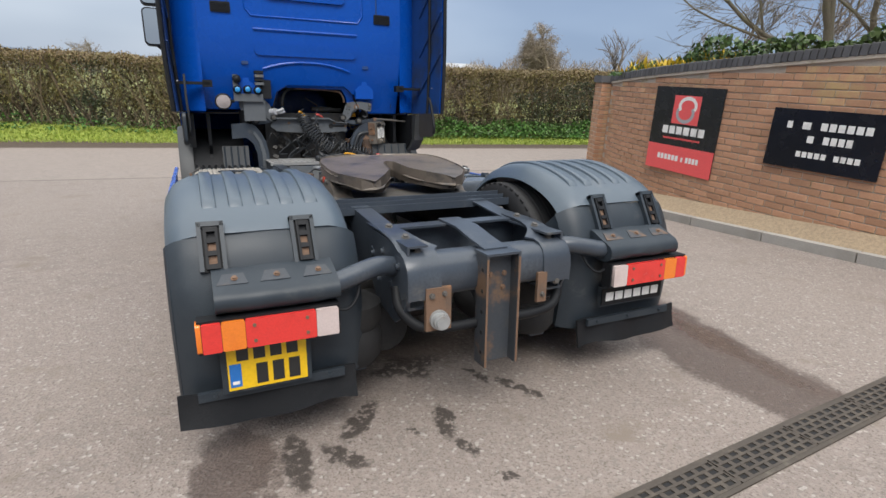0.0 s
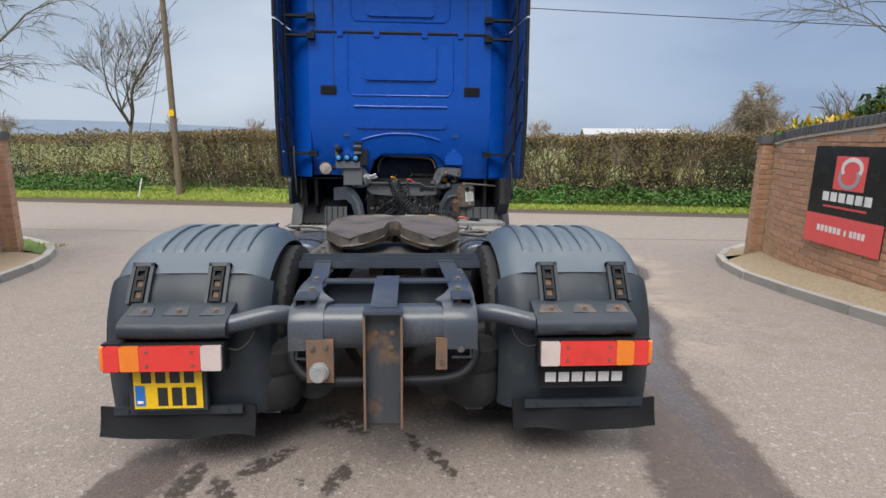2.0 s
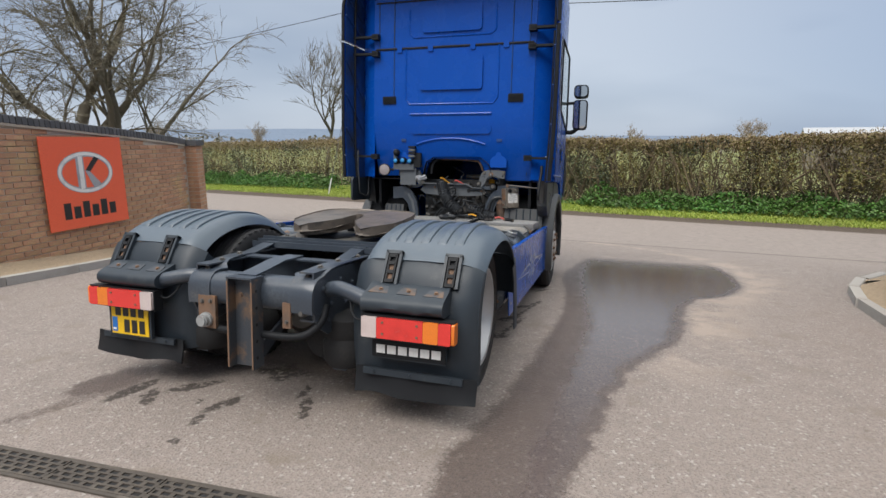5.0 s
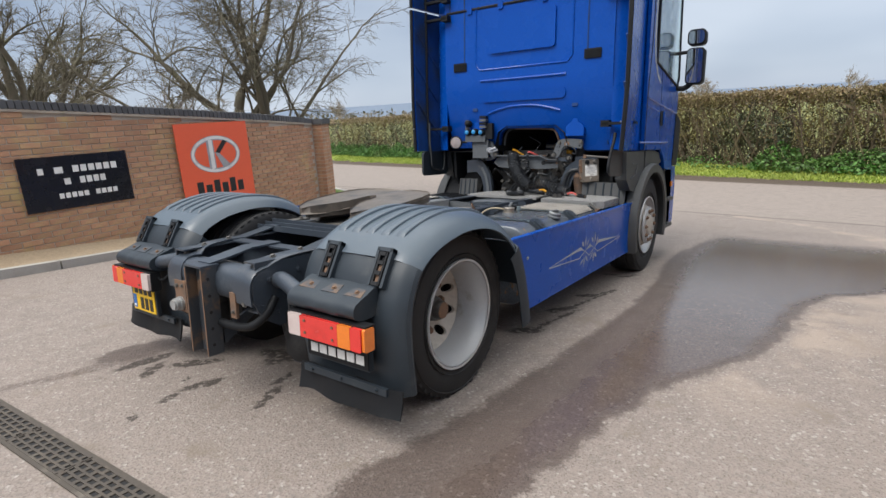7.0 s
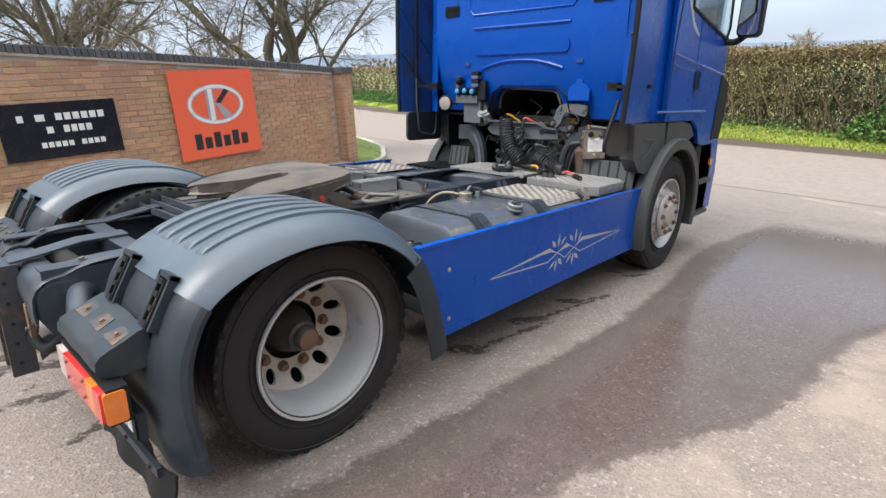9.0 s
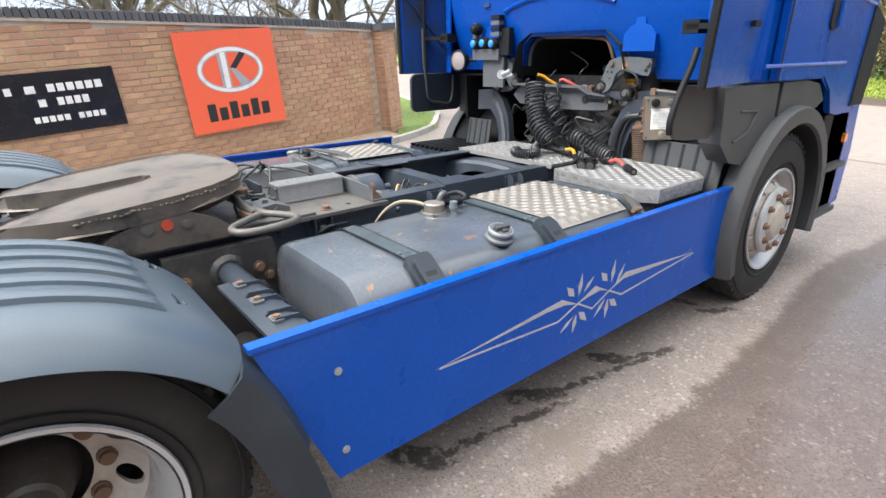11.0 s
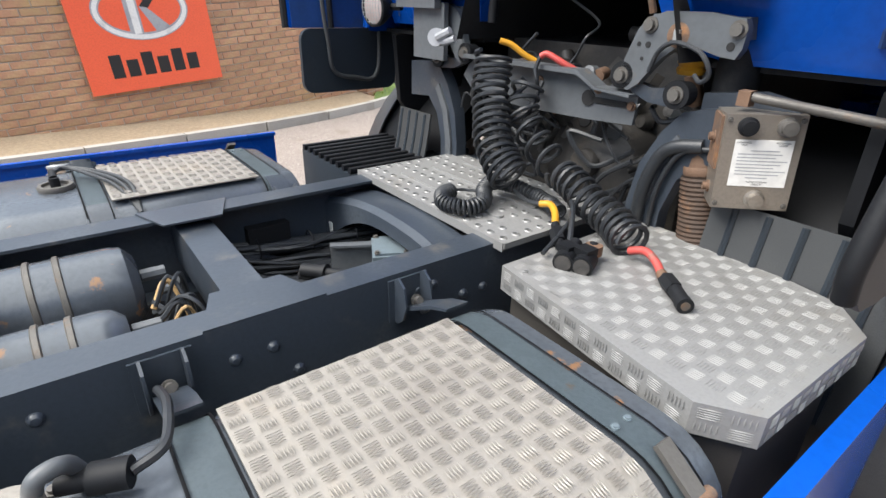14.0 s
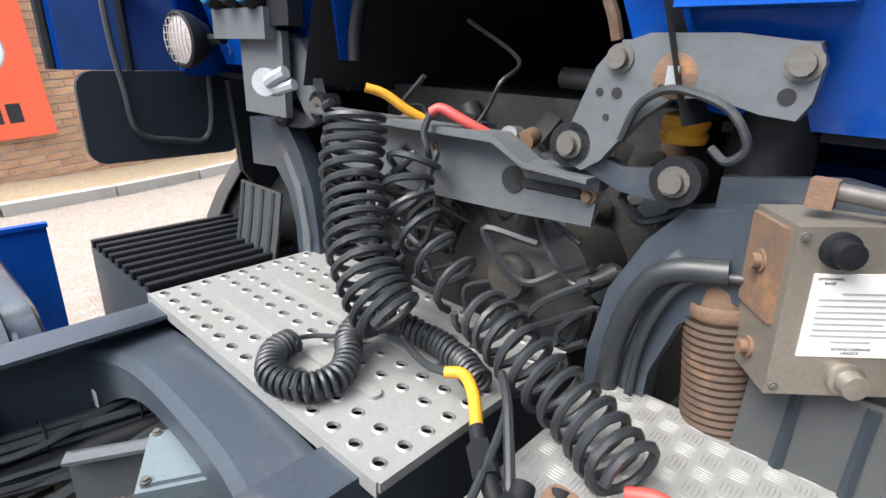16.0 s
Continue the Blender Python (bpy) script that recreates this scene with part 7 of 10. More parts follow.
# ---- chequer-plate box and the left battery box ----
def step_box():
    bm = bm_new()
    top = [(0.446, 2.558), (0.98, 2.485), (1.07, 2.545), (1.08, 2.94), (1.0, 3.04), (0.74, 3.10), (0.446, 3.10)]
    prism(bm, top, "z", 0.785, 0.850)
    soften(bm, 0.008, 2)
    b = part("step_box", bm, ALU, truck, "bright aluminium chequer-plate box with cut corners")
    nu, nv = 17, 16
    inside = lambda x, y: 0.456 < x < 1.062 and 2.570 - 0.137 * (x - 0.446) < y < 3.09 and y > 2.500 + (x - 0.98) * 0.67 and not (x > 0.74 and y > 3.09 - (x - 0.74) * 0.24) and not (x > 1.0 and y > 3.03 - (x - 1.0) * 1.25)
    verts = tread_bars(lambda u, v, h: (0.452 + 0.0365 * u, 2.535 + 0.0350 * v, 0.8502 + h), nu, nv, ALU, b, rise=0.0010)
    me = verts.data
    bm = bmesh.new()
    bm.from_mesh(me)
    bmesh.ops.delete(bm, geom=[v for v in bm.verts if not inside(v.co.x, v.co.y)], context="VERTS")
    bm.to_mesh(me)
    bm.free()
    # bars on the upright faces
    tread_bars(lambda u, v, h: (0.452 + 0.0435 * u, 2.557 - 0.137 * 0.0435 * u - 0.0012 - h, 0.789 + 0.028 * v), 12, 2, ALU, b)
    tread_bars(lambda u, v, h: (0.982 + 0.086 * u / 2 + 0.6 * h, 2.486 + 0.058 * u / 2 - 0.8 * h, 0.789 + 0.028 * v), 2, 2, ALU, b)
    tread_bars(lambda u, v, h: (1.0715 + 0.010 * u / 10 + h, 2.555 + 0.038 * u, 0.789 + 0.028 * v), 10, 2, ALU, b)
    bolts([(0.50, 3.06, 0.850), (0.50, 2.58, 0.850)], (0, 0, 1), ALU, b, 0.006, 0.003, "rivet")
    bm = prism(bm_new(), [(0.46, 2.585), (0.965, 2.515), (1.045, 2.57), (1.055, 2.92), (0.98, 3.01), (0.72, 3.07), (0.46, 3.07)], "z", 0.30, 0.786)
    soften(bm, 0.012, 1)
    part("box_body", bm, FLAP, b, "dark dusty lower box")


step_box()


def battery_box():
    bm = box(bm_new(), -1.10, -0.60, 2.70, 3.32, 0.36, 0.775)
    soften(bm, 0.01, 2)
    b = part("battery_box", bm, GUARD_LOW, truck, "dark grey ribbed plastic battery cover")
    bm = prism(bm_new(), rounded(-0.012, 0.012, 0.775, 0.800, 0.005, 2), "y", 2.70, 3.32)
    r = part("cover_rib", bm, BLACK, b)
    r.matrix_basis = pose(-1.08, 0, 0)
    for k in range(1, 9):
        again(r, pose(-1.08 + 0.057 * k, 0, 0), b)


battery_box()


# ---- fifth wheel and its mounting ----
def fifth_wheel():
    half = [(0.0, 0.985), (0.08, 0.983), (0.16, 0.972), (0.24, 0.95), (0.30, 0.92), (0.35, 0.875), (0.388, 0.81), (0.41, 0.70), (0.41, 0.50), (0.39, 0.38), (0.30, 0.235), (0.235, 0.205), (0.19, 0.235), (0.125, 0.34), (0.058, 0.46), (0.040, 0.62), (0.030, 0.66), (0.0, 0.68)]
    outline = half + [(-x, y) for x, y in half[-2:0:-1]]
    bm = bm_new()
    tilt = lambda y: 0.998 + 0.105 * min(y - 0.64, 0.25)
    top = [bm.verts.new((x, y, tilt(y))) for x, y in outline]
    low = [bm.verts.new((x * 0.995, y, tilt(y) - 0.045)) for x, y in outline]
    skin(bm, top, low)
    bm.faces.new(top)
    bm.faces.new(low[::-1])
    bmesh.ops.triangulate(bm, faces=[f for f in bm.faces if len(f.verts) > 4])
    soften(bm, 0.010, 2, [e for e in bm.edges], 50)
    fw = part("fifth_wheel", bm, FIFTH, truck, "greasy brown-grey coupling plate with an open throat")
    # skirt and pivots
    bm = bm_new()
    inner = [(x * 0.93, 0.62 + (y - 0.62) * 0.93) for x, y in outline]
    a = [bm.verts.new((x, y, tilt(y) - 0.044)) for x, y in inner]
    b = [bm.verts.new((x * 0.97, y, tilt(y) - 0.085 + 0.03 * abs(y - 0.62))) for x, y in inner]
    skin(bm, a, b)
    bmesh.ops.solidify(bm, geom=bm.faces[:], thickness=0.014)
    part("plate_skirt", bm, FIFTH, fw, "dark greasy skirt under the plate")
    for s in (1, -1):
        bm = bm_new()
        prism(bm, [(0.40, 0.838), (0.88, 0.838), (0.80, 0.91), (0.72, 0.948), (0.56, 0.940), (0.48, 0.91)], "x", s * 0.30, s * 0.405)
        soften(bm, 0.008, 2)
        p = part("pivot_stand", bm, FIFTH, fw)
        bm = cyl(bm_new(), (s * 0.405, 0.64, 0.918), (s * 0.412, 0.64, 0.918), 0.018, 16)
        part("pivot_pin", bm, surface("red_paint_dab", (0.5, 0.06, 0.03), 0.6), fw)
        bolts([(s * 0.405, 0.58, 0.912), (s * 0.405, 0.70, 0.912)], (s, 0, 0), DULL, fw, 0.014, 0.008)
    # a rough bead of weld and grease along the rim
    bm = bm_new()
    rnd = random.Random(44)
    for p, q in zip(outline, outline[1:] + outline[:1]):
        if min(p[1], q[1]) < 0.36 or abs(p[0]) < 0.07 and p[1] < 0.75:
            continue
        n = max(2, int((Vector(q) - Vector(p)).length / 0.016))
        for k in range(n):
            x, y = p[0] + (q[0] - p[0]) * k / n, p[1] + (q[1] - p[1]) * k / n
            r = rnd.uniform(0.004, 0.009)
            c = Vector((x * 1.002, y + 0.001, tilt(y) - rnd.uniform(0.004, 0.012)))
            bmesh.ops.create_icosphere(bm, subdivisions=1, radius=r, matrix=Matrix.Translation(c) @ Matrix.Diagonal((1, rnd.uniform(0.8, 1.6), 0.7, 1)))
    part("weld_bead", bm, FIFTH, fw, "rough greasy weld bead on the rim", kind="stuff")
    # release handle
    bm = tube(bm_new(), curve_pts([(0.34, 0.95, 0.905), (0.43, 0.945, 0.908), (0.52, 0.99, 0.912), (0.585, 1.012, 0.914), (0.625, 0.985, 0.914), (0.640, 0.92, 0.912), (0.638, 0.84, 0.910), (0.610, 0.80, 0.909), (0.555, 0.80, 0.908), (0.50, 0.86, 0.907), (0.455, 0.925, 0.907)], 8), 0.0125, 10)
    part("release_handle", bm, DULL, fw, "bent steel release handle")
    bm = prism(bm_new(), [(0.33, 0.90), (0.40, 0.905), (0.43, 0.94), (0.41, 0.985), (0.33, 0.975)], "z", 0.880, 0.902)
    soften(bm, 0.004, 1)
    part("lock_casting", bm, RUST, fw)
    bm = tube(bm_new(), [(0.10, 0.90, 0.925), (0.22, 0.925, 0.918), (0.33, 0.925, 0.905), (0.40, 0.935, 0.898)], 0.017, 10)
    part("lock_bar", bm, DULL, fw)
    bm = box(bm_new(), 0.10, 0.135, 0.895, 0.94, 0.90, 0.955)
    box(bm, 0.08, 0.16, 0.90, 0.91, 0.94, 0.965)
    soften(bm, 0.004, 1)
    part("lock_lug", bm, RUST, fw, "rusty lug on the release bar")
    # base plate with a raised strip along its rear part
    bm = prism(bm_new(), [(-0.49, 0.20), (0.40, 0.20), (0.385, 0.70), (0.372, 1.53), (-0.49, 1.53)], "z", 0.824, 0.838)
    soften(bm, 0.003, 1)
    bp = part("mounting_plate", bm, DULL, truck, "worn dull steel mounting plate on the rails")
    for s in (1, -1):
        xc = 0.325 if s > 0 else -0.445
        bm = box(bm_new(), xc - 0.045, xc + 0.045, 0.22, 1.185, 0.8385, 0.850)
        soften(bm, 0.003, 1)
        part("raised_strip", bm, DULL, bp, "", False)
        bolts([(xc - 0.005, 1.255, 0.838)], (0, 0, 1), RUST, bp, 0.016, 0.013)
        bolts([(xc + 0.005, y, 0.850) for y in (0.36, 0.52, 0.80)], (0, 0, 1), DULL, bp, 0.013, 0.010)
    bm = bm_new()
    for x, y in ((0.30, 1.37), (-0.42, 1.37), (0.335, 1.075), (0.335, 1.10)):
        cyl(bm, (x, y, 0.8375 + (0.0125 if y < 1.2 else 0.0)), (x, y, 0.8390 + (0.0125 if y < 1.2 else 0.0)), 0.011, 14)
    part("plate_hole", bm, DARK, bp, kind="stuff")
    for k, y in enumerate((0.02, 0.08, 0.14)):
        bm = bm_new()
        prism(bm, [(y, 0.812 + 0.012 * k), (y + 0.05, 0.812 + 0.012 * k), (y + 0.05, 0.832 + 0.012 * k), (y + 0.012, 0.832 + 0.012 * k), (y + 0.008, 0.850 + 0.012 * k), (y, 0.850 + 0.012 * k)], "x", -0.485, 0.485)
        soften(bm, 0.003, 1)
        part("angle_bar", bm, CHASSIS, truck, "dark steel angle across the rails")
    # angle with gussets at the front edge
    bm = prism(bm_new(), [(-0.47, 0.846), (0.35, 0.846), (0.315, 0.902), (-0.47, 0.925)], "y", 1.462, 1.470)
    prism(bm, [(1.463, 0.8385), (1.525, 0.8385), (1.525, 0.846), (1.463, 0.846)], "x", -0.47, 0.352)
    soften(bm, 0.002, 1)
    an = part("stop_angle", bm, STEEL_GREY, truck, "worn steel angle with gussets")
    bm = prism(bm_new(), [(1.471, 0.846), (1.520, 0.846), (1.471, 0.90)], "x", -0.005, 0.005)
    gs = part("gusset", bm, RUST, an, "rusty gusset", False)
    gs.matrix_basis = pose(-0.34, 0, 0)
    for x in (-0.12, 0.06, 0.335):
        again(gs, pose(x, 0, 0), an)


fifth_wheel()


def carriage_units():
    """Two ribbed units, the slide's castings and cables in front of the coupling plate."""
    rnd = random.Random(3)
    for x0, x1 in ((0.035, 0.128), (-0.310, -0.222)):
        bm = box(bm_new(), x0, x1, 1.135, 1.440, 0.8385, 0.921)
        soften(bm, 0.003, 1)
        u = part("valve_unit", bm, CASE, truck, "silver ribbed aluminium electronic unit")
        bm = bm_new()
        for k in range(4):
            x = x0 + 0.012 + 0.022 * k
            box(bm, x, x + 0.008, 1.137, 1.438, 0.9205, 0.9245)
        box(bm, x1 - 0.001, x1 + 0.006, 1.137, 1.438, 0.912, 0.922)
        box(bm, x1 - 0.001, x1 + 0.005, 1.137, 1.438, 0.842, 0.850)
        part("cooling_rib", bm, CASE, u, "", False)
        for y0, y1, dy in ((1.440, 1.446, 0.01), (1.129, 1.135, -0.01)):
            bm = box(bm_new(), x0 + 0.004, x1 - 0.004, y0, y1, 0.842, 0.918)
            soften(bm, 0.002, 1)
            end = part("end_plate", bm, STEEL_GREY, u, "grey end plate")
            for x in (x0 + 0.014, x1 - 0.014):
                for z in (0.855, 0.905):
                    part("end_screw", cyl(bm_new(), (x, (y0 + y1) / 2, z), (x, (y0 + y1) / 2 + dy, z), 0.007, 8), DULL, end)
    # upright plate behind the units
    bm = box(bm_new(), -0.34, 0.02, 1.095, 1.105, 0.838, 0.912)
    box(bm, -0.34, 0.02, 1.105, 1.128, 0.838, 0.844)
    soften(bm, 0.002, 1)
    part("unit_bracket", bm, CHASSIS, truck, "dark upright bracket plate")
    # plug with a pale label, and two brown valve bodies
    bm = box(bm_new(), -0.285, -0.215, 1.01, 1.06, 0.838, 0.912)
    soften(bm, 0.004, 1)
    plug = part("wired_plug", bm, BLACK, truck, "black wired plug with a pale label")
    part("label_plate", box(bm_new(), -0.280, -0.220, 1.012, 1.058, 0.9122, 0.9136), CASE, plug, "pale worn label", False)
    for k in range(4):
        part("plug_pin", cyl(bm_new(), (-0.214, 1.018 + 0.011 * k, 0.878), (-0.196, 1.018 + 0.011 * k, 0.878), 0.004, 8), BRASS_PIN, plug)
    for x, y, h in ((-0.42, 1.05, 0.075), (-0.02, 1.015, 0.070)):
        bm = spin(bm_new(), [(0.0, 0.0), (0.030, 0.0), (0.030, 0.018), (0.026, 0.022), (0.026, h - 0.01), (0.030, h - 0.008), (0.028, h), (0.0, h + 0.002)], (x, y, 0.838), (0.15, 0.1, 1), 20)
        v = part("valve_body", bm, RUST, truck, "brown corroded round valve body")
        bm = spin(bm_new(), [(0.031, 0.0), (0.033, 0.003), (0.033, 0.009), (0.031, 0.012)], (x + 0.006, y + 0.004, 0.878), (0.15, 0.1, 1), 20)
        part("valve_clip", bm, DULL, v)
    # slide lock castings
    bm = prism(bm_new(), [(0.985, 0.838), (1.120, 0.838), (1.118, 0.868), (1.085, 0.880), (1.06, 0.888), (1.00, 0.882), (0.985, 0.87)], "x", 0.16, 0.275)
    box(bm, 0.05, 0.20, 1.01, 1.10, 0.838, 0.865)
    soften(bm, 0.005, 2)
    lock = part("slide_lock", bm, STEEL_GREY, truck, "greasy grey cast slide lock")
    bolts([(0.275, 1.06, 0.862), (0.275, 1.015, 0.855)], (1, 0, 0), DULL, lock, 0.012, 0.012)
    bolts([(0.22, 1.04, 0.886), (0.18, 1.09, 0.878)], (0, 0, 1), DULL, lock, 0.010, 0.008)
    bm = cyl(bm_new(), (0.20, 0.93, 0.858), (0.20, 1.0, 0.858), 0.020, 14)
    cyl(bm, (0.11, 0.95, 0.856), (0.11, 1.01, 0.856), 0.015, 12)
    part("lock_pin", bm, ENGINE, lock, "oily locking pin")
    # cables looped from the plugs over the units
    for ctrl, r in (([(-0.25, 1.06, 0.90), (-0.29, 1.10, 0.945), (-0.25, 1.16, 0.953), (-0.12, 1.19, 0.925), (-0.06, 1.20, 0.86)], 0.007),
                    ([(-0.24, 1.06, 0.885), (-0.25, 1.12, 0.935), (-0.23, 1.20, 0.940), (-0.12, 1.30, 0.935), (-0.02, 1.38, 0.905), (0.01, 1.42, 0.87)], 0.0055),
                    ([(-0.02, 1.02, 0.905), (-0.10, 1.07, 0.925), (-0.18, 1.14, 0.935), (-0.17, 1.18, 0.965), (-0.12, 1.20, 0.955), (-0.05, 1.17, 0.90), (-0.03, 1.15, 0.85)], 0.006),
                    ([(-0.42, 1.05, 0.91), (-0.38, 1.08, 0.935), (-0.33, 1.09, 0.93), (-0.30, 1.12, 0.925)], 0.008),
                    ([(-0.21, 1.03, 0.86), (-0.14, 1.05, 0.872), (-0.07, 1.06, 0.862), (-0.01, 1.10, 0.852)], 0.007),
                    ([(-0.21, 1.04, 0.88), (-0.15, 1.07, 0.90), (-0.10, 1.085, 0.87), (-0.04, 1.06, 0.845)], 0.006)):
        part("wiring", tube(bm_new(), curve_pts(ctrl, 8), r, 8), HOSE, truck, "black wiring loop")
    bm = bm_new()
    for k in range(3):
        tube(bm, curve_pts([(-0.165 + 0.004 * k, 1.165, 0.925), (-0.15, 1.18 + 0.006 * k, 0.955), (-0.158 + 0.004 * k, 1.17, 0.985 - 0.008 * k)], 5), 0.0035, 6)
    part("cable_tie", bm, BLACK, truck, "black cable tie round the wiring")
    for k in range(9):
        x, y = rnd.uniform(-0.2, 0.14), rnd.uniform(1.0, 1.10)
        bm = box(bm_new(), -0.012, 0.012, -0.016, 0.016, 0.0, rnd.uniform(0.02, 0.05), Matrix.Translation((x, y, 0.838)) @ Matrix.Rotation(rnd.uniform(-0.6, 0.6), 4, "Z"))
        soften(bm, 0.003, 1)
        part("pipe_fitting", bm, (BLACK, STEEL_GREY, DULL)[k % 3], truck, "small greasy fitting on the plate")


carriage_units()


def set_over(build):
    """Builds parts carried by the rails and moves them with these."""
    before = set(truck.children)
    build()
    for o in set(truck.children) - before:
        o.location += SHIFT


def modules():
    rnd = random.Random(3)
    for x, z, r, y1 in ((-0.16, 0.745, 0.112, 1.86), (0.10, 0.735, 0.085, 1.80)):
        bm = spin(bm_new(), [(0.0, 0.0), (r * 0.7, 0.006), (r * 0.95, 0.03), (r, 0.06), (r, y1 - 1.42 - 0.06), (r * 0.95, y1 - 1.42 - 0.03), (r * 0.7, y1 - 1.42 - 0.006), (0.0, y1 - 1.42)], (x, 1.42, z), (0, 1, 0), 36)
        at = part("air_tank", bm, TANK, truck, "dark grey cylindrical air tank between the rails")
        for y in (1.63, 1.69):
            bm = spin(bm_new(), [(r, -0.008), (r + 0.005, -0.005), (r + 0.005, 0.005), (r, 0.008)], (x, y, z), (0, 1, 0), 36)
            part("tank_band", bm, DULL, at)
        bm = cyl(bm_new(), (x, y1, z + 0.02), (x, y1 + 0.06, z + 0.02), 0.018, 8)
        cyl(bm, (x + 0.03, y1 + 0.03, z - 0.02), (x + 0.03, y1 + 0.10, z - 0.02), 0.014, 8)
        part("air_fitting", bm, STEEL_GREY, at, "grey air fitting")
    # crossmember with its gusset, hoses and loom
    bm = bm_new()
    prism(bm, [(1.985, 0.70), (1.985, 0.838), (2.085, 0.838), (2.085, 0.70), (2.078, 0.70), (2.078, 0.831), (1.992, 0.831), (1.992, 0.70)], "x", -0.365, 0.365)
    soften(bm, 0.005, 2)
    cm = part("crossmember", bm, CHASSIS, truck, "dark folded steel cross-member")
    for s in (1, -1):
        bm = prism(bm_new(), [(s * 0.23, 1.95), (s * 0.372, 1.90), (s * 0.372, 2.16), (s * 0.23, 2.11)], "z", 0.8625, 0.868)
        part("gusset", bm, CHASSIS, cm, "", False)
    for k in range(16):
        x = rnd.uniform(-0.10, 0.26)
        bm = tube(bm_new(), curve_pts([(x, 1.86, 0.72 + rnd.uniform(-0.06, 0.08)), (x + rnd.uniform(-0.08, 0.08), 1.91, 0.80 + rnd.uniform(-0.08, 0.04)), (x + rnd.uniform(-0.1, 0.1), 1.95, 0.72 + rnd.uniform(-0.1, 0.06)), (x + rnd.uniform(-0.1, 0.1), 1.96, 0.55)], 6), rnd.uniform(0.004, 0.009), 6)
        part("air_line", bm, HOSE if k % 5 else surface("tan_line", (0.42, 0.27, 0.12), 0.5), truck, "thin bundled air line")
    for k in range(12):
        x0 = rnd.uniform(-0.34, -0.27)
        bm = tube(bm_new(), curve_pts([(x0, 2.1, 0.66 + rnd.uniform(-0.05, 0.05)), (x0 + rnd.uniform(-0.04, 0.10), 2.35, 0.63 + rnd.uniform(-0.05, 0.06)), (x0 + rnd.uniform(0.0, 0.12), 2.6, 0.64 + rnd.uniform(-0.05, 0.06)), (x0 + rnd.uniform(0, 0.2), 2.95, 0.68)], 6), rnd.uniform(0.006, 0.013), 6)
        part("cable_loom", bm, HOSE, truck, "black cable loom inside the rail")
    bm = tube(bm_new(), [(-0.31, 2.09, 0.62), (-0.24, 2.62, 0.64)], 0.026, 10)
    part("conduit", bm, BLACK, truck, "black conduit")
    # grey valve unit on a bracket, tagged loom and its round connectors
    m = Matrix.Translation((0.010, 2.545, 0.700)) @ Matrix.Rotation(radians(-28), 4, "Z")
    bm = box(bm_new(), -0.075, 0.075, -0.060, 0.060, -0.055, 0.040, m)
    soften(bm, 0.008, 2)
    box(bm, -0.066, 0.066, -0.052, 0.052, 0.038, 0.048, m)
    unit = part("brake_valve_unit", bm, STRAP, truck, "blue-grey painted valve unit between the rails")
    for dx, dy in ((-0.06, -0.045), (0.06, -0.045), (0.06, 0.045), (-0.06, 0.045)):
        part("unit_screw", stud(bm_new(), m @ Vector((dx, dy, 0.048)), (0, 0, 1), 0.006, 0.004), DULL, unit)
    for dx in (-0.03, 0.03):
        part("unit_port", cyl(bm_new(), m @ Vector((0.075, dx, -0.01)), m @ Vector((0.105, dx, -0.01)), 0.016, 12), DARK, unit)
    m = Matrix.Translation((-0.105, 2.47, 0.69)) @ Matrix.Rotation(radians(-28), 4, "Z")
    bm = box(bm_new(), -0.016, 0.016, -0.075, 0.060, 0.028, 0.036, m)
    box(bm, -0.016, -0.010, -0.075, 0.060, -0.08, 0.036, m)
    soften(bm, 0.002, 1)
    part("unit_bracket", bm, STEEL_GREY, unit, "bare grey bracket with two tabs")
    for k in range(9):
        dx, dz = rnd.uniform(-0.025, 0.025), rnd.uniform(-0.02, 0.02)
        bm = tube(bm_new(), curve_pts([(-0.33 + dx, 2.09, 0.705 + dz), (-0.315 + dx, 2.25, 0.69 + 0.8 * dz), (-0.30 + dx, 2.42, 0.675 + dz), (-0.26 + dx, 2.64, 0.672 + dz)], 6), rnd.uniform(0.006, 0.011), 7)
        part("cable_loom", bm, HOSE, truck, "black cable loom inside the rail")
    for y in (2.22, 2.40, 2.56):
        part("loom_tie", spin(bm_new(), [(0.036, -0.003), (0.039, 0.0), (0.036, 0.003)], (-0.315 + 0.10 * max(0.0, y - 2.2), y, 0.69 - 0.03 * (y - 2.2)), (0, 1, 0), 16), BLACK, truck)
    bm = box(bm_new(), -0.372, -0.325, 2.50, 2.503, 0.675, 0.715)
    part("white_tag", bm, SIGN_TEXT, truck, "small white tag on the loom", False)
    bm = box(bm_new(), -0.36, -0.315, 2.20, 2.34, 0.70, 0.76)
    soften(bm, 0.01, 2)
    part("junction_box", bm, BLACK, truck, "black junction box on the rail's inner side")
    for x, y, z in ((0.02, 2.24, 0.735), (0.05, 2.20, 0.725), (0.085, 2.26, 0.74), (0.06, 2.23, 0.77)):
        bm = cyl(bm_new(), (x, y, z), (x + 0.05, y + 0.035, z + 0.005), 0.020, 12)
        cyl(bm, (x + 0.05, y + 0.035, z + 0.005), (x + 0.062, y + 0.043, z + 0.006), 0.024, 12)
        cyl(bm, (x + 0.062, y + 0.043, z + 0.006), (x + 0.13, y + 0.09, z + 0.012), 0.015, 10)
        part("cable_plug", bm, BLACK, truck, "black round cable plug")
        bm = tube(bm_new(), curve_pts([(x + 0.13, y + 0.09, z + 0.012), (x + 0.17, y + 0.12, z + 0.015), (x + 0.22, y + 0.13, z - 0.03), (x + 0.26, y + 0.08, z - 0.08)], 5), 0.005, 6)
        part("plug_cable", bm, HOSE if z < 0.76 else HOSE_YELLOW, truck)
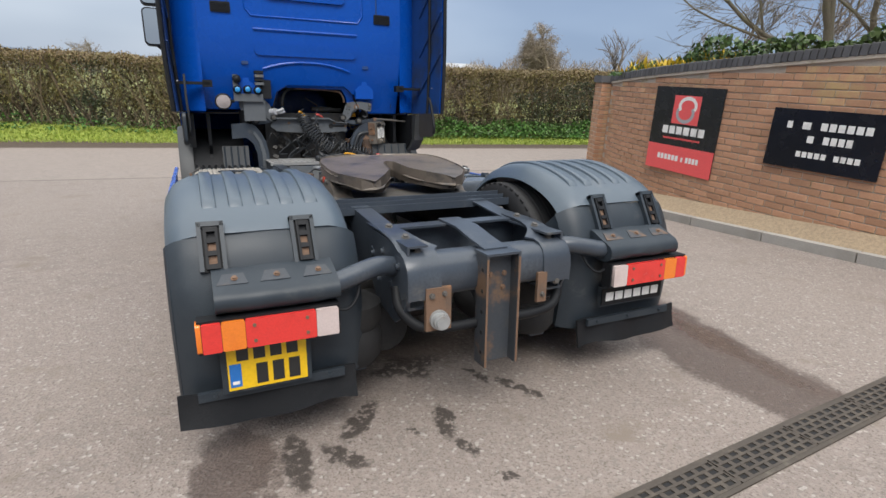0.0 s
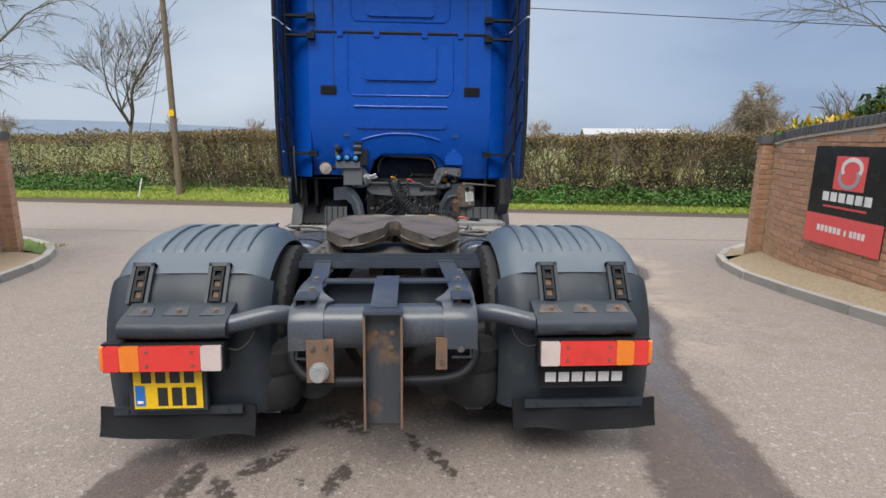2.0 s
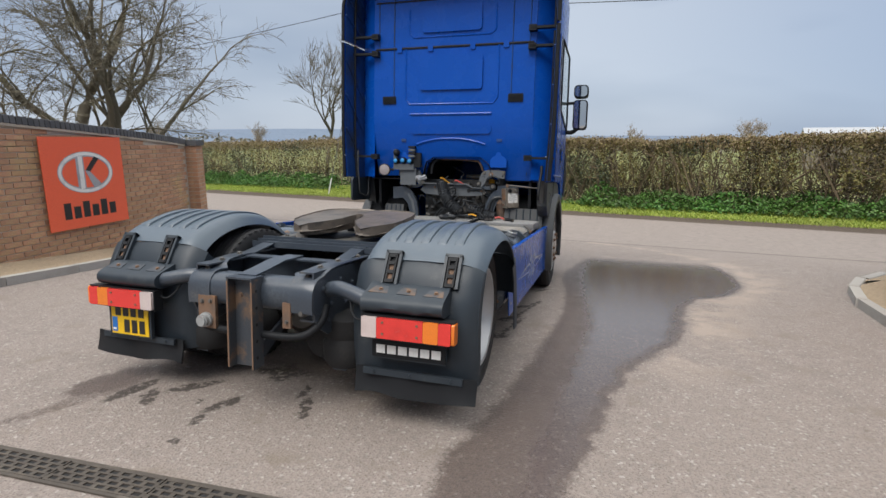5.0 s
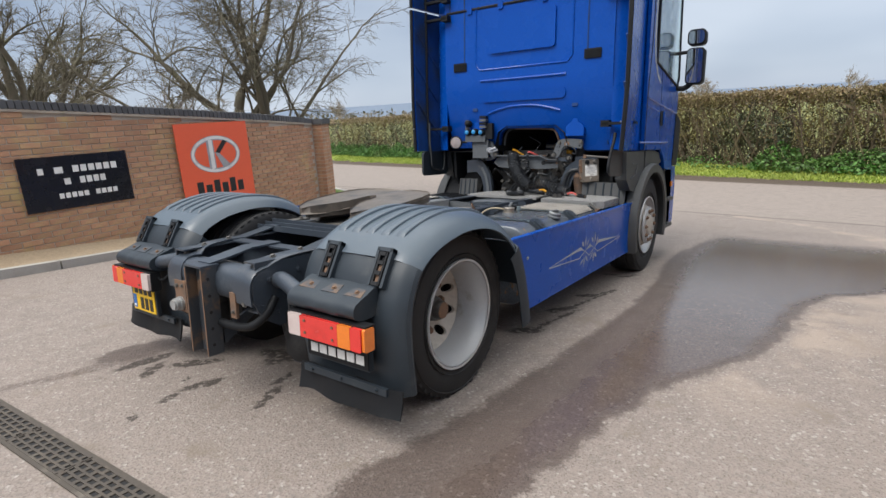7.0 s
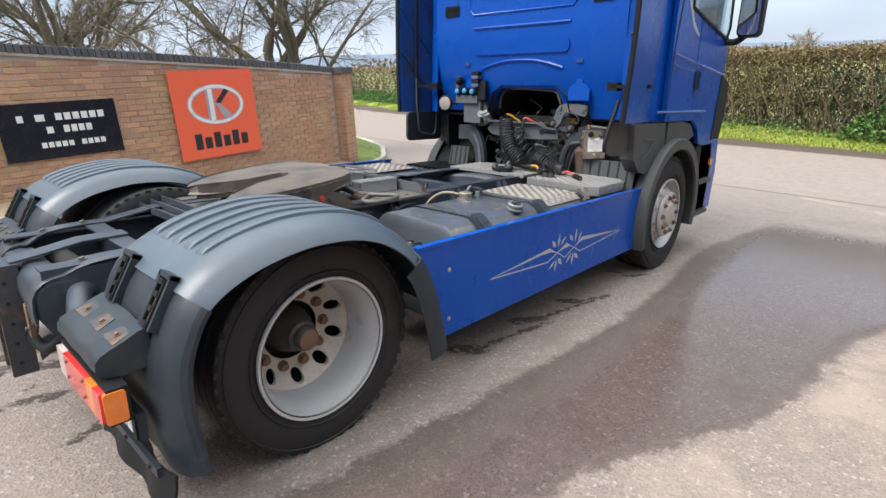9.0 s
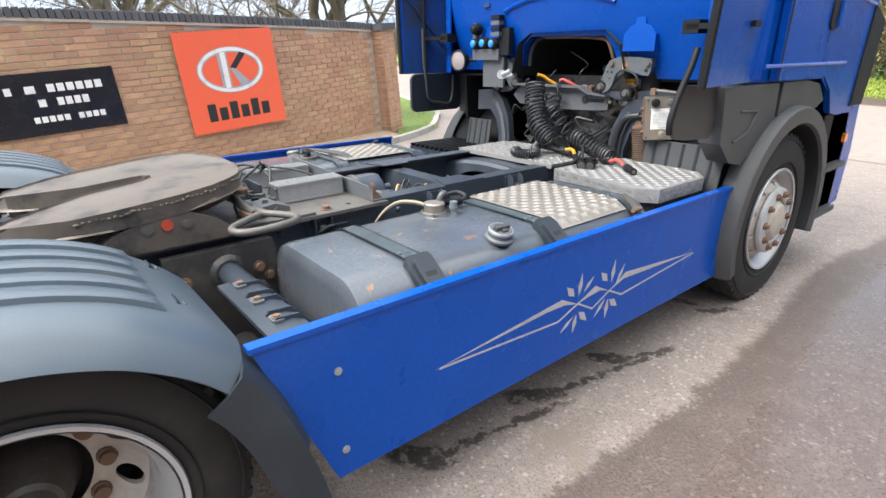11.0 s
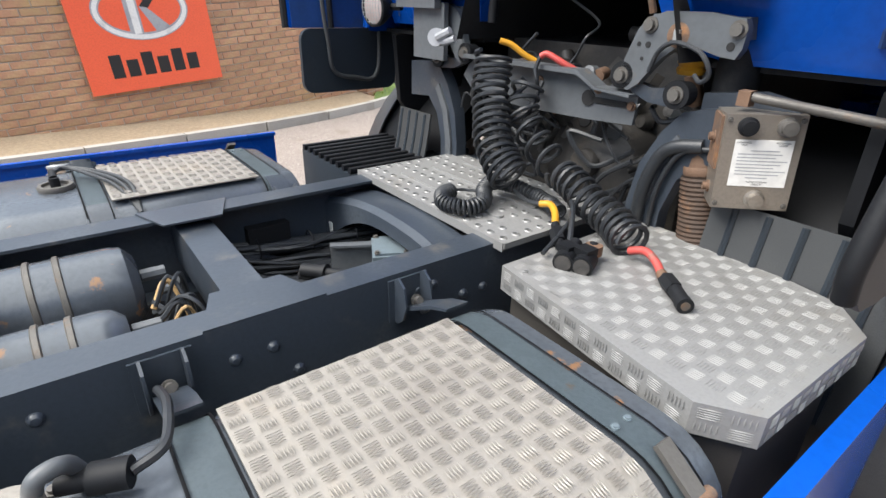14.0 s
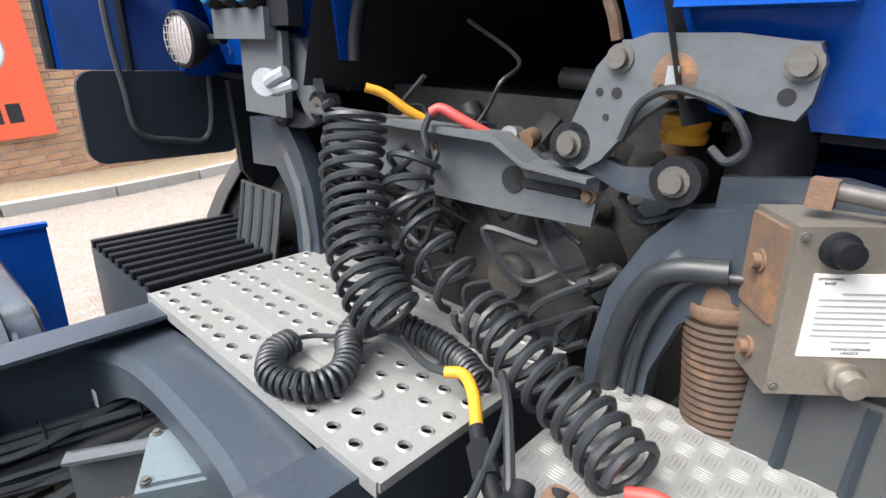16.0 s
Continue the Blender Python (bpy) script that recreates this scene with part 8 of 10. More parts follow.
    # arched cross-member at the front of the opening
    bm = bm_new()
    rows = []
    for k in range(17):
        x = -0.365 + 0.73 * k / 16
        f = abs(x / 0.365)
        z = 0.838 - 0.035 * f ** 2
        w = 0.055 + 0.05 * f ** 4
        rows.append([Vector((x, 2.60 - w - 0.004, z - 0.06 - 0.10 * f ** 3)), Vector((x, 2.60 - w, z - 0.018)), Vector((x, 2.60 - w + 0.018, z)), Vector((x, 2.66, z + 0.006)), Vector((x, 2.665, z - 0.10))])
    sheet(bm, rows, 0.008)
    part("arched_crossmember", bm, CHASSIS, truck, "arched dark steel cross-member")
    # prop shaft and rear axle
    bm = tube(bm_new(), [(0, 0.40, 0.49), (0, 1.2, 0.55), (0, 3.0, 0.66)], 0.055, 16)
    part("prop_shaft", bm, ENGINE, truck, "dark prop shaft")
    bm = spin(bm_new(), [(0.0, -0.24), (0.12, -0.22), (0.20, -0.12), (0.22, 0.0), (0.20, 0.14), (0.12, 0.26), (0.07, 0.34), (0.0, 0.35)], (0, 0.147, 0.46), (0, 1, 0), 28)
    cyl(bm, (-0.62, 0.147, 0.452), (0.62, 0.147, 0.452), 0.085, 20)
    part("rear_axle", bm, ENGINE, truck, "oily rear axle casing")
    bm = prism(bm_new(), [(2.60, 0.62), (3.2, 0.62), (3.2, 0.30), (2.75, 0.30), (2.62, 0.40)], "x", -0.27, 0.27)
    soften(bm, 0.04, 2)
    part("gearbox", bm, ENGINE, truck, "oily dark gearbox between the rails")
    for x in (-0.30, 0.30):
        bm = cyl(bm_new(), (x, -0.30, 0.36), (x, -0.02, 0.36), 0.11, 20)
        soften(bm, 0.02, 2)
        part("brake_chamber", bm, DARK, truck, "black brake chamber beside the axle")
    for s in (1, -1):
        for y in (-0.33, 0.38):
            bm = spin(bm_new(), [(0.0, 0.0), (0.10, 0.0), (0.13, 0.04), (0.135, 0.14), (0.12, 0.17), (0.135, 0.2), (0.135, 0.28), (0.09, 0.31), (0.0, 0.31)], (s * 0.47, y, 0.25), (0, 0, 1), 24)
            part("air_spring", bm, DARK, truck, "black rubber air spring")
        bm = tube(bm_new(), [(s * 0.44, 0.50, 0.36), (s * 0.46, 0.56, 0.60)], 0.034, 14)
        part("shock_absorber", bm, CHASSIS, truck, "grey telescopic shock absorber")
        bm = box(bm_new(), s * 0.43, s * 0.51, -0.42, 0.55, 0.24, 0.29)
        part("spring_beam", bm, CHASSIS, truck, "", False)


set_over(modules)


# ---- pierced catwalk plate ----
def catwalk():
    nu, nv = 15, 10
    x0, x1, y0, y1 = -0.395, 0.408, 2.655, 3.13
    groove = (2, 5, 8)
    bm = pierced(bm_new(), lambda u, v, w: Vector((x0 + (x1 - x0) * u / nu, y0 + (y1 - y0) * v / nv, 0.874 + w)), nu, nv, 0.19, 0.0035, 12, 0.004, lambda i, j: j in groove and 1 <= i <= 13)
    p = part("catwalk", bm, ALU, truck, "pierced aluminium catwalk plate on the rails")
    for j in groove:
        yc = y0 + (y1 - y0) * (j + 0.5) / nv
        bm = bm_new()
        prism(bm, rounded(-0.27, 0.27, yc - 0.013, yc + 0.013, 0.012, 4), "z", 0.872, 0.881)
        soften(bm, 0.004, 2)
        part("pressed_rib", bm, ALU, p)
        bm = prism(bm_new(), rounded(-0.26, -0.06, yc + 0.014, yc + 0.019, 0.002, 2), "z", 0.8735, 0.8748)
        prism(bm, rounded(0.06, 0.26, yc + 0.014, yc + 0.019, 0.002, 2), "z", 0.8735, 0.8748)
        part("rib_slot", bm, DARK, p)
    bm = box(bm_new(), x0, x1, y0 - 0.004, y0, 0.850, 0.876)
    box(bm, x1, x1 + 0.004, y0, y1, 0.858, 0.875)
    part("turned_edge", bm, ALU, p, "", False)
    # added black sheet standing in for the shade below the pierced plate
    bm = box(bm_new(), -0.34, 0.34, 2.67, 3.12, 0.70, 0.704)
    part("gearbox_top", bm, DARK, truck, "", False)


set_over(catwalk)


# ---- cab ----
WALL_Y = 2.975


def lean_in(z):
    """How far the rear wall curves forward at the height z."""
    return 0.27 * max(0.0, 2.1 - z) ** 2


def cab_body():
    bm = bm_new()
    stations = [(3.00, 0.955, 1.30, 3.36, 0.05), (3.03, 0.985, 1.295, 3.45, 0.10), (3.08, 1.03, 1.29, 3.52, 0.14), (3.16, 1.08, 1.29, 3.57, 0.16), (3.30, 1.14, 1.29, 3.62, 0.18), (3.55, 1.175, 1.29, 3.68, 0.2), (3.95, 1.185, 1.29, 3.74, 0.2), (4.35, 1.175, 1.10, 3.74, 0.2), (4.60, 1.14, 1.05, 3.66, 0.22), (4.74, 1.05, 1.05, 3.40, 0.24), (4.80, 0.95, 1.08, 3.0, 0.24)]
    rows = []
    for y, w, z0, z1, r in stations:
        pts = [(w, z0), (w, z0 + 0.5), (w, z0 + 1.1), (w, z1 - r)]
        pts += [(w - r + r * math.cos(radians(a)), z1 - r + r * math.sin(radians(a))) for a in (22, 45, 67, 90)]
        pts += [(0, z1 + 0.01)]
        pts += [(-x, z) for x, z in pts[-2::-1]]
        rows.append([bm.verts.new((x, y, z)) for x, z in pts])
    for a, b in zip(rows, rows[1:]):
        skin(bm, a, b)
    bm.faces.new(rows[-1])
    # open underneath, where the dark floor closes it
    bmesh.ops.delete(bm, geom=[f for f in bm.faces if max(v.co.z for v in f.verts) < 1.31], context="FACES")
    cab = part("cab", bm, BLUE, truck, "glossy blue high-roof sleeper cab")
    # rear wall with the opening over the engine; its lower half curves in towards the engine
    out = [(-0.955, 1.33), (-0.955, 3.34), (-0.88, 3.40), (0.88, 3.40), (0.955, 3.34), (0.955, 1.30), (0.60, 1.30), (0.43, 1.33), (0.405, 1.40), (0.385, 1.47), (0.34, 1.53), (-0.22, 1.54), (-0.29, 1.49), (-0.34, 1.36), (-0.50, 1.33)]
    bm = prism(bm_new(), out, "y", WALL_Y, 3.03)
    for z in (1.60, 1.68, 1.76, 1.84, 1.92, 2.00, 2.08):
        bmesh.ops.bisect_plane(bm, geom=bm.verts[:] + bm.edges[:] + bm.faces[:], plane_co=(0, 0, z), plane_no=(0, 0, 1))
    for v in bm.verts:
        v.co.y += lean_in(v.co.z)
    part("rear_wall", bm, BLUE, cab, "blue pressed steel rear wall with a cut-out over the engine")

    def press(name, pts, d=0.010, mat=BLUE):
        b = prism(bm_new(), pts, "y", WALL_Y - d, WALL_Y + 0.004)
        soften(b, min(0.007, d * 0.7), 2)
        for v in b.verts:
            v.co.y += lean_in(v.co.z)
        return part(name, b, mat, cab)
    press("window_blank", rounded(-0.373, 0.373, 2.315, 2.708, 0.04, 5), 0.024)
    press("upper_panel", rounded(-0.35, 0.35, 2.955, 3.245, 0.04, 5), 0.022)
    def line(name, pts, r=0.008, mat=BLUE, y=WALL_Y):
        b = tube(bm_new(), [(x, y + lean_in(z), z) for x, z in pts], r, 6)
        return part(name, b, mat, cab)
    line("pressed_line", [(-0.49, 2.045), (0.49, 2.045)], 0.015)
    press("pressed_panel", rounded(-0.49, 0.49, 1.82, 1.932, 0.05, 5), 0.014)
    line("pressed_line", [(p.x, p.z) for p in curve_pts([(-0.42, 0, 1.70), (-0.30, 0, 1.735), (-0.12, 0, 1.765), (0.12, 0, 1.765), (0.30, 0, 1.735), (0.42, 0, 1.70)], 5)], 0.014)
    line("pressed_line", [(-0.55, 2.79), (-0.55, 2.22), (-0.50, 2.16), (0.50, 2.16), (0.55, 2.22), (0.55, 2.79)], 0.011)
    line("pressed_line", [(-0.51, 3.22), (-0.51, 2.96), (-0.46, 2.91), (0.46, 2.91), (0.51, 2.96), (0.51, 3.22)], 0.011)
    for x in (-0.70, 0.70):
        line("wall_seam", [(x, 3.36), (x, 2.20)], 0.008, BLUE_IN)
    for x in (-0.89, 0.89):
        line("wall_seam", [(x, 3.33), (x, 2.80), (x * 0.99, 2.72), (x * 1.0, 1.36)], 0.007, BLUE_IN)
    line("wall_seam", [(-0.93, 2.795), (0.93, 2.795)], 0.014, DARK)
    line("wall_seam", [(-0.93, 3.315), (0.93, 3.315)], 0.010, DARK)
    for x in (-0.63, -0.25, 0.25, 0.63):
        press("seam_clip", rounded(x - 0.03, x + 0.03, 2.75, 2.82, 0.01, 2), 0.016)
    for x in (-0.755, 0.755):
        v = press("air_vent", rounded(x - 0.084, x + 0.084, 2.166, 2.256, 0.01, 2), 0.012, BLACK)
        for k in range(6):
            b = box(bm_new(), x - 0.075, x + 0.075, WALL_Y - 0.017, WALL_Y - 0.010, 2.176 + 0.0125 * k, 2.182 + 0.0125 * k)
            part("vent_slat", b, BLACK, v, "", False)
    for x in (-0.58, 0.58):
        b = prism(bm_new(), rounded(x - 0.03, x + 0.03, 1.735, 1.765, 0.006, 2), "y", WALL_Y + 0.025, WALL_Y + 0.036)
        part("jack_slot", b, BLUE_IN, cab)
    for x in (-0.58, 0.575):
        b = prism(bm_new(), [(x - 0.095, 1.445), (x + 0.095, 1.445), (x + 0.095, 1.53), (x + 0.06, 1.57), (x + 0.03, 1.58), (x + 0.025, 1.615), (x - 0.025, 1.615), (x - 0.03, 1.58), (x - 0.06, 1.57), (x - 0.095, 1.53)], "y", WALL_Y + 0.06, WALL_Y + 0.14)
        soften(b, 0.012, 2)
        part("wall_bulge", b, BLUE, cab)
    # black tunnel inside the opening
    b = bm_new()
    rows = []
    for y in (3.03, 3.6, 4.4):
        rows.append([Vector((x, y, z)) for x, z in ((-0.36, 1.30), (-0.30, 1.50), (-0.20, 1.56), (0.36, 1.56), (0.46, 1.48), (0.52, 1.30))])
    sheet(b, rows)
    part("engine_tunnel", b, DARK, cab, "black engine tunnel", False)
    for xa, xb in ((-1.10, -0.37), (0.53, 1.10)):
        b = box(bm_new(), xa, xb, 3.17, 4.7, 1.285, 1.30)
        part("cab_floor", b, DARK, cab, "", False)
    b = tube(bm_new(), curve_pts([(-0.16, 3.10, 1.535), (0.10, 3.10, 1.53), (0.26, 3.10, 1.52), (0.330, 3.10, 1.505), (0.365, 3.10, 1.45), (0.375, 3.11, 1.41)], 6), 0.010, 8)
    part("edge_pipe", b, RUST, cab, "brown pipe along the opening's edge")
    b = tube(bm_new(), curve_pts([(-0.02, 3.12, 1.545), (-0.14, 3.10, 1.54), (-0.215, 3.10, 1.50), (-0.245, 3.10, 1.43), (-0.25, 3.10, 1.36)], 6), 0.016, 10)
    part("rubber_hose", b, BLACK, cab)
    # roof spoiler
    b = bm_new()
    rows = []
    for y, w, z, c in ((2.53, 1.215, 3.60, 0.10), (2.60, 1.215, 3.615, 0.10), (2.8, 1.205, 3.645, 0.09), (3.1, 1.18, 3.68, 0.07), (3.4, 1.12, 3.72, 0.05)):
        row = []
        for k in range(17):
            u = -1 + k / 8
            row.append(Vector((w * u, y + 0.04 * (1 - u * u), z + c * abs(u) ** 2.2 - 0.085 * max(0.0, (abs(u) - 0.86) / 0.14))))
        rows.append(row)
    sp = part("roof_spoiler", sheet(b, rows, 0.02), BLUE, cab, "blue roof air deflector with a dark underside")
    b = bm_new()
    rows = []
    for y, w, z, c in ((2.56, 1.19, 3.575, 0.08), (2.8, 1.18, 3.60, 0.06), (3.08, 1.10, 3.555, 0.0)):
        rows.append([Vector((w * (-1 + k / 8), y + 0.04 * (1 - (-1 + k / 8) ** 2), z + c * abs(-1 + k / 8) ** 2.5)) for k in range(17)])
    part("spoiler_underside", sheet(b, rows, 0.006), BLUE_IN, sp, "dull blue underside with shade in its colour")
    for x in (-0.62, 0.62):
        b = tube(bm_new(), [(x, 2.7, 3.60), (x * 1.05, 3.02, 3.47)], 0.022, 8)
        part("spoiler_bracket", b, BLACK, sp)
    # side air deflectors
    for s in (1, -1):
        d, fwd = None, 0.0 if s > 0 else 0.23
        for z0, z1, nm in ((2.86, 3.62, "upper_side_deflector"), (1.30, 2.835, "side_deflector")):
            rows = []
            for i in range(9):
                z = z0 + (z1 - z0) * i / 8
                lean = 0.0 if z > 1.8 else 0.05 * (1.8 - z)
                top = max(0.0, z - 3.2) * 0.12
                rows.append([Vector((s * (1.165 - lean), 3.14 + fwd * 0.4, z)), Vector((s * (1.195 - lean - top * 0.5), 2.95 + fwd * 0.6, z)), Vector((s * (1.222 - lean - top * 0.6), 2.72 + fwd * 0.8, z)), Vector((s * (1.238 - lean - top * 0.7), 2.50 + fwd + 0.02 * (z > 3.3), z))])
            dd = part(nm, sheet(bm_new(), rows, 0.018), BLUE, cab, "blue side air deflector panel")
            d = d or dd
            b = tube(bm_new(), [r[-1] + Vector((0, -0.008, 0)) for r in rows], 0.019, 8)
            part("edge_seal", b, BLACK, dd, "black rubber edge strip")
            rows = [[Vector((s * (abs(p.x) - 0.024), p.y + 0.01, p.z)) for p in r] for r in rows]
            inner = part("inner_skin", sheet(bm_new(), rows, 0.004), BLUE_IN, dd, "dull blue inner face with shade in its colour")
            for k in range(3):
                a = rows[1 + 2 * k]
                c = rows[3 + 2 * k]
                b = tube(bm_new(), [a[1] - Vector((s * 0.008, 0, 0)), c[3] - Vector((s * 0.008, 0, 0))], 0.010, 6)
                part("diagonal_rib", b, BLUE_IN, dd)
            b = tube(bm_new(), [r[2] - Vector((s * 0.02, 0, 0)) for r in rows], 0.014, 8)
            part("stiffening_tube", b, BLACK, dd)
        for z in (2.93, 2.74, 1.55):
            b = bm_new()
            box(b, min(s * 0.90, s * 1.21), max(s * 0.90, s * 1.21), 2.90, 2.96, z - 0.012, z + 0.012)
            box(b, min(s * 0.88, s * 0.96), max(s * 0.88, s * 0.96), 2.90, 2.985, z - 0.03, z + 0.03)
            soften(b, 0.006, 1)
            part("deflector_bracket", b, BLACK, d, "black deflector bracket")
        # gap panel between wall and deflector
        rows = [[Vector((s * 0.95, 3.00, z)), Vector((s * 1.02, 3.02, z)), Vector((s * 1.12, 3.10, z)), Vector((s * 1.165, 3.16, z))] for z in (1.31, 2.2, 3.3, 3.62)]
        part("corner_panel", sheet(bm_new(), rows, 0.01), BLUE, cab)
        # lower black flap of the deflector
        b = bm_new()
        y0 = 2.56 if s > 0 else 2.75
        prism(b, rounded(y0, y0 + (0.58 if s > 0 else 0.49), 1.02 if s < 0 else 1.045, 1.30, 0.05, 4), "x", s * 1.125, s * 1.150)
        soften(b, 0.010, 2)
        if s > 0:
            b.free()
            continue
        low = part("deflector_flap", b, GUARD_LOW, cab, "black plastic lower deflector flap")
        b = tube(bm_new(), curve_pts([(s * 1.105, y0 + 0.10, 1.62), (s * 1.105, y0 + 0.105, 1.40), (s * 1.10, y0 + 0.12, 1.25), (s * 1.10, y0 + 0.14, 1.12), (s * 1.10, y0 + 0.24, 1.085), (s * 1.10, y0 + 0.37, 1.10), (s * 1.10, y0 + 0.39, 1.40)], 6), 0.010, 8)
        part("flap_rail", b, ARCH, low)
    return cab


cab = cab_body()


def cab_sides():
    for s in (1, -1):
        X = lambda d: s * (1.186 + d)
        # door skin, seams and handle
        b = prism(bm_new(), [(3.30, 1.30), (3.98, 1.30), (4.12, 1.22), (4.22, 1.08), (4.33, 1.06), (4.60, 1.06), (4.66, 1.5), (4.66, 2.02), (3.62, 2.16), (3.52, 2.40), (3.50, 2.9), (3.30, 2.95)], "x", X(-0.03), X(0.004))
        soften(b, 0.004, 1)
        door = part("door", b, BLUE, cab, "blue cab door")
        for nm, pts, r, mat in (("door_seam", [(3.31, 1.30), (3.33, 1.8), (3.40, 2.3), (3.42, 2.95)], 0.006, DARK), ("door_seam", [(3.90, 1.38), (3.86, 2.05), (3.84, 2.15)], 0.004, BLUE_IN), ("pressed_line", [(3.12, 1.37), (4.28, 1.37)], 0.010, BLUE), ("pressed_line", [(3.34, 1.80), (3.85, 1.76), (4.6, 1.70)], 0.010, BLUE), ("pressed_line", [(3.36, 1.72), (3.82, 1.69)], 0.007, BLUE)):
            b = tube(bm_new(), [(X(0.004), y, z) for y, z in pts], r, 6)
            part(nm, b, mat, door)
        b = prism(bm_new(), rounded(3.86, 3.985, 1.545, 1.70, 0.04, 4), "x", X(0.002), X(0.014))
        soften(b, 0.004, 1)
        h = part("door_handle", b, BLACK, door, "black recessed door handle")
        b = box(bm_new(), X(0.012), X(0.026), 3.955, 3.985, 1.56, 1.69)
        soften(b, 0.006, 2)
        part("handle_grip", b, BLUE, h)
        # window
        b = prism(bm_new(), [(3.60, 2.16), (4.56, 2.00), (4.62, 2.10), (4.52, 2.95), (3.58, 2.95)], "x", X(0.001), X(0.007))
        w = part("side_window", b, GLASS, cab, "pale tinted side window", False)
        b = tube(bm_new(), [(X(0.006), y, z) for y, z in ((3.60, 2.16), (4.56, 2.00), (4.62, 2.10), (4.52, 2.95), (3.58, 2.95), (3.60, 2.16))], 0.014, 6)
        part("window_seal", b, BLACK, w)
        b = box(bm_new(), s * 0.6, X(-0.005), 3.5, 4.6, 1.95, 2.96)
        b.free()
        # pale sweep decal
        b = prism(bm_new(), [(3.47, 2.95), (3.47, 2.40), (3.52, 2.18), (3.66, 2.02), (3.82, 1.96), (3.82, 1.99), (3.68, 2.06), (3.57, 2.2), (3.525, 2.4), (3.52, 2.95)], "x", X(0.0045), X(0.0055))
        part("decal_sweep", b, SILVER, door, "", False)
        bolts([(X(-0.03), 2.62 + 0.16 * k, 1.55) for k in (0,)], (s, 0, 0), CASE, cab, 0.005, 0.003, "screw")
        # grey plastics under the cab
        near = 0.0
        if s > 0:
            b = prism(bm_new(), [(2.475, 1.115), (2.515, 1.085), (2.58, 1.075), (2.80, 1.062), (2.825, 1.08), (2.845, 1.17), (2.845, 1.30), (2.54, 1.305), (2.50, 1.24), (2.47, 1.155)], "x", 1.108, 1.128)
            soften(b, 0.006, 2)
            fl = part("lower_flap", b, FLAP, cab, "dark taupe plastic flap under the deflector")
            b = tube(bm_new(), curve_pts([(1.12, 2.60, 1.45), (1.125, 2.56, 1.38), (1.12, 2.525, 1.31), (1.118, 2.49, 1.24), (1.116, 2.465, 1.16), (1.116, 2.475, 1.11)], 6), 0.014, 10)
            part("flap_seal", b, BLACK, fl, "black rubber edge strip")
        else:
            near = 0.40
        b = prism(bm_new(), [(2.82 + near, 1.285), (3.42, 1.285), (3.44, 1.10), (3.30 + near * 0.2, 1.02), (3.12 + near * 0.6, 0.90), (2.98 + near * 0.8, 0.93), (2.86 + near, 1.03)], "x", s * 1.06, s * 1.165)
        soften(b, 0.014, 2)
        sp = part("side_panel", b, ARCH, cab, "grey plastic panel behind the front wheel")
        if s > 0:
            b = prism(bm_new(), [(2.90, 1.285), (3.42, 1.285), (3.42, 0.62), (3.12, 0.62), (3.10, 0.90), (2.92, 1.04)], "x", 1.048, 1.056)
            part("inner_liner", b, BLACK, sp, "dark dusty plastic liner", False)
        b = tube(bm_new(), [(s * 1.168, y + near * 0.6, z) for y, z in ((2.98, 1.03), (3.12, 1.06), (3.20, 1.16), (3.02, 1.17))], 0.006, 6)
        part("panel_groove", b, ARCH, sp)
        b = prism(bm_new(), [(3.46, 1.285), (3.80, 1.285), (4.0, 1.26), (4.12, 1.16), (3.95, 1.10), (3.62, 1.13), (3.46, 1.12)], "x", s * 1.06, s * 1.17)
        soften(b, 0.012, 2)
        part("arch_infill", b, ARCH, cab)
        # wheel arch
        rows = []
        for k in range(25):
            a = radians(200 - 218 * k / 24)
            ro, ri = 0.635 + 0.02 * math.sin(a), 0.555
            cy, cz = 3.70 + ro * math.cos(math.pi - a) * -1 * -1, 0.497 + ro * math.sin(a)
            ci = (3.70 - ri * math.cos(math.pi - a) * -1, 0.497 + ri * math.sin(a))
            o = lambda r: (3.70 + r * math.cos(a), 0.50 + r * math.sin(a))
            p0, p1, p2, p3 = o(ri), o(ri + 0.01), o(ro - 0.01), o(ro)
            rows.append([Vector((s * 0.82, *o(ri + 0.03))), Vector((s * 1.16, *o(ri + 0.02))), Vector((s * 1.205, *p0)), Vector((s * 1.222, *p1)), Vector((s * 1.222, *p2)), Vector((s * 1.205, *p3)), Vector((s * 1.10, *o(ro + 0.01)))])
        part("wheel_arch", sheet(bm_new(), rows, 0.006), ARCH, cab, "grey plastic front wheel arch")
        # entry steps
        b = bm_new()
        prism(b, [(4.33, 1.05), (4.80, 1.05), (4.86, 0.80), (4.84, 0.33), (4.45, 0.33), (4.36, 0.55)], "x", s * 0.95, s * 1.14)
        soften(b, 0.02, 2)
        st = part("entry_steps", b, BLACK, cab, "black entry step housing")
        for z in (0.36, 0.68):
            b = box(bm_new(), min(s * 1.0, s * 1.19), max(s * 1.0, s * 1.19), 4.42, 4.80, z, z + 0.035)
            soften(b, 0.008, 2)
            part("step_tread", b, ARCH, st)
        b = box(bm_new(), min(s * 1.12, s * 1.16), max(s * 1.12, s * 1.16), 4.78, 4.84, 0.84, 0.90)
        soften(b, 0.01, 2)
        part("indicator", b, LENS_AMBER, st, "amber side indicator")
        # mirrors
        b = tube(bm_new(), curve_pts([(s * 1.17, 4.42, 2.34), (s * 1.30, 4.52, 2.36), (s * 1.37, 4.56, 2.35)], 5), 0.020, 10)
        tube(b, curve_pts([(s * 1.17, 4.56, 1.98), (s * 1.27, 4.58, 1.98), (s * 1.35, 4.58, 2.04)], 5), 0.03, 10)
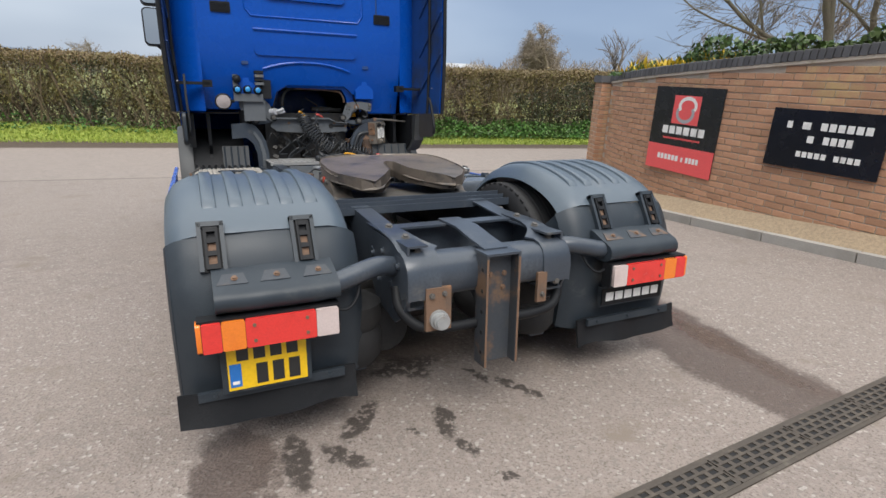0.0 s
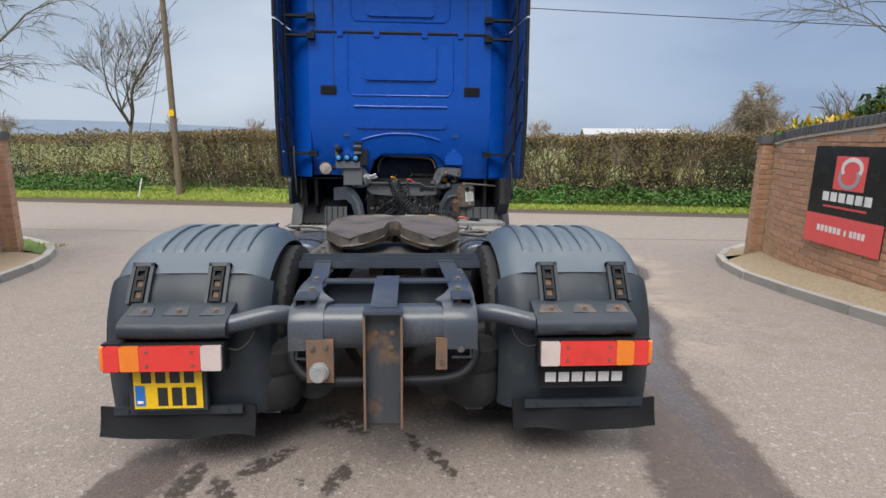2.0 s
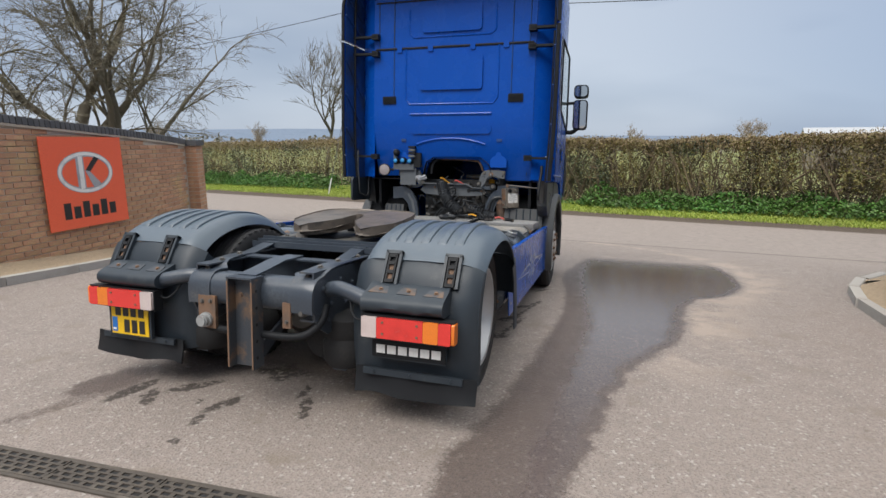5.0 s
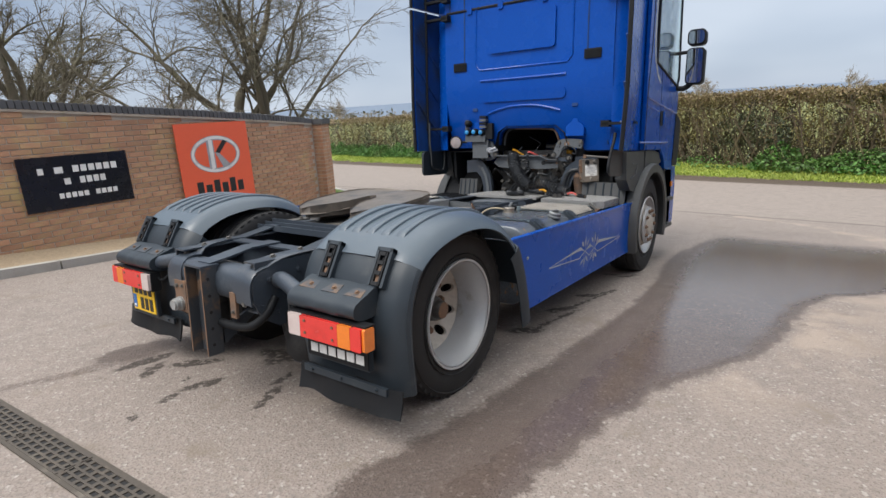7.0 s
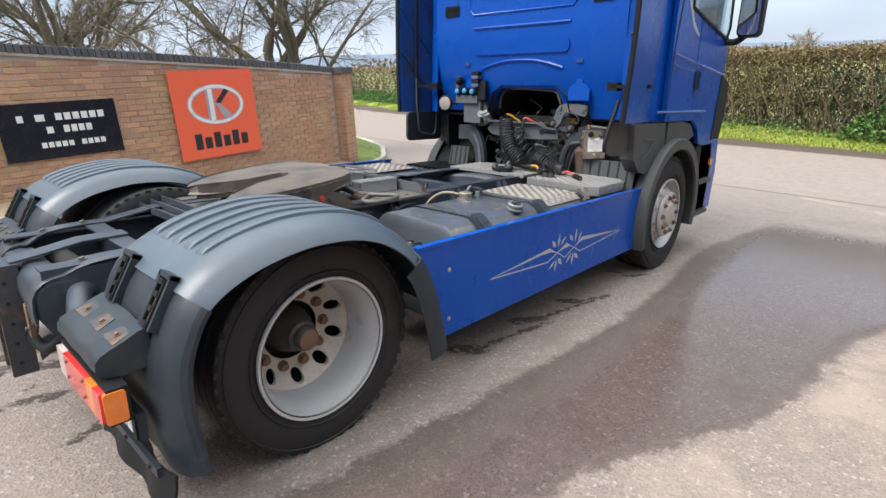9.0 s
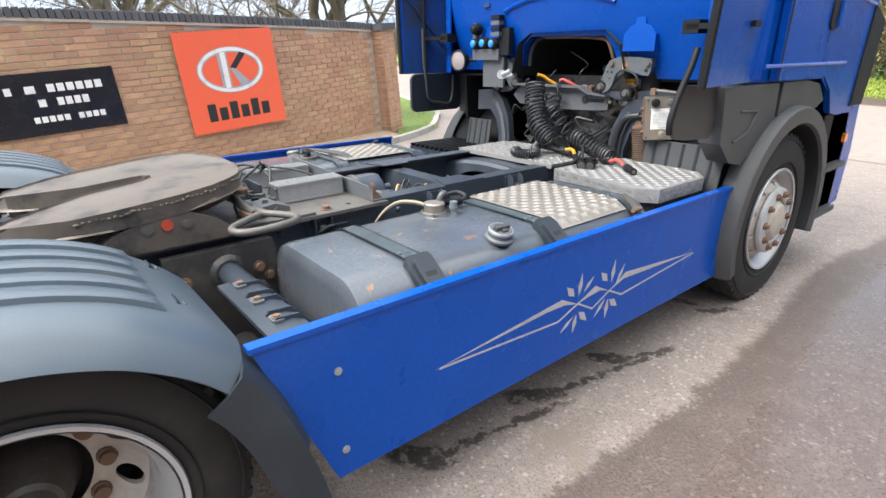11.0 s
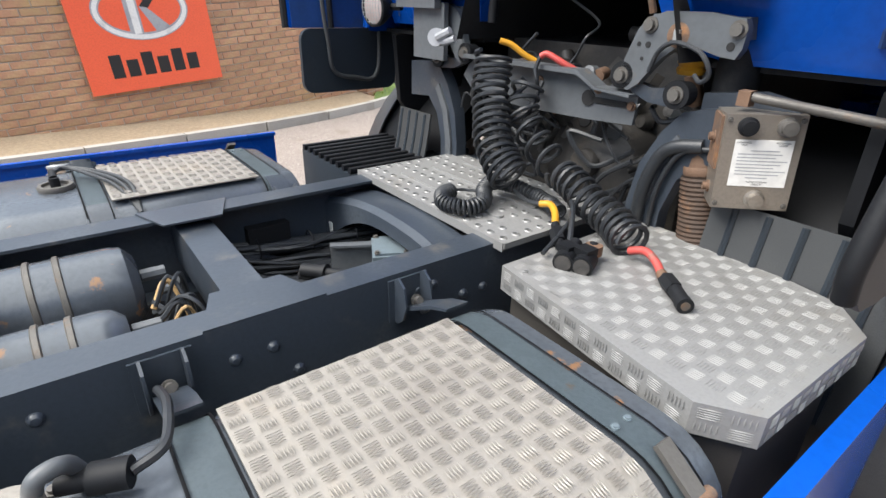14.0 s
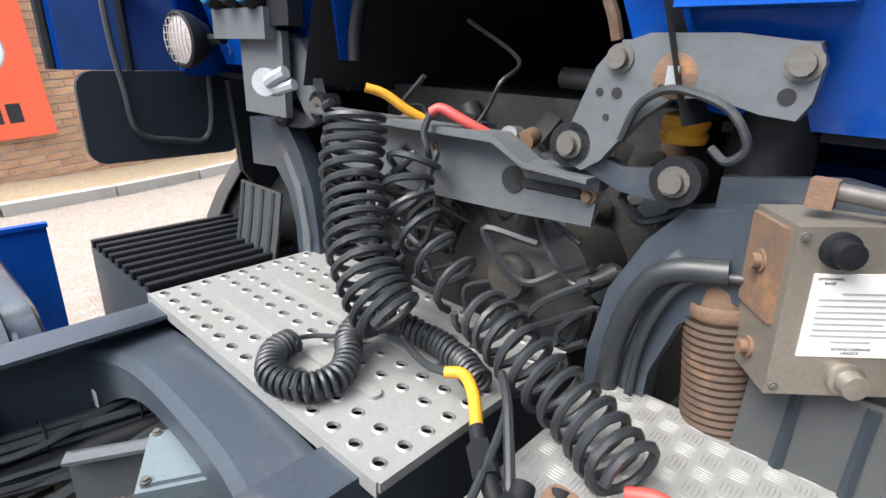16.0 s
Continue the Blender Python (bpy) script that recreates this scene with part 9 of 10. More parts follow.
        arm = part("mirror_arm", b, BLACK, cab, "black mirror arm")
        for z0, z1, w in ((2.01, 2.405, 0.095), (2.43, 2.60, 0.095)):
            b = prism(bm_new(), rounded(s * 1.37 - w, s * 1.37 + w, z0, z1, 0.05, 5), "y", 4.53, 4.63)
            soften(b, 0.018, 3)
            mh = part("mirror_housing", b, BLACK, arm, "black mirror housing")
            b = prism(bm_new(), rounded(s * 1.37 - w + 0.016, s * 1.37 + w - 0.016, z0 + 0.018, z1 - 0.018, 0.04, 5), "y", 4.520, 4.529)
            for c in b.verts:
                if c.co.y < 4.525:
                    c.co.y -= 0.09 * (c.co.z - z0)
            part("mirror_glass", b, MIRROR, arm, "", False)
    # seats and dashboard shapes behind the glass
    b = box(bm_new(), -1.08, 1.08, 3.3, 3.34, 1.3, 3.4)
    b.free()


cab_sides()


def cab_front():
    b = prism(bm_new(), [(4.5, 0.35), (5.02, 0.38), (5.06, 0.75), (5.0, 1.08), (4.5, 1.08)], "x", -1.14, 1.14)
    soften(b, 0.03, 2)
    part("bumper", b, BLUE, cab, "blue front bumper")
    b = prism(bm_new(), [(4.55, 1.10), (4.78, 1.10), (4.84, 1.35), (4.84, 1.62), (4.60, 1.70)], "x", 1.12, 1.20)
    prism(b, [(4.55, 1.10), (4.78, 1.10), (4.84, 1.35), (4.84, 1.62), (4.60, 1.70)], "x", -1.20, -1.12)
    soften(b, 0.02, 2)
    part("corner_vane", b, BLACK, cab, "black corner air vane", kind="stuff")


cab_front()


# ---- number plate and maker's name on the mudguards ----
def bars(parent, spans, z0, z1, y, mat, name="letter_bar", depth=0.002):
    for x0, x1 in spans:
        b = box(bm_new(), x0, x1, y - depth, y, z0, z1)
        part(name, b, mat, parent, "", False)


def letters(x0, x1, n, gap=0.16):
    w = (x1 - x0) / n
    return [(x0 + w * (i + gap / 2), x0 + w * (i + 1 - gap / 2)) for i in range(n)]


def plates():
    b = box(bm_new(), -1.054, -0.772, -0.583, -0.579, 0.312, 0.512)
    soften(b, 0.0015, 1)
    p = part("number_plate", b, YELLOW, truck, "yellow two-line rear number plate with dark bars")
    bars(p, letters(-1.030, -0.795, 4, 0.30), 0.425, 0.500, -0.583, INK)
    bars(p, letters(-0.965, -0.790, 3, 0.30), 0.325, 0.405, -0.583, INK)
    b = box(bm_new(), -1.048, -1.008, -0.585, -0.583, 0.325, 0.415)
    part("plate_band", b, PLATE_BLUE, p, "blue band", False)
    bars(p, [(-1.040, -1.016)], 0.336, 0.348, -0.585, SIGN_TEXT)
    b = box(bm_new(), -1.075, -0.755, -0.578, -0.555, 0.30, 0.50)
    part("plate_back", b, GUARD_LOW, p, "", False)
    b = box(bm_new(), 0.68, 1.075, -0.570, -0.562, 0.378, 0.462)
    soften(b, 0.003, 1)
    n = part("name_strip", b, BLACK, truck, "black strip with pale blocks for the maker's name")
    bars(n, letters(0.698, 1.057, 6, 0.20), 0.399, 0.443, -0.570, WHITE)
    b = box(bm_new(), 0.68, 1.075, -0.564, -0.535, 0.37, 0.47)
    part("strip_back", b, GUARD_LOW, n, "", False)


plates()


# ---- rear cab suspension, control box, coiled hoses ----
def suspension():
    # cross beam
    b = bm_new()
    prism(b, [(-0.38, 1.17), (-0.32, 1.25), (0.08, 1.25), (0.20, 1.25), (0.27, 1.212), (0.39, 1.206), (0.39, 1.178), (0.25, 1.176), (0.25, 1.158), (0.388, 1.160), (0.385, 1.118), (0.23, 1.108), (-0.05, 1.10), (-0.32, 1.12)], "y", 2.935, 2.948)
    soften(b, 0.004, 1)
    beam = part("cab_crossbeam", b, STEEL_GREY, truck, "grey pressed steel beam behind the engine")
    b = prism(bm_new(), [(-0.34, 1.238), (0.20, 1.238), (0.27, 1.204), (0.39, 1.198), (0.39, 1.206), (0.27, 1.213), (0.20, 1.252), (-0.34, 1.252)], "y", 2.89, 2.948)
    part("beam_flange", b, STEEL_GREY, beam, "", False)
    b = cyl(bm_new(), (0.223, 2.934, 1.171), (0.223, 2.931, 1.171), 0.024, 20)
    part("beam_hole", b, DARK, beam)
    b = prism(bm_new(), rounded(0.23, 0.36, 1.162, 1.178, 0.006, 2), "y", 2.931, 2.934)
    part("beam_slot", b, DARK, beam)
    bolts([(0.255, 2.934, 1.20), (0.02, 2.934, 1.20), (-0.2, 2.934, 1.20), (0.375, 2.934, 1.169)], (0, -1, 0), RUST, beam, 0.009, 0.008)
    for s in (1, -1):
        # cab bracket, arched
        out = [(0.315, 1.235), (0.340, 1.275), (0.358, 1.325), (0.375, 1.37), (0.40, 1.40), (0.45, 1.416), (0.56, 1.416), (0.645, 1.405), (0.655, 1.385), (0.652, 1.34), (0.640, 1.318), (0.60, 1.322), (0.54, 1.338), (0.49, 1.332), (0.455, 1.305), (0.42, 1.262), (0.40, 1.235), (0.37, 1.215)]
        b = prism(bm_new(), [(s * x, z) for x, z in out], "y", 2.905, 2.930)
        soften(b, 0.006, 2)
        br = part("cab_bracket", b, STEEL_GREY, truck, "grey arched cab bracket with rust round its bolts")
        if s > 0:
            bolts([(0.41, 2.905, 1.382), (0.635, 2.905, 1.382)], (0, -1, 0), DULL, br, 0.014, 0.012)
            b = spin(bm_new(), [(0.0, 0.0), (0.028, 0.001), (0.03, 0.0)], (0.49, 2.9045, 1.362), (0, -1, 0), 16)
            part("rust_mark", b, RUST, br)
            b = tube(bm_new(), curve_pts([(0.43, 2.90, 1.27), (0.45, 2.895, 1.32), (0.49, 2.885, 1.345), (0.53, 2.885, 1.342), (0.575, 2.88, 1.325), (0.60, 2.885, 1.285), (0.58, 2.89, 1.262), (0.555, 2.90, 1.275)], 6), 0.006, 8)
            part("cable", b, HOSE, br, "black cable")
            for x, z, r in ((0.385, 1.335, 0.006), (0.412, 1.335, 0.008), (0.475, 1.345, 0.006), (0.625, 1.345, 0.010), (0.40, 1.30, 0.005)):
                part("bracket_hole", cyl(bm_new(), (x, 2.9045, z), (x, 2.9035, z), r, 12), DARK, br)
            b = box(bm_new(), 0.482, 0.498, 2.896, 2.905, 1.345, 1.375)
            soften(b, 0.002, 1)
            part("cable_clip", b, CASE, br, "bright cable clip")
        b = box(bm_new(), s * 0.40, s * 0.645, 2.925, 2.985, 1.36, 1.408)
        soften(b, 0.006, 1)
        part("bracket_web", b, STEEL_GREY, br)
        # bushes and link arm
        b = bm_new()
        for x, z in ((0.345, 1.252), (0.515, 1.222)):
            cyl(b, (s * x, 2.905, z), (s * x, 2.918, z), 0.036, 24)
            cyl(b, (s * x, 2.918, z), (s * x, 2.955, z), 0.031, 20)
        part("rubber_bush", b, BLACK, br, "round rubber bush")
        bolts([(s * 0.345, 2.905, 1.252), (s * 0.515, 2.905, 1.222)], (0, -1, 0), DULL, br, 0.015, 0.012)
        b = prism(bm_new(), [(s * x, z) for x, z in ((0.35, 1.268), (0.38, 1.242), (0.43, 1.228), (0.515, 1.236), (0.53, 1.204), (0.50, 1.186), (0.43, 1.190), (0.38, 1.208), (0.34, 1.232))], "y", 2.922, 2.947)
        soften(b, 0.008, 2)
        part("link_arm", b, CHASSIS, br)
        # upright support leg
        out = [(0.30, 0.62), (0.30, 0.90), (0.32, 1.02), (0.37, 1.12), (0.42, 1.18), (0.50, 1.20), (0.63, 1.19), (0.63, 1.05), (0.50, 1.06), (0.44, 1.00), (0.41, 0.90), (0.40, 0.62)]
        if s > 0:
            out = [(x + 0.11, z) for x, z in out]
        else:
            out = [(x + 0.11 - 0.0 * z, z) for x, z in out]
        b = prism(bm_new(), [(s * x, z) for x, z in out], "y", 2.935, 2.985)
        soften(b, 0.014, 2)
        leg = part("support_leg", b, CHASSIS, truck, "dark grey curved cab support leg")
        b = prism(bm_new(), [(s * (x + 0.11), z) for x, z in ((0.33, 0.64), (0.33, 0.90), (0.36, 1.03), (0.42, 1.12), (0.44, 1.10), (0.39, 1.02), (0.365, 0.9), (0.365, 0.64))], "y", 2.925, 2.936)
        part("leg_flange", b, STEEL_GREY, leg, "", False)
        # spring and damper seat
        b = spin(bm_new(), [(0.0, 0.0), (0.033, 0.0), (0.037, 0.012), (0.031, 0.020), (0.037, 0.030), (0.034, 0.042), (0.018, 0.048), (0.0, 0.049)], (s * 0.478, 3.02, 1.262), (0, 0, 1), 24)
        part("bump_stop", b, HOSE_YELLOW if s > 0 else BLACK, br, "yellow rubber bump stop" if s > 0 else "")
        b = cyl(bm_new(), (s * 0.60, 3.03, 1.10), (s * 0.60, 3.03, 1.34), 0.055, 20)
        part("cab_spring", b, BLACK, br)
    # dark plates round the right-hand leg
    b = prism(bm_new(), [(0.56, 1.23), (0.70, 1.25), (0.79, 1.235), (0.79, 1.18), (0.70, 1.15), (0.60, 1.12), (0.56, 1.15)], "y", 2.96, 2.985)
    soften(b, 0.005, 1)
    part("stay_plate", b, CHASSIS, truck, "dark steel stay plate")
    b = tube(bm_new(), [(0.69, 3.06, 1.244), (1.10, 3.10, 1.213)], 0.011, 10)
    part("stay_rod", b, DULL, truck, "bare steel stay rod")
    b = box(bm_new(), 0.672, 0.700, 3.045, 3.075, 1.222, 1.256)
    soften(b, 0.006, 1)
    part("rod_end", b, RUST, truck, "rusty rod end")
    # control box
    m = Matrix.Translation((0.722, 3.092, 1.10)) @ Matrix.Rotation(radians(38), 4, "Z") @ Matrix.Rotation(radians(-3), 4, "Y")
    b = box(bm_new(), -0.083, 0.083, -0.045, 0.055, -0.112, 0.112, m)
    soften(b, 0.006, 2)
    c = part("control_box", b, STAINLESS, truck, "dull stainless control box with two knobs and a paper label")
    b = box(bm_new(), -0.055, 0.066, -0.0468, -0.0452, -0.055, 0.055, m)
    part("label", b, SIGN_TEXT, c, "white paper label with small grey print", False)
    for k in range(9):
        z = 0.030 - 0.0080 * k
        w = 0.105 if k not in (0, 8) else 0.06
        b = box(bm_new(), -0.045 + (0.025 if k in (0, 8) else 0), -0.045 + (0.025 if k in (0, 8) else 0) + w * (1 - 0.12 * (k % 3)), -0.0474, -0.0469, z - 0.0012, z + 0.0012, m)
        part("print_line", b, SIGN_GREY, c, "", False)
    for words, x, z, size in (("FIFTHWHEEL", -0.036, 0.047, 0.0052), ("RAISE", -0.036, 0.0415, 0.0052), ("FIFTHWHEEL", 0.045, 0.047, 0.0052), ("LOWER", 0.045, 0.0415, 0.0052), ("SLIDING CARRIAGE", 0.006, -0.0455, 0.0052), ("UNLOCK", 0.006, -0.051, 0.0052)):
        font = bpy.data.curves.new("print_words", "FONT")
        font.body, font.size, font.align_x, font.extrude = words, size, "CENTER", 0.0002
        font.materials.append(INK)
        o = new("print_words", font)
        o.parent, o.matrix_basis = c, m @ Matrix.Translation((x, -0.0471, z)) @ Matrix.Rotation(radians(90), 4, "X")
    for x, z, mat in ((-0.035, 0.085, BLACK), (0.045, 0.085, DULL), (0.008, -0.085, STAINLESS)):
        b = spin(bm_new(), [(0.022, 0.0), (0.022, 0.008), (0.017, 0.010), (0.016, 0.026), (0.0, 0.027)], m @ Vector((x, -0.045, z)), m.to_3x3() @ Vector((0, -1, 0)), 20)
        part("knob", b, mat, c)
    bolts([m @ Vector((x, -0.045, z)) for x in (-0.074, 0.074) for z in (-0.1, 0.1)], m.to_3x3() @ Vector((0, -1, 0)), DULL, c, 0.004, 0.003, "screw")
    b = box(bm_new(), -0.089, -0.083, -0.03, 0.05, -0.02, 0.105, m)
    part("side_plate", b, RUST, c, "rusty side plate", False)
    bolts([m @ Vector((-0.089, 0.01, 0.05)), m @ Vector((-0.084, 0.01, -0.075))], m.to_3x3() @ Vector((-1, 0, 0)), RUST, c, 0.010, 0.010)
    # flexible exhaust pipe
    prof = [(0.052 + (0.0034 if k % 2 else 0.0) + 0.00025 * max(0, 14 - k), 0.0062 * k) for k in range(34)]
    b = spin(bm_new(), prof, (0.632, 3.12, 0.825), (-0.16, 0, 1), 24)
    fp = part("flexible_pipe", b, PIPE, truck, "rusty corrugated flexible pipe")
    b = spin(bm_new(), [(0.049, 0.0), (0.051, 0.004), (0.051, 0.020), (0.049, 0.024)], (0.601, 3.12, 1.025), (-0.16, 0, 1), 24)
    part("pipe_clamp", b, RUST, fp, "rusty pipe clamp")
    b = tube(bm_new(), curve_pts([(0.600, 3.12, 1.03), (0.592, 3.13, 1.075), (0.575, 3.16, 1.11), (0.55, 3.24, 1.13)], 6), 0.044, 18)
    part("exhaust_elbow", b, RUST, fp, "rusty exhaust elbow")
    # big hoses beside the leg
    for k, (x, r) in enumerate(((0.475, 0.019), (0.515, 0.007))):
        b = tube(bm_new(), curve_pts([(x - 0.02, 2.93, 0.80), (x - 0.01, 2.92, 0.95), (x + 0.02, 2.92, 1.05), (x + 0.06, 2.92, 1.09), (x + 0.13, 2.93, 1.105)], 8), r, 10)
        part("rubber_hose", b, HOSE, truck, "thick black rubber hose")
    # dark inner guards behind the cab
    for s in (1, -1):
        rows = []
        for k in range(9):
            a = radians(175 - 105 * k / 8)
            y, z = 3.70 + 0.62 * math.cos(a), 0.50 + 0.62 * math.sin(a)
            rows.append([Vector((s * 0.62, y, z)), Vector((s * 0.9, y, z + 0.01)), Vector((s * 1.14, y, z))])
        part("inner_guard", sheet(bm_new(), rows, 0.01), BLACK, truck, "black plastic inner wheel guard")
        b = prism(bm_new(), [(3.17, 0.80), (3.21, 0.90), (3.14, 0.99), (3.12, 1.28), (3.5, 1.28), (3.36, 1.0), (3.30, 0.80)], "x", s * 0.92, s * 0.95)
        part("inner_panel", b, BLACK, truck, "", False)
        b = bm_new()
        rows = [[Vector((s * x, 3.06 + 0.04 * math.cos(z * 6), z)) for x in ((0.66, 0.80, 0.95, 1.10) if s > 0 else (0.60, 0.68, 0.76, 0.84))] for z in (0.55, 0.7, 0.85, 0.98)]
        sp = part("splash_panel", sheet(b, rows, 0.008), ARCH, truck, "dark slate ribbed splash panel")
        for x in ((0.72, 0.80, 0.88, 0.96, 1.04) if s > 0 else (0.64, 0.70, 0.76, 0.82)):
            b = tube(bm_new(), [(s * x, 3.052 + 0.04 * math.cos(z * 6), z) for z in (0.56, 0.65, 0.74, 0.83, 0.92, 0.975)], 0.009, 6)
            part("panel_rib", b, GUARD_LOW, sp)


def shifted(build, dy, pick=lambda o: True):
    """Builds parts and moves those that lie further in under the cab."""
    before = set(truck.children)
    build()
    for o in set(truck.children) - before:
        if pick(o):
            o.location.y += dy


shifted(suspension, 0.15, lambda o: o.name.split(".")[0] not in ("control_box", "flexible_pipe", "inner_guard", "inner_panel", "splash_panel", "rod_end", "stay_rod"))


def engine():
    rnd = random.Random(8)
    b = box(bm_new(), -0.40, 0.44, 3.20, 4.6, 0.55, 1.30)
    soften(b, 0.03, 2)
    part("engine_block", b, ENGINE, truck, "oily dark engine and gearbox")
    b = spin(bm_new(), [(0.0, -0.04), (0.06, -0.035), (0.11, 0.0), (0.19, 0.03), (0.215, 0.10), (0.22, 0.2)], (0.16, 3.06, 0.90), (0, 1, 0), 28)
    part("gearbox_cover", b, ENGINE, truck, "round oily gearbox cover")
    b = spin(bm_new(), [(0.0, -0.012), (0.045, -0.01), (0.05, 0.0), (0.05, 0.02)], (0.19, 3.01, 0.95), (0, 1, 0), 20)
    part("gearbox_cap", b, ENGINE, truck)
    for k in range(70):
        x, z = rnd.uniform(-0.34, 0.44), rnd.uniform(0.80, 1.24)
        y = 3.06 + rnd.uniform(-0.03, 0.14)
        b = bm_new()
        t = rnd.random()
        if t < 0.4:
            w = Vector((rnd.uniform(-1, 1), rnd.uniform(-0.4, 0.4), rnd.uniform(-1, 1))).normalized() * rnd.uniform(0.02, 0.07)
            cyl(b, Vector((x, y, z)) - w, Vector((x, y, z)) + w, rnd.uniform(0.010, 0.026), 10)
        elif t < 0.7:
            m = pose(x, y, z, rnd.uniform(0, 40), rnd.uniform(0, 40), rnd.uniform(0, 90))
            a, c, d = rnd.uniform(0.012, 0.045), rnd.uniform(0.012, 0.03), rnd.uniform(0.012, 0.04)
            box(b, -a, a, -c, c, -d, d, m)
            soften(b, 0.004, 1)
        else:
            spin(b, [(0.0, -0.02), (rnd.uniform(0.015, 0.03), -0.018), (rnd.uniform(0.02, 0.035), 0.0), (0.02, 0.03), (0.0, 0.031)], (x, y, z), (rnd.uniform(-0.4, 0.4), -1, rnd.uniform(-0.4, 0.4)), 14)
        part("engine_fitting", b, ENGINE if k % 4 else (STEEL_GREY if k % 8 else RUST), truck, "greasy engine fitting")
    for k in range(22):
        x = rnd.uniform(-0.30, 0.42)
        z = rnd.uniform(0.85, 1.2)
        p = Vector((x, 3.02, z))
        pts = [p]
        for i in range(4):
            pts.append(pts[-1] + Vector((rnd.uniform(-0.12, 0.12), rnd.uniform(-0.05, 0.05), rnd.uniform(-0.13, 0.10))))
        for q in pts:
            q.z = max(q.z, 0.78)
            q.y = max(q.y, 2.965)
        b = tube(bm_new(), curve_pts(pts, 6), rnd.uniform(0.004, 0.010), 6)
        part("engine_cable", b, HOSE, truck, "black engine cable")
    # clutch servo seen through the opening
    b = cyl(bm_new(), (0.10, 3.30, 1.34), (0.42, 3.30, 1.33), 0.024, 14)
    cyl(b, (0.19, 3.30, 1.338), (0.31, 3.30, 1.334), 0.032, 14)
    part("air_cylinder", b, DULL, truck, "dull metal air cylinder")
    b = box(bm_new(), 0.16, 0.44, 3.30, 3.42, 1.22, 1.30)
    soften(b, 0.01, 1)
    part("valve_block", b, BLACK, truck)


shifted(engine, 0.13)


def hoses():
    def hose(name, ctrl, r, mat=HOSE, label="", n=8, seg=8):
        return part(name, tube(bm_new(), curve_pts(ctrl, n), r, seg), mat, truck, label)

    def coils(name, ctrl, radius, wire, turns, label):
        return part(name, coil(bm_new(), ctrl, radius, wire, turns), HOSE, truck, label)

    low = Vector((-0.045, 0.0, -0.028))
    c1 = coils("coiled_air_hose", [(-0.075, 2.96, 1.275), (-0.06, 2.94, 1.20), (-0.02, 2.91, 1.12), (0.03, 2.88, 1.05), (0.10, 2.85, 0.985), (0.16, 2.85, 0.945)], 0.057, 0.0075, 17, "tightly coiled black air hose hanging from the beam")
    part("yellow_sleeve", tube(bm_new(), curve_pts([(-0.105, 3.01, 1.312), (-0.08, 3.04, 1.300), (-0.05, 3.07, 1.272), (-0.025, 3.10, 1.252)], 6), 0.010, 10), HOSE_YELLOW, c1, "yellow hose sleeve")
    hose("hose_tail", [(0.16, 2.87, 0.90), (0.20, 2.858, 0.893), (0.25, 2.845, 0.895), (0.288, 2.846, 0.90)], 0.0068, HOSE, "black hose tail")
    part("yellow_sleeve", tube(bm_new(), curve_pts([(0.288, 2.846, 0.90), (0.318, 2.856, 0.905), (0.36, 2.83, 0.90), (0.40, 2.79, 0.887)], 6), 0.010, 10), HOSE_YELLOW, truck, "yellow hose sleeve")
    b = tube(bm_new(), [(0.40, 2.79, 0.887), (0.425, 2.768, 0.880)], 0.012, 10)
    tube(b, [(0.422, 2.770, 0.881), (0.462, 2.738, 0.872)], 0.019, 6)
    tube(b, [(0.460, 2.740, 0.872), (0.50, 2.715, 0.862)], 0.013, 12)
    part("hose_coupling", b, BLACK, truck, "black hose coupling")
    # looser hose from the red sleeve
    c2 = coils("loose_coil", [(0.03, 3.03, 1.205), (0.03, 3.0, 1.15), (0.06, 2.99, 1.09), (0.13, 2.98, 1.03), (0.22, 2.96, 0.98)], 0.048, 0.0072, 6, "loosely stretched black air hose coil")
    part("red_sleeve", tube(bm_new(), curve_pts([(0.062, 3.03, 1.277), (0.08, 3.04, 1.285), (0.12, 3.06, 1.265), (0.155, 3.09, 1.243)], 6), 0.010, 10), HOSE_RED, c2, "faded red hose sleeve")
    hose("hose_tail", [(0.062, 3.03, 1.277), (0.055, 3.02, 1.24), (0.065, 3.02, 1.21), (0.06, 3.03, 1.19)], 0.0068, HOSE)
    c3 = coils("coiled_air_hose", [(0.26, 2.95, 0.97), (0.35, 2.925, 0.95), (0.44, 2.905, 0.925), (0.53, 2.88, 0.905), (0.60, 2.85, 0.895)], 0.045, 0.0070, 12, "coiled black air hose lying across the plates")
    part("red_sleeve", tube(bm_new(), curve_pts([(0.60, 2.84, 0.875), (0.64, 2.845, 0.888), (0.68, 2.83, 0.880), (0.71, 2.81, 0.868)], 6), 0.010, 10), HOSE_RED, c3, "red hose sleeve")
    b = tube(bm_new(), [(0.71, 2.81, 0.868), (0.735, 2.79, 0.864)], 0.013, 10)
    part("plug_neck", b, RUST, truck, "brown plug neck")
    b = tube(bm_new(), [(0.735, 2.79, 0.870), (0.775, 2.76, 0.870)], 0.0195, 6)
    tube(b, [(0.775, 2.76, 0.870), (0.815, 2.727, 0.868)], 0.0165, 16)
    tube(b, [(0.810, 2.731, 0.868), (0.824, 2.7196, 0.868)], 0.0182, 16)
    part("hose_plug", b, BLACK, truck, "black hose plug lying on the chequer plate")
    b = tube(bm_new(), [(0.8225, 2.7208, 0.868), (0.8250, 2.7188, 0.868)], 0.010, 12)
    part("plug_bore", b, DULL, truck)
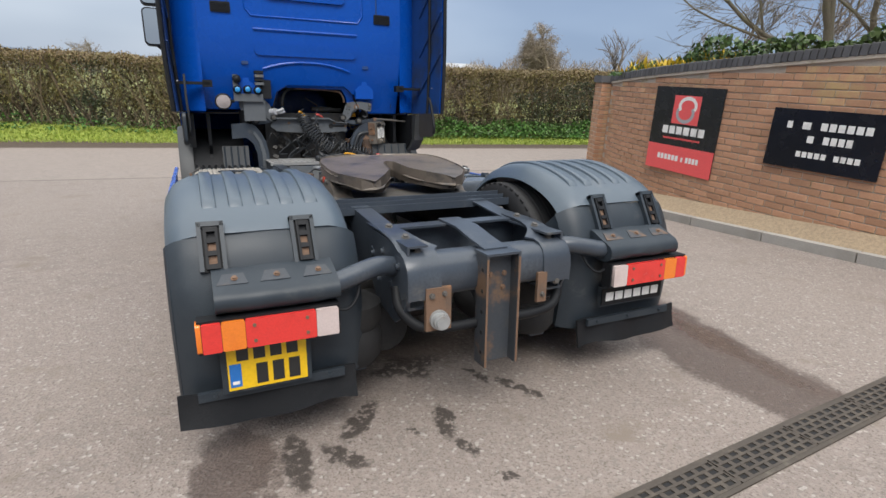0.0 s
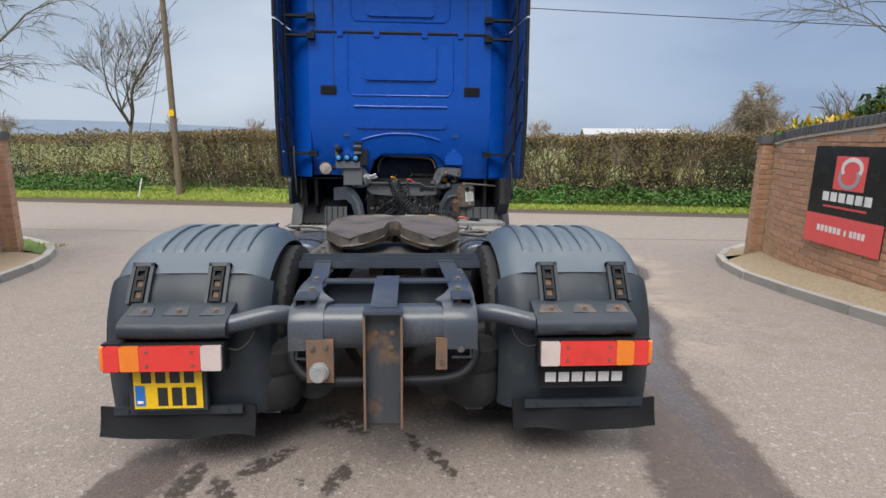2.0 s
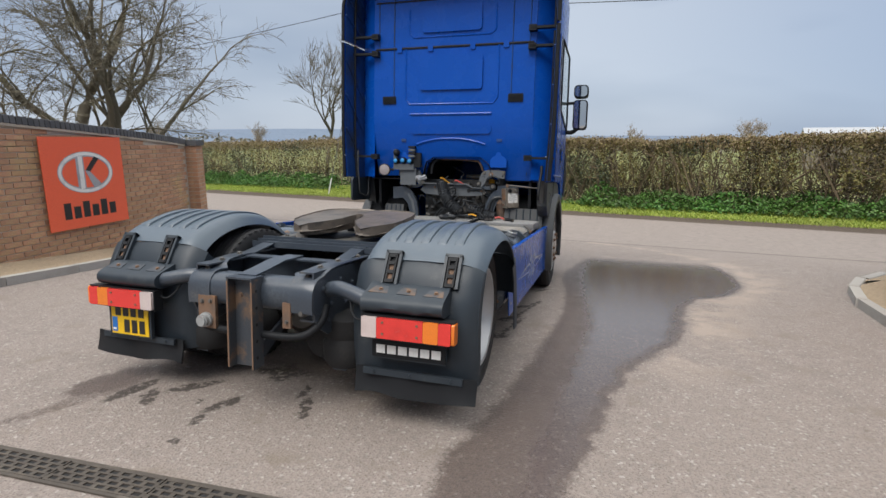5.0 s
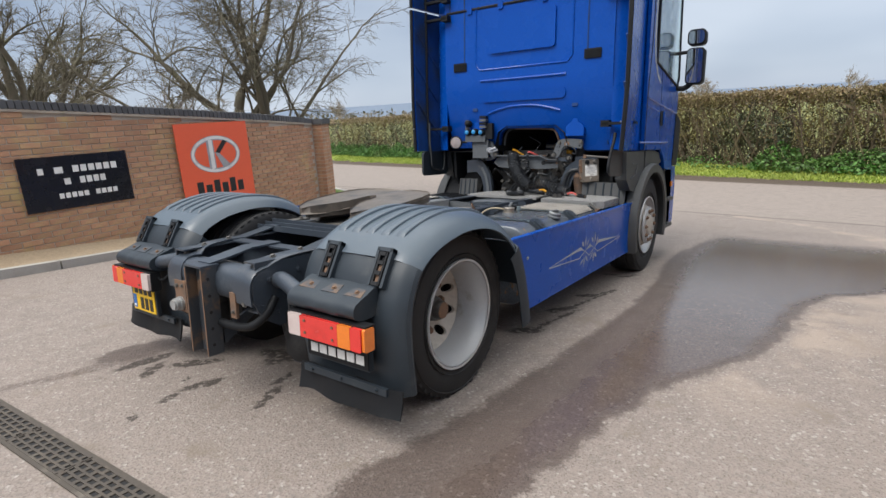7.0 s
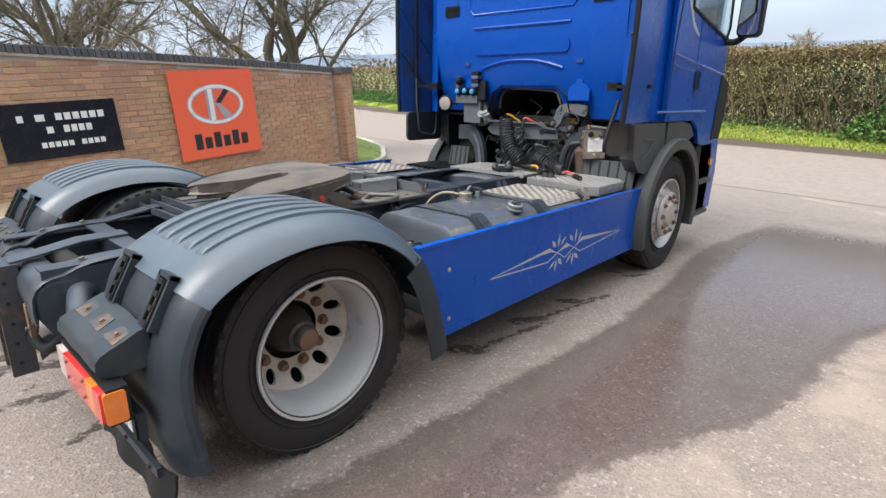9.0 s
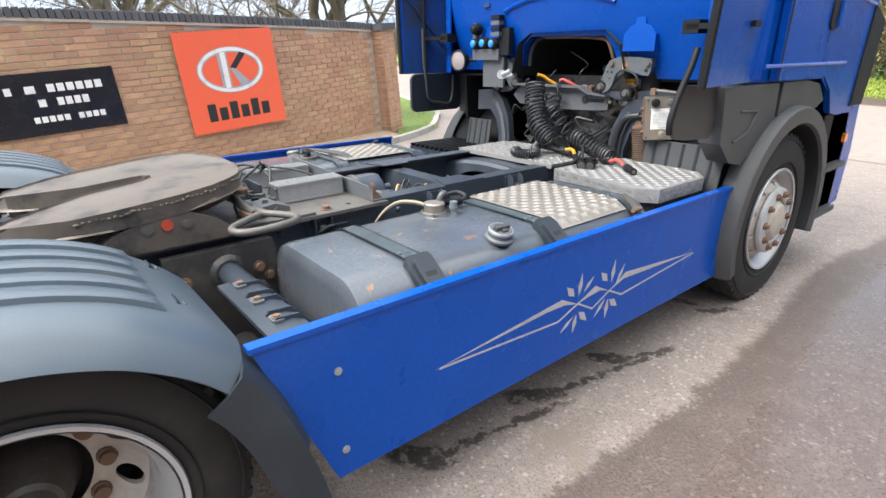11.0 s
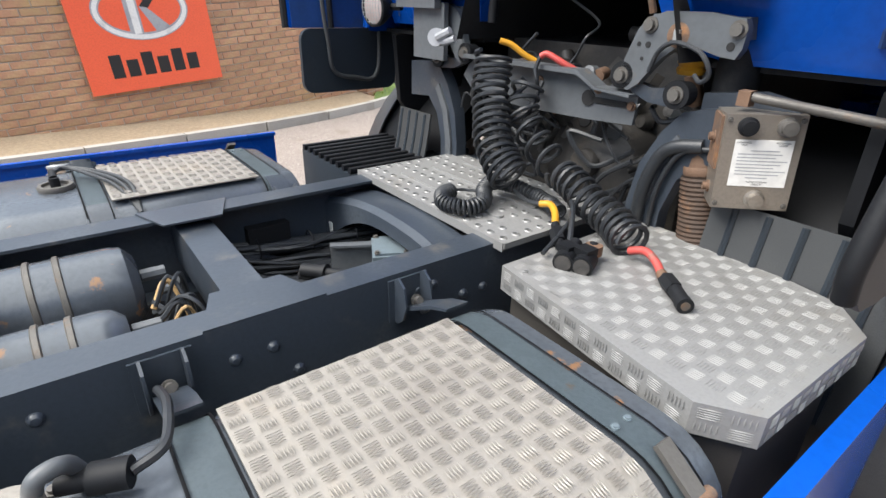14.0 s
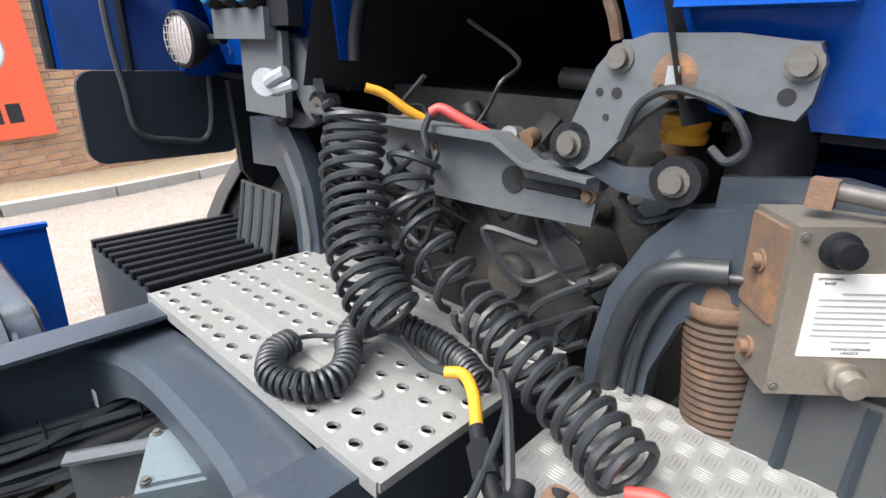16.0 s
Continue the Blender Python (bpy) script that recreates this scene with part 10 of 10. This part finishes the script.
    # electric coils on the catwalk
    coils("coiled_cable", [(0.04, 2.75, 0.905), (0.055, 2.70, 0.902), (0.11, 2.665, 0.902), (0.17, 2.675, 0.902), (0.195, 2.725, 0.903), (0.165, 2.78, 0.905), (0.12, 2.815, 0.912), (0.10, 2.86, 0.93)], 0.021, 0.0050, 34, "tightly coiled black cable on the catwalk").location += low
    coils("coiled_cable", [(0.10, 2.86, 0.93), (0.14, 2.91, 0.92), (0.22, 2.93, 0.908), (0.30, 2.92, 0.905), (0.37, 2.89, 0.905)], 0.021, 0.0050, 24, "coiled black cable under the air hose").location += low
    hose("cable_tail", [(0.04, 2.75, 0.905), (0.05, 2.79, 0.90), (0.09, 2.83, 0.90), (0.12, 2.87, 0.91)], 0.005).location += low
    hose("cable_tail", [(0.38, 2.87, 0.93), (0.42, 2.83, 0.925), (0.47, 2.77, 0.90), (0.51, 2.72, 0.875)], 0.0075, HOSE, "black ribbed cable")
    hose("cable_tail", [(0.37, 2.89, 0.905), (0.42, 2.83, 0.905), (0.455, 2.74, 0.885), (0.48, 2.66, 0.868)], 0.006)
    for x, y in ((0.525, 2.705), (0.565, 2.725)):
        b = tube(bm_new(), [(x - 0.018, y + 0.045, 0.885), (x, y, 0.868)], 0.016, 12)
        tube(b, [(x, y, 0.870), (x + 0.02, y - 0.045, 0.868)], 0.026, 16)
        box(b, x - 0.02, x + 0.02, y - 0.03, y + 0.01, 0.885, 0.902)
        part("cable_plug", b, BLACK, truck, "black electric plug")
        b = tube(bm_new(), [(x + 0.0195, y - 0.044, 0.868), (x + 0.021, y - 0.0475, 0.868)], 0.020, 16)
        part("plug_face", b, ENGINE, truck)
    b = prism(bm_new(), rounded(0.535, 0.575, 2.735, 2.775, 0.01, 2), "z", 0.868, 0.895)
    part("plug_cover", b, RUST, truck, "rusty brown plug cover")
    # odd hoses down the middle
    for pts in ([(0.0, 3.05, 1.19), (-0.02, 2.95, 1.10), (0.04, 2.95, 1.0), (0.02, 2.97, 0.90)], [(0.06, 3.05, 1.20), (0.07, 2.99, 1.12), (0.02, 2.93, 1.05), (0.05, 2.95, 0.93)]):
        hose("hanging_hose", pts, 0.009, HOSE, "black hanging hose")


hoses()


def valve_panel():
    b = prism(bm_new(), [(-0.70, 1.40), (-0.44, 1.40), (-0.44, 1.47), (-0.66, 1.47), (-0.66, 1.64), (-0.70, 1.64)], "y", 2.915, 2.945)
    soften(b, 0.006, 1)
    v = part("valve_panel", b, STEEL_GREY, truck, "grey bracket carrying the air couplings")
    b = box(bm_new(), -0.62, -0.42, 2.9455, 2.965, 1.22, 1.42)
    soften(b, 0.006, 1)
    part("backing_plate", b, STEEL_GREY, v)
    for x, z, mat in ((-0.665, 1.505, CAP_BLUE), (-0.575, 1.508, CAP_BLUE), (-0.485, 1.502, CAP_BLUE), (-0.665, 1.60, BLACK)):
        b = spin(bm_new(), [(0.038, 0.0), (0.038, 0.03), (0.033, 0.05), (0.030, 0.055), (0.0, 0.056)], (x, 2.945, z), (0, -1, 0), 20)
        c = part("coupling", b, BLACK, v, "black air coupling with a blue cap")
        b = spin(bm_new(), [(0.024, 0.053), (0.024, 0.064), (0.018, 0.069), (0.0, 0.07)], (x, 2.945, z), (0, -1, 0), 20)
        part("coupling_cap", b, mat, v)
    for k in range(4):
        b = box(bm_new(), -0.505, -0.425, 2.90, 2.95, 1.55 + 0.035 * k, 1.575 + 0.035 * k)
        soften(b, 0.004, 1)
        part("block_connector", b, BLACK if k % 2 else STEEL_GREY, v)
    b = box(bm_new(), -0.45, -0.36, 2.93, 2.97, 1.43, 1.60)
    soften(b, 0.006, 1)
    part("mount_plate", b, BLACK, v)
    # work lamp with a mesh guard
    lamp_at = Vector((-0.80, 2.88, 1.395))
    way = Vector((0.12, -1, -0.05)).normalized()
    b = spin(bm_new(), [(0.0, -0.06), (0.045, -0.055), (0.066, -0.02), (0.074, 0.0), (0.074, 0.018), (0.066, 0.022), (0.062, 0.014)], lamp_at, way, 28)
    L = part("work_lamp", b, BLACK, truck, "round black work lamp with a mesh guard")
    b = spin(bm_new(), [(0.064, 0.012), (0.05, 0.018), (0.0, 0.022)], lamp_at, way, 28)
    part("lamp_glass", b, LENS_CLEAR, L, "clear lamp glass")
    u, vv, w = frame_of(way)
    b = bm_new()
    for k in range(-3, 4):
        h = math.sqrt(max(0.0, 0.062 ** 2 - (0.018 * k) ** 2))
        for a, c in ((u, vv), (vv, u)):
            tube(b, [lamp_at + way * 0.025 + a * (0.018 * k) - c * h, lamp_at + way * 0.029 + a * (0.018 * k), lamp_at + way * 0.025 + a * (0.018 * k) + c * h], 0.0014, 5)
    part("lamp_guard", b, CASE, L, "bright wire mesh guard", kind="stuff")
    b = tube(bm_new(), [lamp_at - way * 0.03, (-0.70, 2.94, 1.40)], 0.014, 8)
    part("lamp_stalk", b, BLACK, L)
    # sockets below
    b = cyl(bm_new(), (-0.38, 2.90, 1.305), (-0.34, 2.85, 1.31), 0.030, 16)
    tube(b, curve_pts([(-0.34, 2.86, 1.31), (-0.30, 2.85, 1.32), (-0.27, 2.86, 1.335)], 5), 0.014, 8)
    tube(b, curve_pts([(-0.34, 2.87, 1.295), (-0.29, 2.86, 1.30), (-0.255, 2.87, 1.31)], 5), 0.012, 8)
    part("wrapped_socket", b, SIGN_GREY, v, "socket wrapped in pale tape")


shifted(valve_panel, 0.07)


# ---- signs on the walls ----


def sign(x, y, z, heading, w, h, mat, label, name="wall_sign"):
    """A flat board; heading is the way its text runs, in degrees from +x. Returns the thing and its frame."""
    root = thing(name, label, "sign", Matrix.Translation(on_drive(x, y, z)) @ Matrix.Rotation(radians(heading), 4, "Z") @ Matrix.Rotation(radians(90), 4, "X"))
    b = box(bm_new(), -w / 2, w / 2, -h / 2, h / 2, -0.012, 0.0)
    soften(b, 0.002, 1)
    part("board", b, mat, root)
    b = box(bm_new(), -w / 2 + 0.05, w / 2 - 0.05, -h / 2 + 0.05, h / 2 - 0.05, -0.05, -0.012)
    part("batten", b, INK, root, "", False)
    return root


def flat(root, name, pts, mat, z=0.0015, z0=-0.002):
    b = prism(bm_new(), pts, "z", z0, z)
    return part(name, b, mat, root, "", False)


def word(root, x0, x1, y0, y1, n, mat, gap=0.2, z=0.0015):
    for a, c in letters(x0, x1, n, gap):
        flat(root, "letter_bar", [(a, y0), (c, y0), (c, y1), (a, y1)], mat, z)


def arc(cx, cy, rx, ry, a0, a1, w, n=20):
    out, inn = [], []
    for i in range(n + 1):
        a = radians(a0 + (a1 - a0) * i / n)
        out.append((cx + rx * math.cos(a), cy + ry * math.sin(a)))
        inn.append((cx + (rx - w) * math.cos(a), cy + (ry - w) * math.sin(a)))
    return out + inn[::-1]


def name_board(x, y, z, heading, w, h):
    r = sign(x, y, z, heading, w, h, SIGN_BLACK, "black name board with three rows of white lettering bars")
    k = w / 1.28
    word(r, -0.45 * k, -0.37 * k, 0.12 * k, 0.20 * k, 1, SIGN_TEXT)
    word(r, -0.27 * k, -0.15 * k, 0.12 * k, 0.20 * k, 1, SIGN_TEXT)
    word(r, -0.06 * k, 0.50 * k, 0.12 * k, 0.205 * k, 6, SIGN_TEXT, 0.24)
    word(r, -0.18 * k, -0.09 * k, -0.03 * k, 0.05 * k, 1, SIGN_TEXT)
    word(r, 0.0, 0.33 * k, -0.03 * k, 0.055 * k, 4, SIGN_TEXT, 0.24)
    word(r, -0.27 * k, 0.09 * k, -0.20 * k, -0.135 * k, 5, SIGN_TEXT, 0.24)
    word(r, 0.16 * k, 0.45 * k, -0.20 * k, -0.135 * k, 4, SIGN_TEXT, 0.24)


name_board(-5.372, 0.79, 0.965, 90.6, 1.29, 0.68)
name_board(4.610, 0.78, 1.06, -90.5, 1.12, 0.60)


def orange_board():
    r = sign(-5.435, 2.84, 1.135, 96.0, 1.36, 1.28, ORANGE, "bright orange dealer sign with a chrome oval emblem")
    n = 40
    for rx, w, mat, z in ((0.47, 0.075, SIGN_GREY, 0.002), (0.455, 0.045, SIGN_TEXT, 0.003)):
        ry = rx * 0.63
        out = [(rx * math.cos(2 * math.pi * i / n), 0.14 + ry * math.sin(2 * math.pi * i / n)) for i in range(n)]
        inn = [((rx - w) * math.cos(2 * math.pi * i / n), 0.14 + (ry - w) * math.sin(2 * math.pi * i / n)) for i in range(n)]
        b = bm_new()
        a, c = [b.verts.new((x, y, z)) for x, y in out], [b.verts.new((x, y, z)) for x, y in inn]
        skin(b, a, c)
        part("emblem_ring", b, mat, r, "", False)
    flat(r, "emblem_bar", [(-0.16, -0.10), (-0.03, -0.10), (-0.03, 0.39), (-0.16, 0.38)], SIGN_GREY, 0.0025)
    flat(r, "emblem_bar", [(-0.12, -0.09), (-0.05, -0.09), (-0.05, 0.37), (-0.12, 0.37)], SIGN_TEXT, 0.0033)
    flat(r, "emblem_arm", [(-0.02, 0.16), (0.16, 0.36), (0.24, 0.33), (0.06, 0.14)], INK, 0.0025)
    flat(r, "emblem_arm", [(-0.02, 0.17), (0.06, 0.15), (0.28, -0.08), (0.12, -0.12)], SIGN_GREY, 0.0027)
    for i, (a, c) in enumerate(letters(-0.46, 0.47, 6, 0.26)):
        flat(r, "letter_bar", [(a, -0.50), (c, -0.50), (c, -0.33 if i not in (0, 2, 4) else -0.27), (a, -0.33 if i not in (0, 2, 4) else -0.27)], INK)


orange_board()


def red_board():
    r = sign(4.745, 2.61, 1.115, -95.5, 1.17, 1.09, SIGN_BLACK, "black and red trailer dealer sign with white lettering bars")
    flat(r, "red_panel", [(-0.585, -0.545), (0.585, -0.545), (0.585, -0.21), (-0.585, -0.21)], SIGN_RED, 0.0012)
    flat(r, "emblem_square", [(-0.22, 0.08), (0.24, 0.08), (0.24, 0.44), (-0.22, 0.44)], SIGN_RED, 0.0012)
    flat(r, "emblem_curve", arc(0.0, 0.22, 0.16, 0.13, 150, 395, 0.045), SIGN_GREY, 0.002)
    flat(r, "emblem_curve", arc(0.03, 0.31, 0.16, 0.12, -30, 215, 0.045), SIGN_TEXT, 0.003)
    word(r, -0.37, 0.39, -0.055, 0.045, 6, SIGN_TEXT, 0.22)
    word(r, -0.33, 0.33, -0.125, -0.10, 22, SIGN_RED, 0.3)
    word(r, -0.38, 0.02, -0.40, -0.33, 6, SIGN_TEXT, 0.24)
    word(r, 0.06, 0.10, -0.40, -0.34, 1, SIGN_TEXT)
    word(r, 0.14, 0.37, -0.40, -0.33, 4, SIGN_TEXT, 0.24)


red_board()
